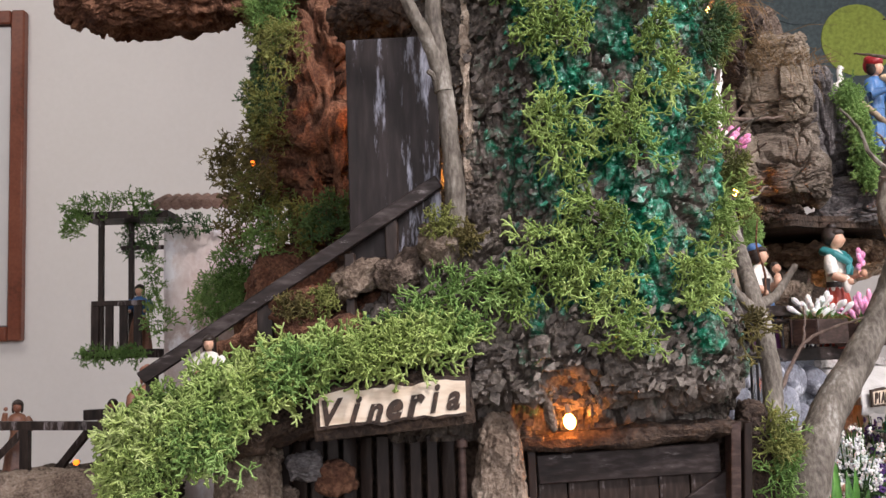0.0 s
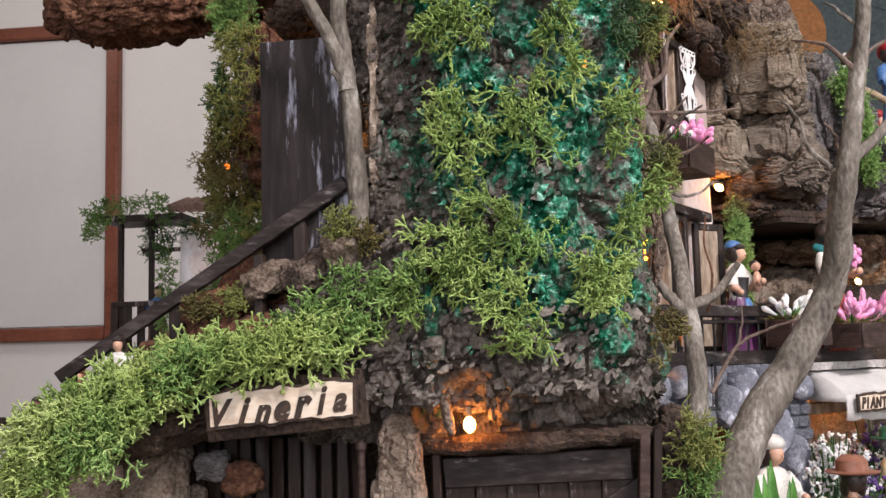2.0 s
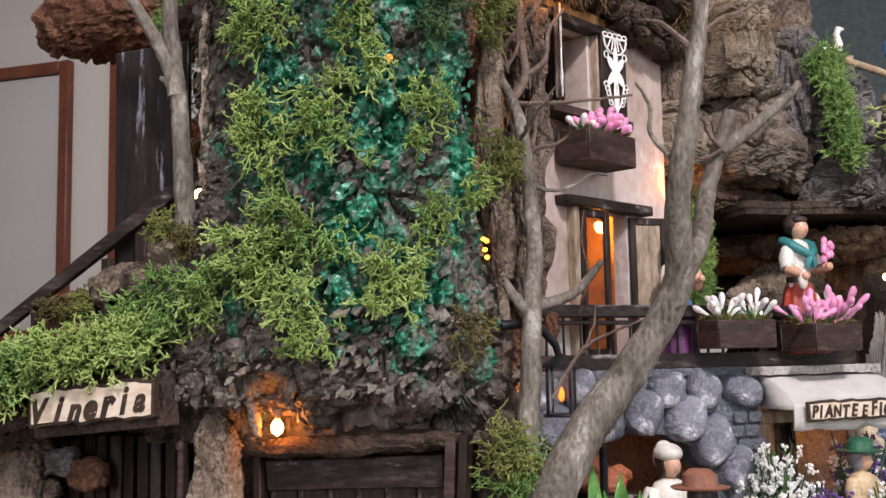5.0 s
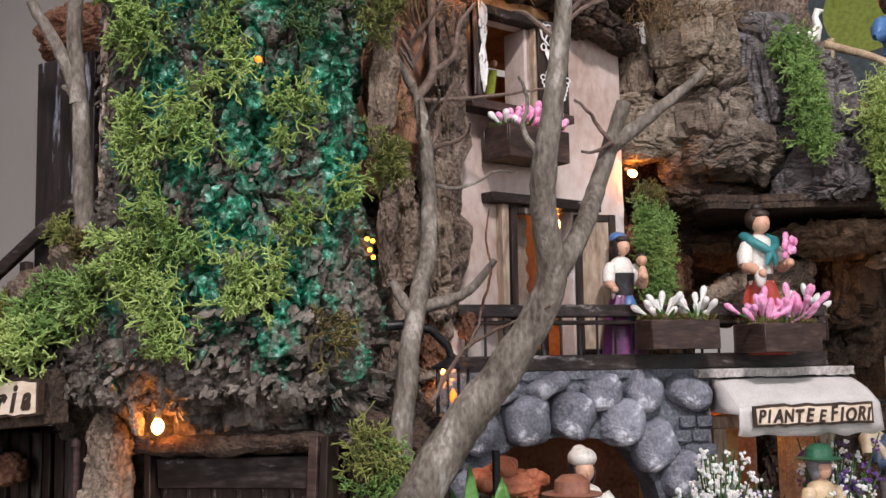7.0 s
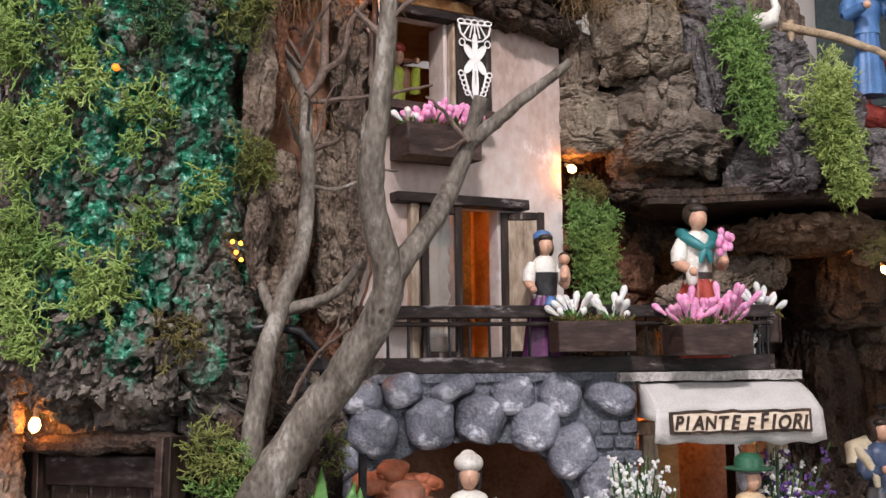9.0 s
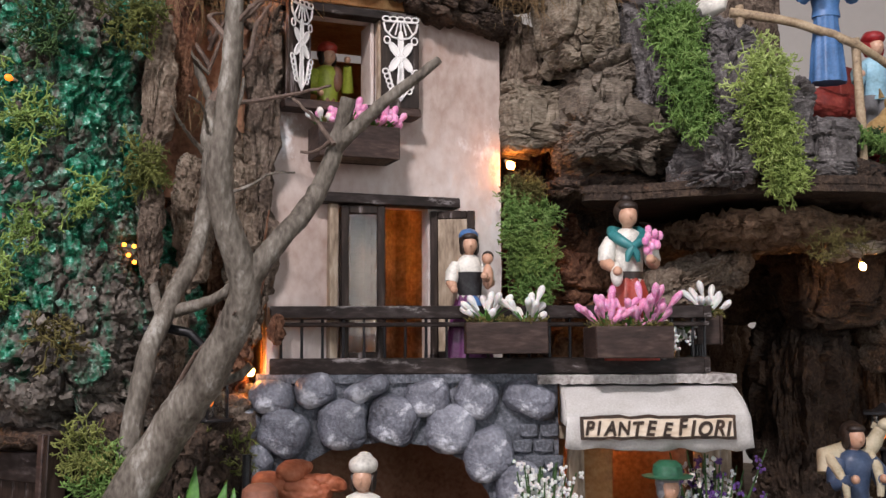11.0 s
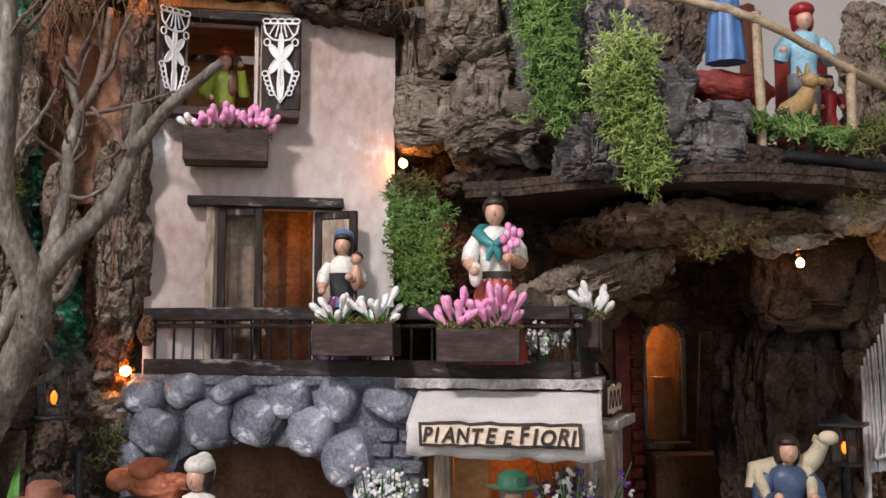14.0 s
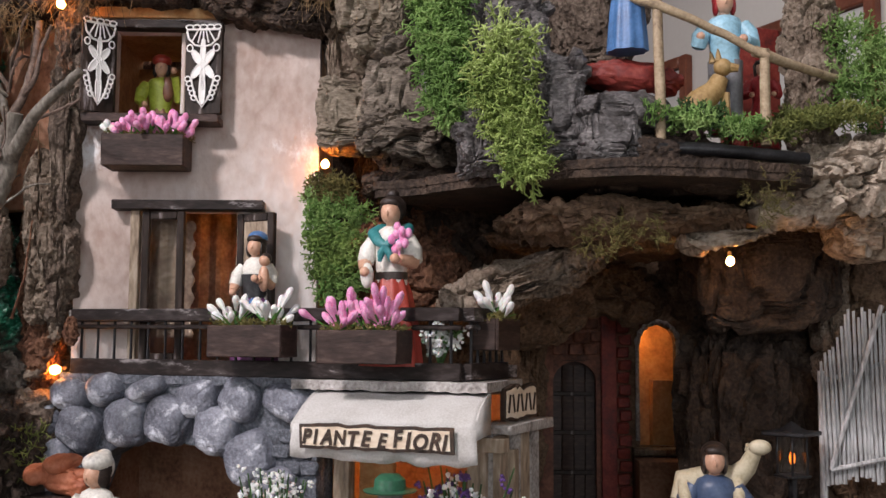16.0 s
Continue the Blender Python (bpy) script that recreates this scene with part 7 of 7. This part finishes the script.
branch(s, [(0.455, 1.012, 1.222), (0.47, 1.035, 1.221), (0.484, 1.062, 1.22), (0.495, 1.09, 1.218), (0.502, 1.115, 1.217)], 0.0042, 0.0036, 9, 21)
solid("black_cable", s, IRON, "thick glossy black cord lying along the terrace edge", "cord")
rail = thing("stick_railing", (0.475, 1.07, 1.23), "rustic railing of peeled sticks on the terrace", "railing")
for pts, r in (([(0.463, 1.036, 1.225), (0.4625, 1.0365, 1.27), (0.461, 1.036, 1.315)], 0.0034), ([(0.489, 1.095, 1.225), (0.4885, 1.0955, 1.25), (0.489, 1.095, 1.284)], 0.0034), ([(0.40, 0.985, 1.25), (0.40, 0.985, 1.29), (0.40, 0.985, 1.34)], 0.0032)):
    s = Shape()
    branch(s, pts, r, r * 0.9, 9, 7)
    part("post", s, STICK, rail)
for pts in ([(0.395, 0.98, 1.335), (0.43, 1.005, 1.326), (0.462, 1.034, 1.31), (0.476, 1.066, 1.296), (0.491, 1.096, 1.279)], [(0.486, 1.09, 1.283), (0.485, 1.13, 1.278), (0.475, 1.2, 1.276)]):
    s = Shape()
    branch(s, pts, 0.0035, 0.0024, 9, 8)
    part("handrail", s, STICK, rail)
chunk("bark_strip", (0.455, 1.17, 1.29), (0.02, 0.02, 0.06), BARK_PALE, "upright bark piece at the terrace end", "bark", 131, 80, 0.004, relief=cork, flake=0.9)
s = Shape()
s.box((0.40, 1.17, 1.28), (0.02, 0.035, 0.1), pose(0, 0, 0, 0, 0, -10))
solid("red_hut_wall", s, BRICK, "dark red hut wall at the back of the terrace", "wall")
chunk("saddle_pack", (0.438, 1.032, 1.271), (0.033, 0.012, 0.0095), BRICK, "dark red saddle pack beneath the seated woman", "pack", 132, 60, 0.004, pose(0, 0, 0, 0, 6, 60), sub=5, chips=0.3, flake=0.1)
chunk("cork_rock", (0.438, 1.03, 1.245), (0.03, 0.025, 0.016), ROCK_GREY, "grey cork block on the terrace", "rock", 133, 60, 0.004, sub=4)

# ---- the cave under the terrace ----
hrock(0.37, 0.05, 1.186, 0.085, 0.07, 0.014, BARK_CAVE, 140, "dark cork roof of the cave", 0, 60, 0.005)
hrock(0.308, 0.022, 1.148, 0.062, 0.03, 0.017, BARK_PALE, 141, "pale split bark arch piece at the cave mouth", -20, 60, 0.0045, grain=(1.1, 1, 0.8), power=0.55)
hrock(0.23, -0.04, 1.165, 0.05, 0.03, 0.05, CORK_RED, 142, "reddish cork behind the balcony")
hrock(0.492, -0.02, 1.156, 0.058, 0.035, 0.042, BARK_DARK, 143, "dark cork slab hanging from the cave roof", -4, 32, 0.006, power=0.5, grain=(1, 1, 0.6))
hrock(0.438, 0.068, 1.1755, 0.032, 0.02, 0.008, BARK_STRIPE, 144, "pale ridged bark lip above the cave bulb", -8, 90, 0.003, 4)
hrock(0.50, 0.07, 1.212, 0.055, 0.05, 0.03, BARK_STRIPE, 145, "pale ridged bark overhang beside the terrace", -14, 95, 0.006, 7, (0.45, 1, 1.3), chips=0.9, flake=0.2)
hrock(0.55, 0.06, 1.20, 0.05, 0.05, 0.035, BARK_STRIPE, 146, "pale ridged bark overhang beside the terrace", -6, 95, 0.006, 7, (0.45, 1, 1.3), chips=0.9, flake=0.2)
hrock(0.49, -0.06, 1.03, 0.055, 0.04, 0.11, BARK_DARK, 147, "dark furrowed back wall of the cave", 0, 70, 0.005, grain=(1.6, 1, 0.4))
hrock(0.541, -0.024, 1.135, 0.016, 0.025, 0.06, BARK_PALE, 148, "bark pillar at the cave side")
hrock(0.585, -0.075, 1.06, 0.05, 0.05, 0.13, BARK_CAVE, 149, "dark bark wall at the cave side")
hrock(0.40, -0.16, 1.15, 0.05, 0.03, 0.03, BARK_CAVE, 150, "dark cork hanging deep in the cave")
hrock(0.36, -0.09, 1.19, 0.09, 0.09, 0.02, BARK_CAVE, 151, "dark cork ceiling deep in the cave")

hrock(0.255, -0.004, 1.214, 0.06, 0.06, 0.012, BARK_DARK, 152, "dark cork shelf beneath the rocks", 0, 70, 0.004)
hrock(0.275, -0.085, 1.05, 0.05, 0.03, 0.14, BARK_CAVE, 153, "dark cork wall between house and cave")
hrock(0.46, -0.06, 1.205, 0.12, 0.1, 0.03, BARK_CAVE, 154, "dark cork ceiling of the cave")
hrock(0.3, -0.21, 1.1, 0.06, 0.03, 0.16, BARK_CAVE, 155, "dark cork wall deep in the cave")
hrock(0.56, -0.12, 1.08, 0.06, 0.04, 0.15, BARK_CAVE, 156, "dark cork wall deep in the cave")
hrock(0.33, -0.03, 1.27, 0.08, 0.03, 0.06, BARK, 157, "cork bank behind the terrace")

hrock(0.51, -0.16, 1.18, 0.07, 0.04, 0.06, BARK_CAVE, 158, "dark cork wall deep in the cave")
chunk("bark_strip", (0.347, 1.07, 1.375), (0.045, 0.024, 0.085), BARK, "upright bark trunk behind the terrace railing", "bark", 159, 60, 0.006, pose(0, 0, 0, 0, 0, 50), grain=(1, 1, 0.5), relief=cork, flake=0.9)

hrock(0.62, -0.11, 1.05, 0.07, 0.04, 0.15, BARK_CAVE, 168, "dark cork wall at the cave's end")

hrock(0.305, -0.13, 1.2, 0.1, 0.03, 0.1, BARK_CAVE, 169, "dark cork wall behind the boulders")

chunk("cork_rock", (0.36, 1.115, 1.243), (0.035, 0.028, 0.02), BARK_DARK, "dark cork bank under the back of the terrace", "rock", 172, 50, 0.006, group="cork rocks")

chunk("cork_rock", (0.44, 1.43, 1.1), (0.12, 0.05, 0.19), BARK_DARK, "dark cork wall closing the hill behind the cave", "rock", 191, 40, 0.008, group="cork rocks", sub=5)

# red brick doorway inside the cave
rd = thing("brick_doorway", (0.138, 1.197, GZ), "dark red brick wall with an arched brown door in the cave", "doorway")
TR = facing((0.87, -0.49, 0))
RO = V((0.138, 1.197, 0))
SD = 1.18
at_door = lambda x, y, z: RO + TR.to_3x3() @ V((x * SD, y, z))
part("wall", wall_with_holes("w", -0.036, 0.047, GZ, 1.148, 0.012, [(-0.02, 0.02, GZ, 1.09)], RO, TR, RED_WALL, "", 0.008), RED_WALL, rd, "smoky red-brown plaster wall")
for a in (-1, 1):
    s, k = Shape(), 10
    pts = []
    for y in (0.0005, 0.011):
        pts.append(at_door(a * 0.0172, y, 1.0905))
        for i in range(k + 1):
            t = math.pi / 2 * i / k
            pts.append(at_door(a * 0.0172 * math.cos(t), y, 1.068 + 0.0205 * math.sin(t)))
    n = k + 2
    s.add(pts, [tuple(range(n)), tuple(reversed(range(n, 2 * n)))] + [(i, n + i, n + (i + 1) % n, (i + 1) % n) for i in range(n)])
    part("arch_spandrel", s, RED_WALL, rd)
leaf = Shape()
leaf.box(at_door(0, 0.02, 1.01), (0.05, 0.004, 0.17), TR)
panel = part("door_panel", leaf, WOOD_BOX, rd, "brown arched plank door")
for k in range(4):
    s = Shape()
    s.box(at_door(-0.0135 + 0.009 * k, 0.016, 1.008), (0.01, 0.004, 0.155), TR, jitter=0.0005, seed=k)
    part("plank", s, WOOD_BOX, panel)
for z in (0.985, 1.022, 1.058):
    s = Shape()
    s.box(at_door(0, 0.0125, z), (0.04, 0.003, 0.004), TR, jitter=0.0004)
    part("door_band", s, WOOD, panel)
s = Shape()
s.box(at_door(0.0265, -0.0035, 1.035), (0.0145, 0.007, 0.21), TR, jitter=0.0006)
part("red_pilaster", s, BRICK, rd, "dark red painted pilaster")
for i in range(18):
    s = Shape()
    s.box(at_door(0.0375 + (0.0018 if i % 2 else 0), -0.003, 0.935 + 0.0116 * i), (0.0112, 0.008, 0.0095), TR, bevel=0.001, jitter=0.0006, seed=i)
    part("brick", s, BRICK, rd)
for i in range(9):
    s = Shape()
    s.box(at_door(-0.012 + 0.0125 * (i % 3) + (0.005 if i // 3 % 2 else 0), -0.0025, 1.1 + 0.012 * (i // 3)), (0.0132, 0.004, 0.0098), TR, bevel=0.001, jitter=0.0007, seed=40 + i)
    part("brick", s, RED_WALL, rd)

# the deep niche with its lit arched window
nw = thing("lit_niche", (0.15, 1.28, GZ), "arched niche glowing orange deep in the cave", "niche")
TN = facing((0.87, -0.49, 0))
NO = V((0.158, 1.278, 0))
s = wall_with_holes("w", -0.09, 0.09, GZ, 1.27, 0.012, [(-0.017, 0.017, 1.009, 1.126)], NO, TN, BARK_CAVE, "", 0.02)
part("niche_wall", s, BARK_CAVE, nw)
for a, b in ((-1, 1), (1, 1)):
    s = Shape()
    k = 10
    pts, f = [], []
    for y in (-0.004, 0.012):
        pts.append(NO + TN.to_3x3() @ V((a * 0.0172, y, 1.128)))
        for i in range(k + 1):
            t = math.pi / 2 * i / k
            pts.append(NO + TN.to_3x3() @ V((a * 0.0172 * math.cos(t), y, 1.105 + 0.0185 * math.sin(t))))
    n = k + 2
    f = [tuple(range(n)), tuple(reversed(range(n, 2 * n)))] + [(i, n + i, n + (i + 1) % n, (i + 1) % n) for i in range(n)]
    s.add(pts, f)
    part("arch_spandrel", s, CORK_RED, nw)
s = Shape()
rim = [NO + TN.to_3x3() @ V((0.0195 * math.cos(t), -0.004 + 0.0015 * math.sin(9 * t), 1.1045 + 0.0215 * math.sin(t))) for t in [math.pi * i / 24 for i in range(25)]]
s.tube([rim[0] - UP * 0.09] + rim + [rim[-1] - UP * 0.09], [0.0022] + [0.0026 + 0.0009 * math.sin(i * 2.3) for i in range(25)] + [0.0022], 8)
part("arch_rim", s, LEDGE, nw, "chipped whitewashed arch rim")
s = Shape()
s.box(NO + TN.to_3x3() @ V((0.034, -0.02, 1.04)), (0.013, 0.006, 0.15), TN @ pose(0, 0, 0, 0, 3, 0), jitter=0.0015)
part("side_board", s, BARK_PALE, nw, "ragged pale bark board")
s = Shape()
s.box(NO + TN.to_3x3() @ V((0.02, 0.06, 1.06)), (0.14, 0.006, 0.22), TN)
part("inner_wall", s, PLASTER_WARM, nw, "ochre plaster")
s = Shape()
s.box(NO + TN.to_3x3() @ V((0.01, 0.04, 1.035)), (0.02, 0.02, 0.07), TN)
part("inner_pier", s, PLASTER_WARM, nw, "ochre plaster pier")
s = Shape()
s.box(NO + TN.to_3x3() @ V((0.0, -0.008, 1.005)), (0.05, 0.022, 0.006), TN)
part("sill", s, BARK_PALE, nw)
bulb(NO + TN.to_3x3() @ V((-0.026, 0.036, 1.118)), (0, 0, -1), BULB_CAVE, 0.003, "warm bulb inside the cave niche")
s = Shape()
s.box(NO + TN.to_3x3() @ V((0.02, -0.03, 0.965)), (0.09, 0.04, 0.07), TN)
solid("niche_parapet", s, PLASTER_TERRA, "low brown parapet below the niche", "parapet")

chunk("cork_rock", (0.07, 1.37, 1.07), (0.16, 0.06, 0.14), BARK_CAVE, "dark cork wall behind the niche", "rock", 190, 40, 0.008, pose(0, 0, 0, 0, 0, 60), group="cork rocks")

# reed gate
gate = thing("reed_gate", (0.43, 1.235, GZ), "leaning gate of silvery reeds", "gate")
GA, GD = V((0.4185, 1.2125, 0)), V((0.458, 0.889, 0))
rng = random.Random(8)
for i in range(36):
    s = Shape()
    k = 0.0029 * i + rng.uniform(-0.0009, 0.0009)
    top = 1.092 + min(0.034, 0.0055 * i) + 0.0004 * i + rng.uniform(-0.005, 0.003)
    b = GA + GD * (k + 0.003) + UP * (1.012 + rng.uniform(-0.004, 0.004))
    t = GA + GD * k + UP * top
    out = V((0.0014 * rng.uniform(-1, 1), 0.0008 * rng.uniform(-1, 1), 0))
    s.tube([b, b.lerp(t, 0.5) + out, t], [0.0014, 0.0015, 0.001], 7)
    part("reed", s, REED, gate)
for a, b in (((0.0035, 1.02), (0.1, 1.04)), ((0.0035, 1.02), (0.042, 1.134)), ((0.0, 1.08), (0.1, 1.11))):
    s = Shape()
    out = V((0.889, -0.458, 0)) * (0.0032 if b[1] != 1.11 else -0.0032)
    s.tube([GA + GD * a[0] + UP * a[1] + out, GA + GD * b[0] + UP * b[1] + out], 0.0017, 7)
    part("cross_reed", s, REED, gate)
for k, z in ((0.002, 1.088), (0.1, 1.14)):
    s = Shape()
    s.tube([GA + GD * k + UP * GZ - V((0.003, 0, 0)), GA + GD * k + UP * z - V((0.003, 0, 0))], 0.0026, 8)
    part("gate_post", s, REED, gate)

# ---- upper left: cork trunk, ledge and moss ----
chunk("cork_stump", (-0.095, 0.86, 1.29), (0.036, 0.05, 0.13), CORK_RED, "hollow reddish cork stump beside the upper door", "bark", 160, 38, 0.02, grain=(1, 1, 0.6), chips=0.9)
chunk("cork_stump", (-0.045, 0.71, 1.333), (0.03, 0.04, 0.014), BARK_DARK, "rough cork log above the upper door", "bark", 161, 60, 0.006)
chunk("cork_stump", (-0.01, 0.73, 1.24), (0.03, 0.05, 0.11), BARK_DARK, "dark cork behind the upper door leaf", "bark", 162, 60, 0.007)
chunk("cork_stump", (-0.15, 0.93, 1.33), (0.022, 0.04, 0.1), BARK, "mossy cork edge of the stump", "bark", 163, 60, 0.006)
chunk("cork_ledge", (-0.245, 0.875, 1.412), (0.085, 0.05, 0.03), CORK_RED, "thick reddish cork slab jutting out high up", "rock", 164, 55, 0.008, pose(0, 0, 0, 0, -3, 0))
chunk("cork_ledge", (-0.15, 0.90, 1.435), (0.07, 0.06, 0.03), CORK_RED, "thick reddish cork slab jutting out high up", "rock", 165, 55, 0.008)
chunk("cork_mound", (-0.12, 0.88, 1.14), (0.05, 0.06, 0.055), CORK_RED, "reddish cork below the moss bushes", "rock", 166, 55, 0.007)
bulb((-0.058, 0.775, 1.285), (-0.6, -0.3, 0.2), BULB, 0.0032, "dim bulb lighting the hollow cork stump")
bulb((-0.16, 0.86, 1.262), (0, -1, 0), BULB_DIM, 0.0025, "dim bulb among the moss")
LEFT = [(-0.13, 0.80, 1.375, 0.013, 0.03, "M"), (-0.126, 0.80, 1.345, 0.012, 0.024, "G"), (-0.14, 0.81, 1.31, 0.011, 0.03, "D"), (-0.135, 0.805, 1.295, 0.009, 0.026, "G"), (-0.142, 0.82, 1.265, 0.014, 0.026, "O"), (-0.195, 0.95, 1.28, 0.018, 0.02, "O"),
        (-0.18, 0.92, 1.25, 0.02, 0.025, "O"), (-0.15, 0.86, 1.23, 0.022, 0.022, "G"), (-0.17, 0.89, 1.215, 0.024, 0.02, "O"), (-0.14, 0.85, 1.2, 0.026, 0.018, "M"), (-0.11, 0.835, 1.205, 0.025, 0.02, "G"), (-0.125, 0.80, 1.40, 0.02, 0.02, "D"), (-0.085, 0.80, 1.2, 0.02, 0.018, "D"), (-0.145, 0.84, 1.385, 0.012, 0.025, "G")]
for i, (x, y, z, a, b, k) in enumerate(LEFT):
    moss("moss_tuft", oval((x, y, z), V((1, 0, 0)), UP, a, b, V((-0.2, -1, 0.15)), 130, 400 + i, 0.008), MATS[k], "green moss clothing the hollow cork stump", 430 + i, 0.0044, 0.0006, 3, 0.85)
for i, (x, y, z, r) in enumerate(((-0.215, 1.03, 1.165, 0.024), (-0.2, 1.02, 1.185, 0.022), (-0.225, 1.03, 1.15, 0.02))):
    moss("moss_tuft", oval((x, y, z), V((1, 0, 0)), UP, r, r, V((0, -1, 0.2)), 140, 450 + i, 0.012), MOSS_MID, "round green moss bush beside the stairs", 460 + i, 0.006, 0.0006, 3, 0.85)
chunk("cork_mound", (-0.19, 1.06, 1.13), (0.03, 0.03, 0.05), CORK_RED, "reddish cork behind the round moss bush", "rock", 167, 55, 0.006, sub=4)
for i, (x, y, z, r, k) in enumerate(((-0.07, 0.607, 1.128, 0.009, "G"), (0.0, 0.590, 1.17, 0.009, "G"), (0.012, 0.590, 1.162, 0.008, "O"), (-0.088, 0.602, 1.125, 0.007, "O"))):
    moss("moss_tuft", oval((x, y - 0.004, z), V((1, 0, 0)), UP, r, r * 0.7, V((0, -1, 0.4)), 70, 470 + i, 0.004), MATS[k], "dry olive moss among the stair rubble", 480 + i, 0.0026, 0.0005, 3, 0.9)

# dry straw and roots hanging over the rocks by the house
for i, (c, r, n) in enumerate((((0.30, 0.915, 1.345), 0.035, 160), ((0.27, 0.90, 1.36), 0.03, 140), ((0.205, 0.74, 1.35), 0.02, 110), ((0.172, 0.70, 1.335), 0.02, 60), ((0.172, 0.70, 1.25), 0.012, 30), ((0.15, 0.70, 1.325), 0.03, 120))):
    s, rng = Shape(), random.Random(600 + i)
    for _ in range(n):
        p = V(c) + V((rng.uniform(-r, r), rng.uniform(-r, r), rng.uniform(-0.004, 0.006)))
        q = p + V((rng.gauss(0.006, 0.008), rng.gauss(-0.006, 0.008), rng.uniform(-0.004, 0.01)))
        e = q + V((rng.gauss(0.004, 0.008), rng.gauss(-0.004, 0.008), rng.uniform(-0.03, -0.004)))
        s.tube([p, q, e], [0.00032, 0.00028, 0.00015], 4)
    solid("straw_tuft", s, STRAW, "tangle of brown straw and roots on the cork", "straw")

# ---- far left: the little pergola house ----
ph = thing("pergola_house", (-0.27, 1.18, GZ), "small pinkish house with a dark pergola balcony and tiled eave", "house")
s = Shape()
s.box((-0.255, 1.20, 1.09), (0.13, 0.06, 0.32))
part("house_wall", s, PLASTER, ph, "pinkish plaster wall")
for i in range(8):
    s = Shape()
    s.tube([(-0.325 + 0.0115 * i, 1.155, 1.272), (-0.325 + 0.0115 * i, 1.21, 1.288)], 0.006, 10)
    part("roof_tile", s, TILE, ph)
for x, z0, z1, y in ((-0.388, 1.11, 1.257, 1.16), (-0.363, 1.11, 1.257, 1.19)):
    s = Shape()
    s.box((x, y, (z0 + z1) / 2), (0.006, 0.006, z1 - z0))
    part("post", s, WOOD, ph)
s = Shape()
s.box((-0.36, 1.18, 1.262), (0.1, 0.06, 0.008))
part("pergola_roof", s, WOOD, ph)
s = Shape()
s.box((-0.365, 1.18, 1.105), (0.085, 0.06, 0.01))
part("balcony_floor", s, WOOD, ph)
s = Shape()
s.box((-0.367, 1.155, 1.162), (0.06, 0.006, 0.006))
part("handrail", s, WOOD, ph)
for i in range(4):
    s = Shape()
    s.box((-0.393 + 0.016 * i, 1.155, 1.135), (0.009, 0.004, 0.052))
    part("picket", s, WOOD, ph)
s = Shape()
s.box((-0.35, 1.19, 1.228), (0.05, 0.005, 0.005))
part("crossbar", s, WOOD, ph)
for i, (x, y, z, a, b, k) in enumerate(((-0.40, 1.155, 1.268, 0.03, 0.014, "M"), (-0.35, 1.155, 1.275, 0.035, 0.01, "M"), (-0.415, 1.155, 1.25, 0.012, 0.016, "M"), (-0.328, 1.15, 1.235, 0.012, 0.03, "D"), (-0.325, 1.15, 1.19, 0.012, 0.035, "M"), (-0.318, 1.15, 1.14, 0.018, 0.025, "M"),
                                       (-0.385, 1.15, 1.103, 0.025, 0.008, "M"), (-0.35, 1.15, 1.103, 0.02, 0.008, "M"), (-0.28, 1.155, 1.245, 0.04, 0.012, "D"), (-0.365, 1.2, 1.235, 0.012, 0.03, "D"))):
    moss("moss_tuft", oval((x, y, z), V((1, 0, 0)), UP, a, b, V((0, -1, 0.3)), 170, 500 + i, 0.006), MATS[k], "green moss trailing over the pergola balcony", 520 + i, 0.0036, 0.0006, 2, 0.85)
figure("balcony_figure", (-0.352, 1.185, 1.11), 0.075, (-0.3, 0.2), [P_BROWN, P_BLUE, SKIN, HAIR, P_BROWN], "small clay figure on the pergola balcony")

fence = thing("yard_fence", (-0.39, 1.05, 0.95), "dark beam fence with crossed braces at the yard", "fence")
for a, b, w in (((-0.50, 1.05, 1.037), (-0.315, 1.05, 1.032), 0.01), ((-0.427, 1.05, 0.95), (-0.427, 1.05, 1.032), 0.01), ((-0.344, 1.05, 0.95), (-0.344, 1.05, 1.03), 0.01), ((-0.41, 1.052, 0.972), (-0.362, 1.052, 1.03), 0.008), ((-0.367, 1.05, 1.044), (-0.325, 1.05, 1.045), 0.012), ((-0.46, 1.052, 1.0), (-0.43, 1.052, 1.03), 0.008)):
    s = Shape()
    s.tube([a, b], w * 0.62, 4)
    part("beam", s, WOOD, fence, smooth=False)
chunk("yard_rock", (-0.35, 0.93, 0.97), (0.09, 0.05, 0.033), BARK_PALE, "low pale cork rock before the yard fence", "rock", 170, 45, 0.006)
chunk("yard_ground", (-0.40, 1.08, 0.96), (0.12, 0.1, 0.03), BARK, "cork ground of the yard", "rock", 171, 45, 0.006)
bulb((-0.365, 1.02, 1.0), (0, -1, 0), BULB_DIM, 0.003, "dim amber bulb in the yard")
chunk("cork_core", (-0.02, 0.98, 1.12), (0.13, 0.16, 0.24), BARK_DARK, "dark cork core of the village hill", "rock", 180, 30, 0.012)
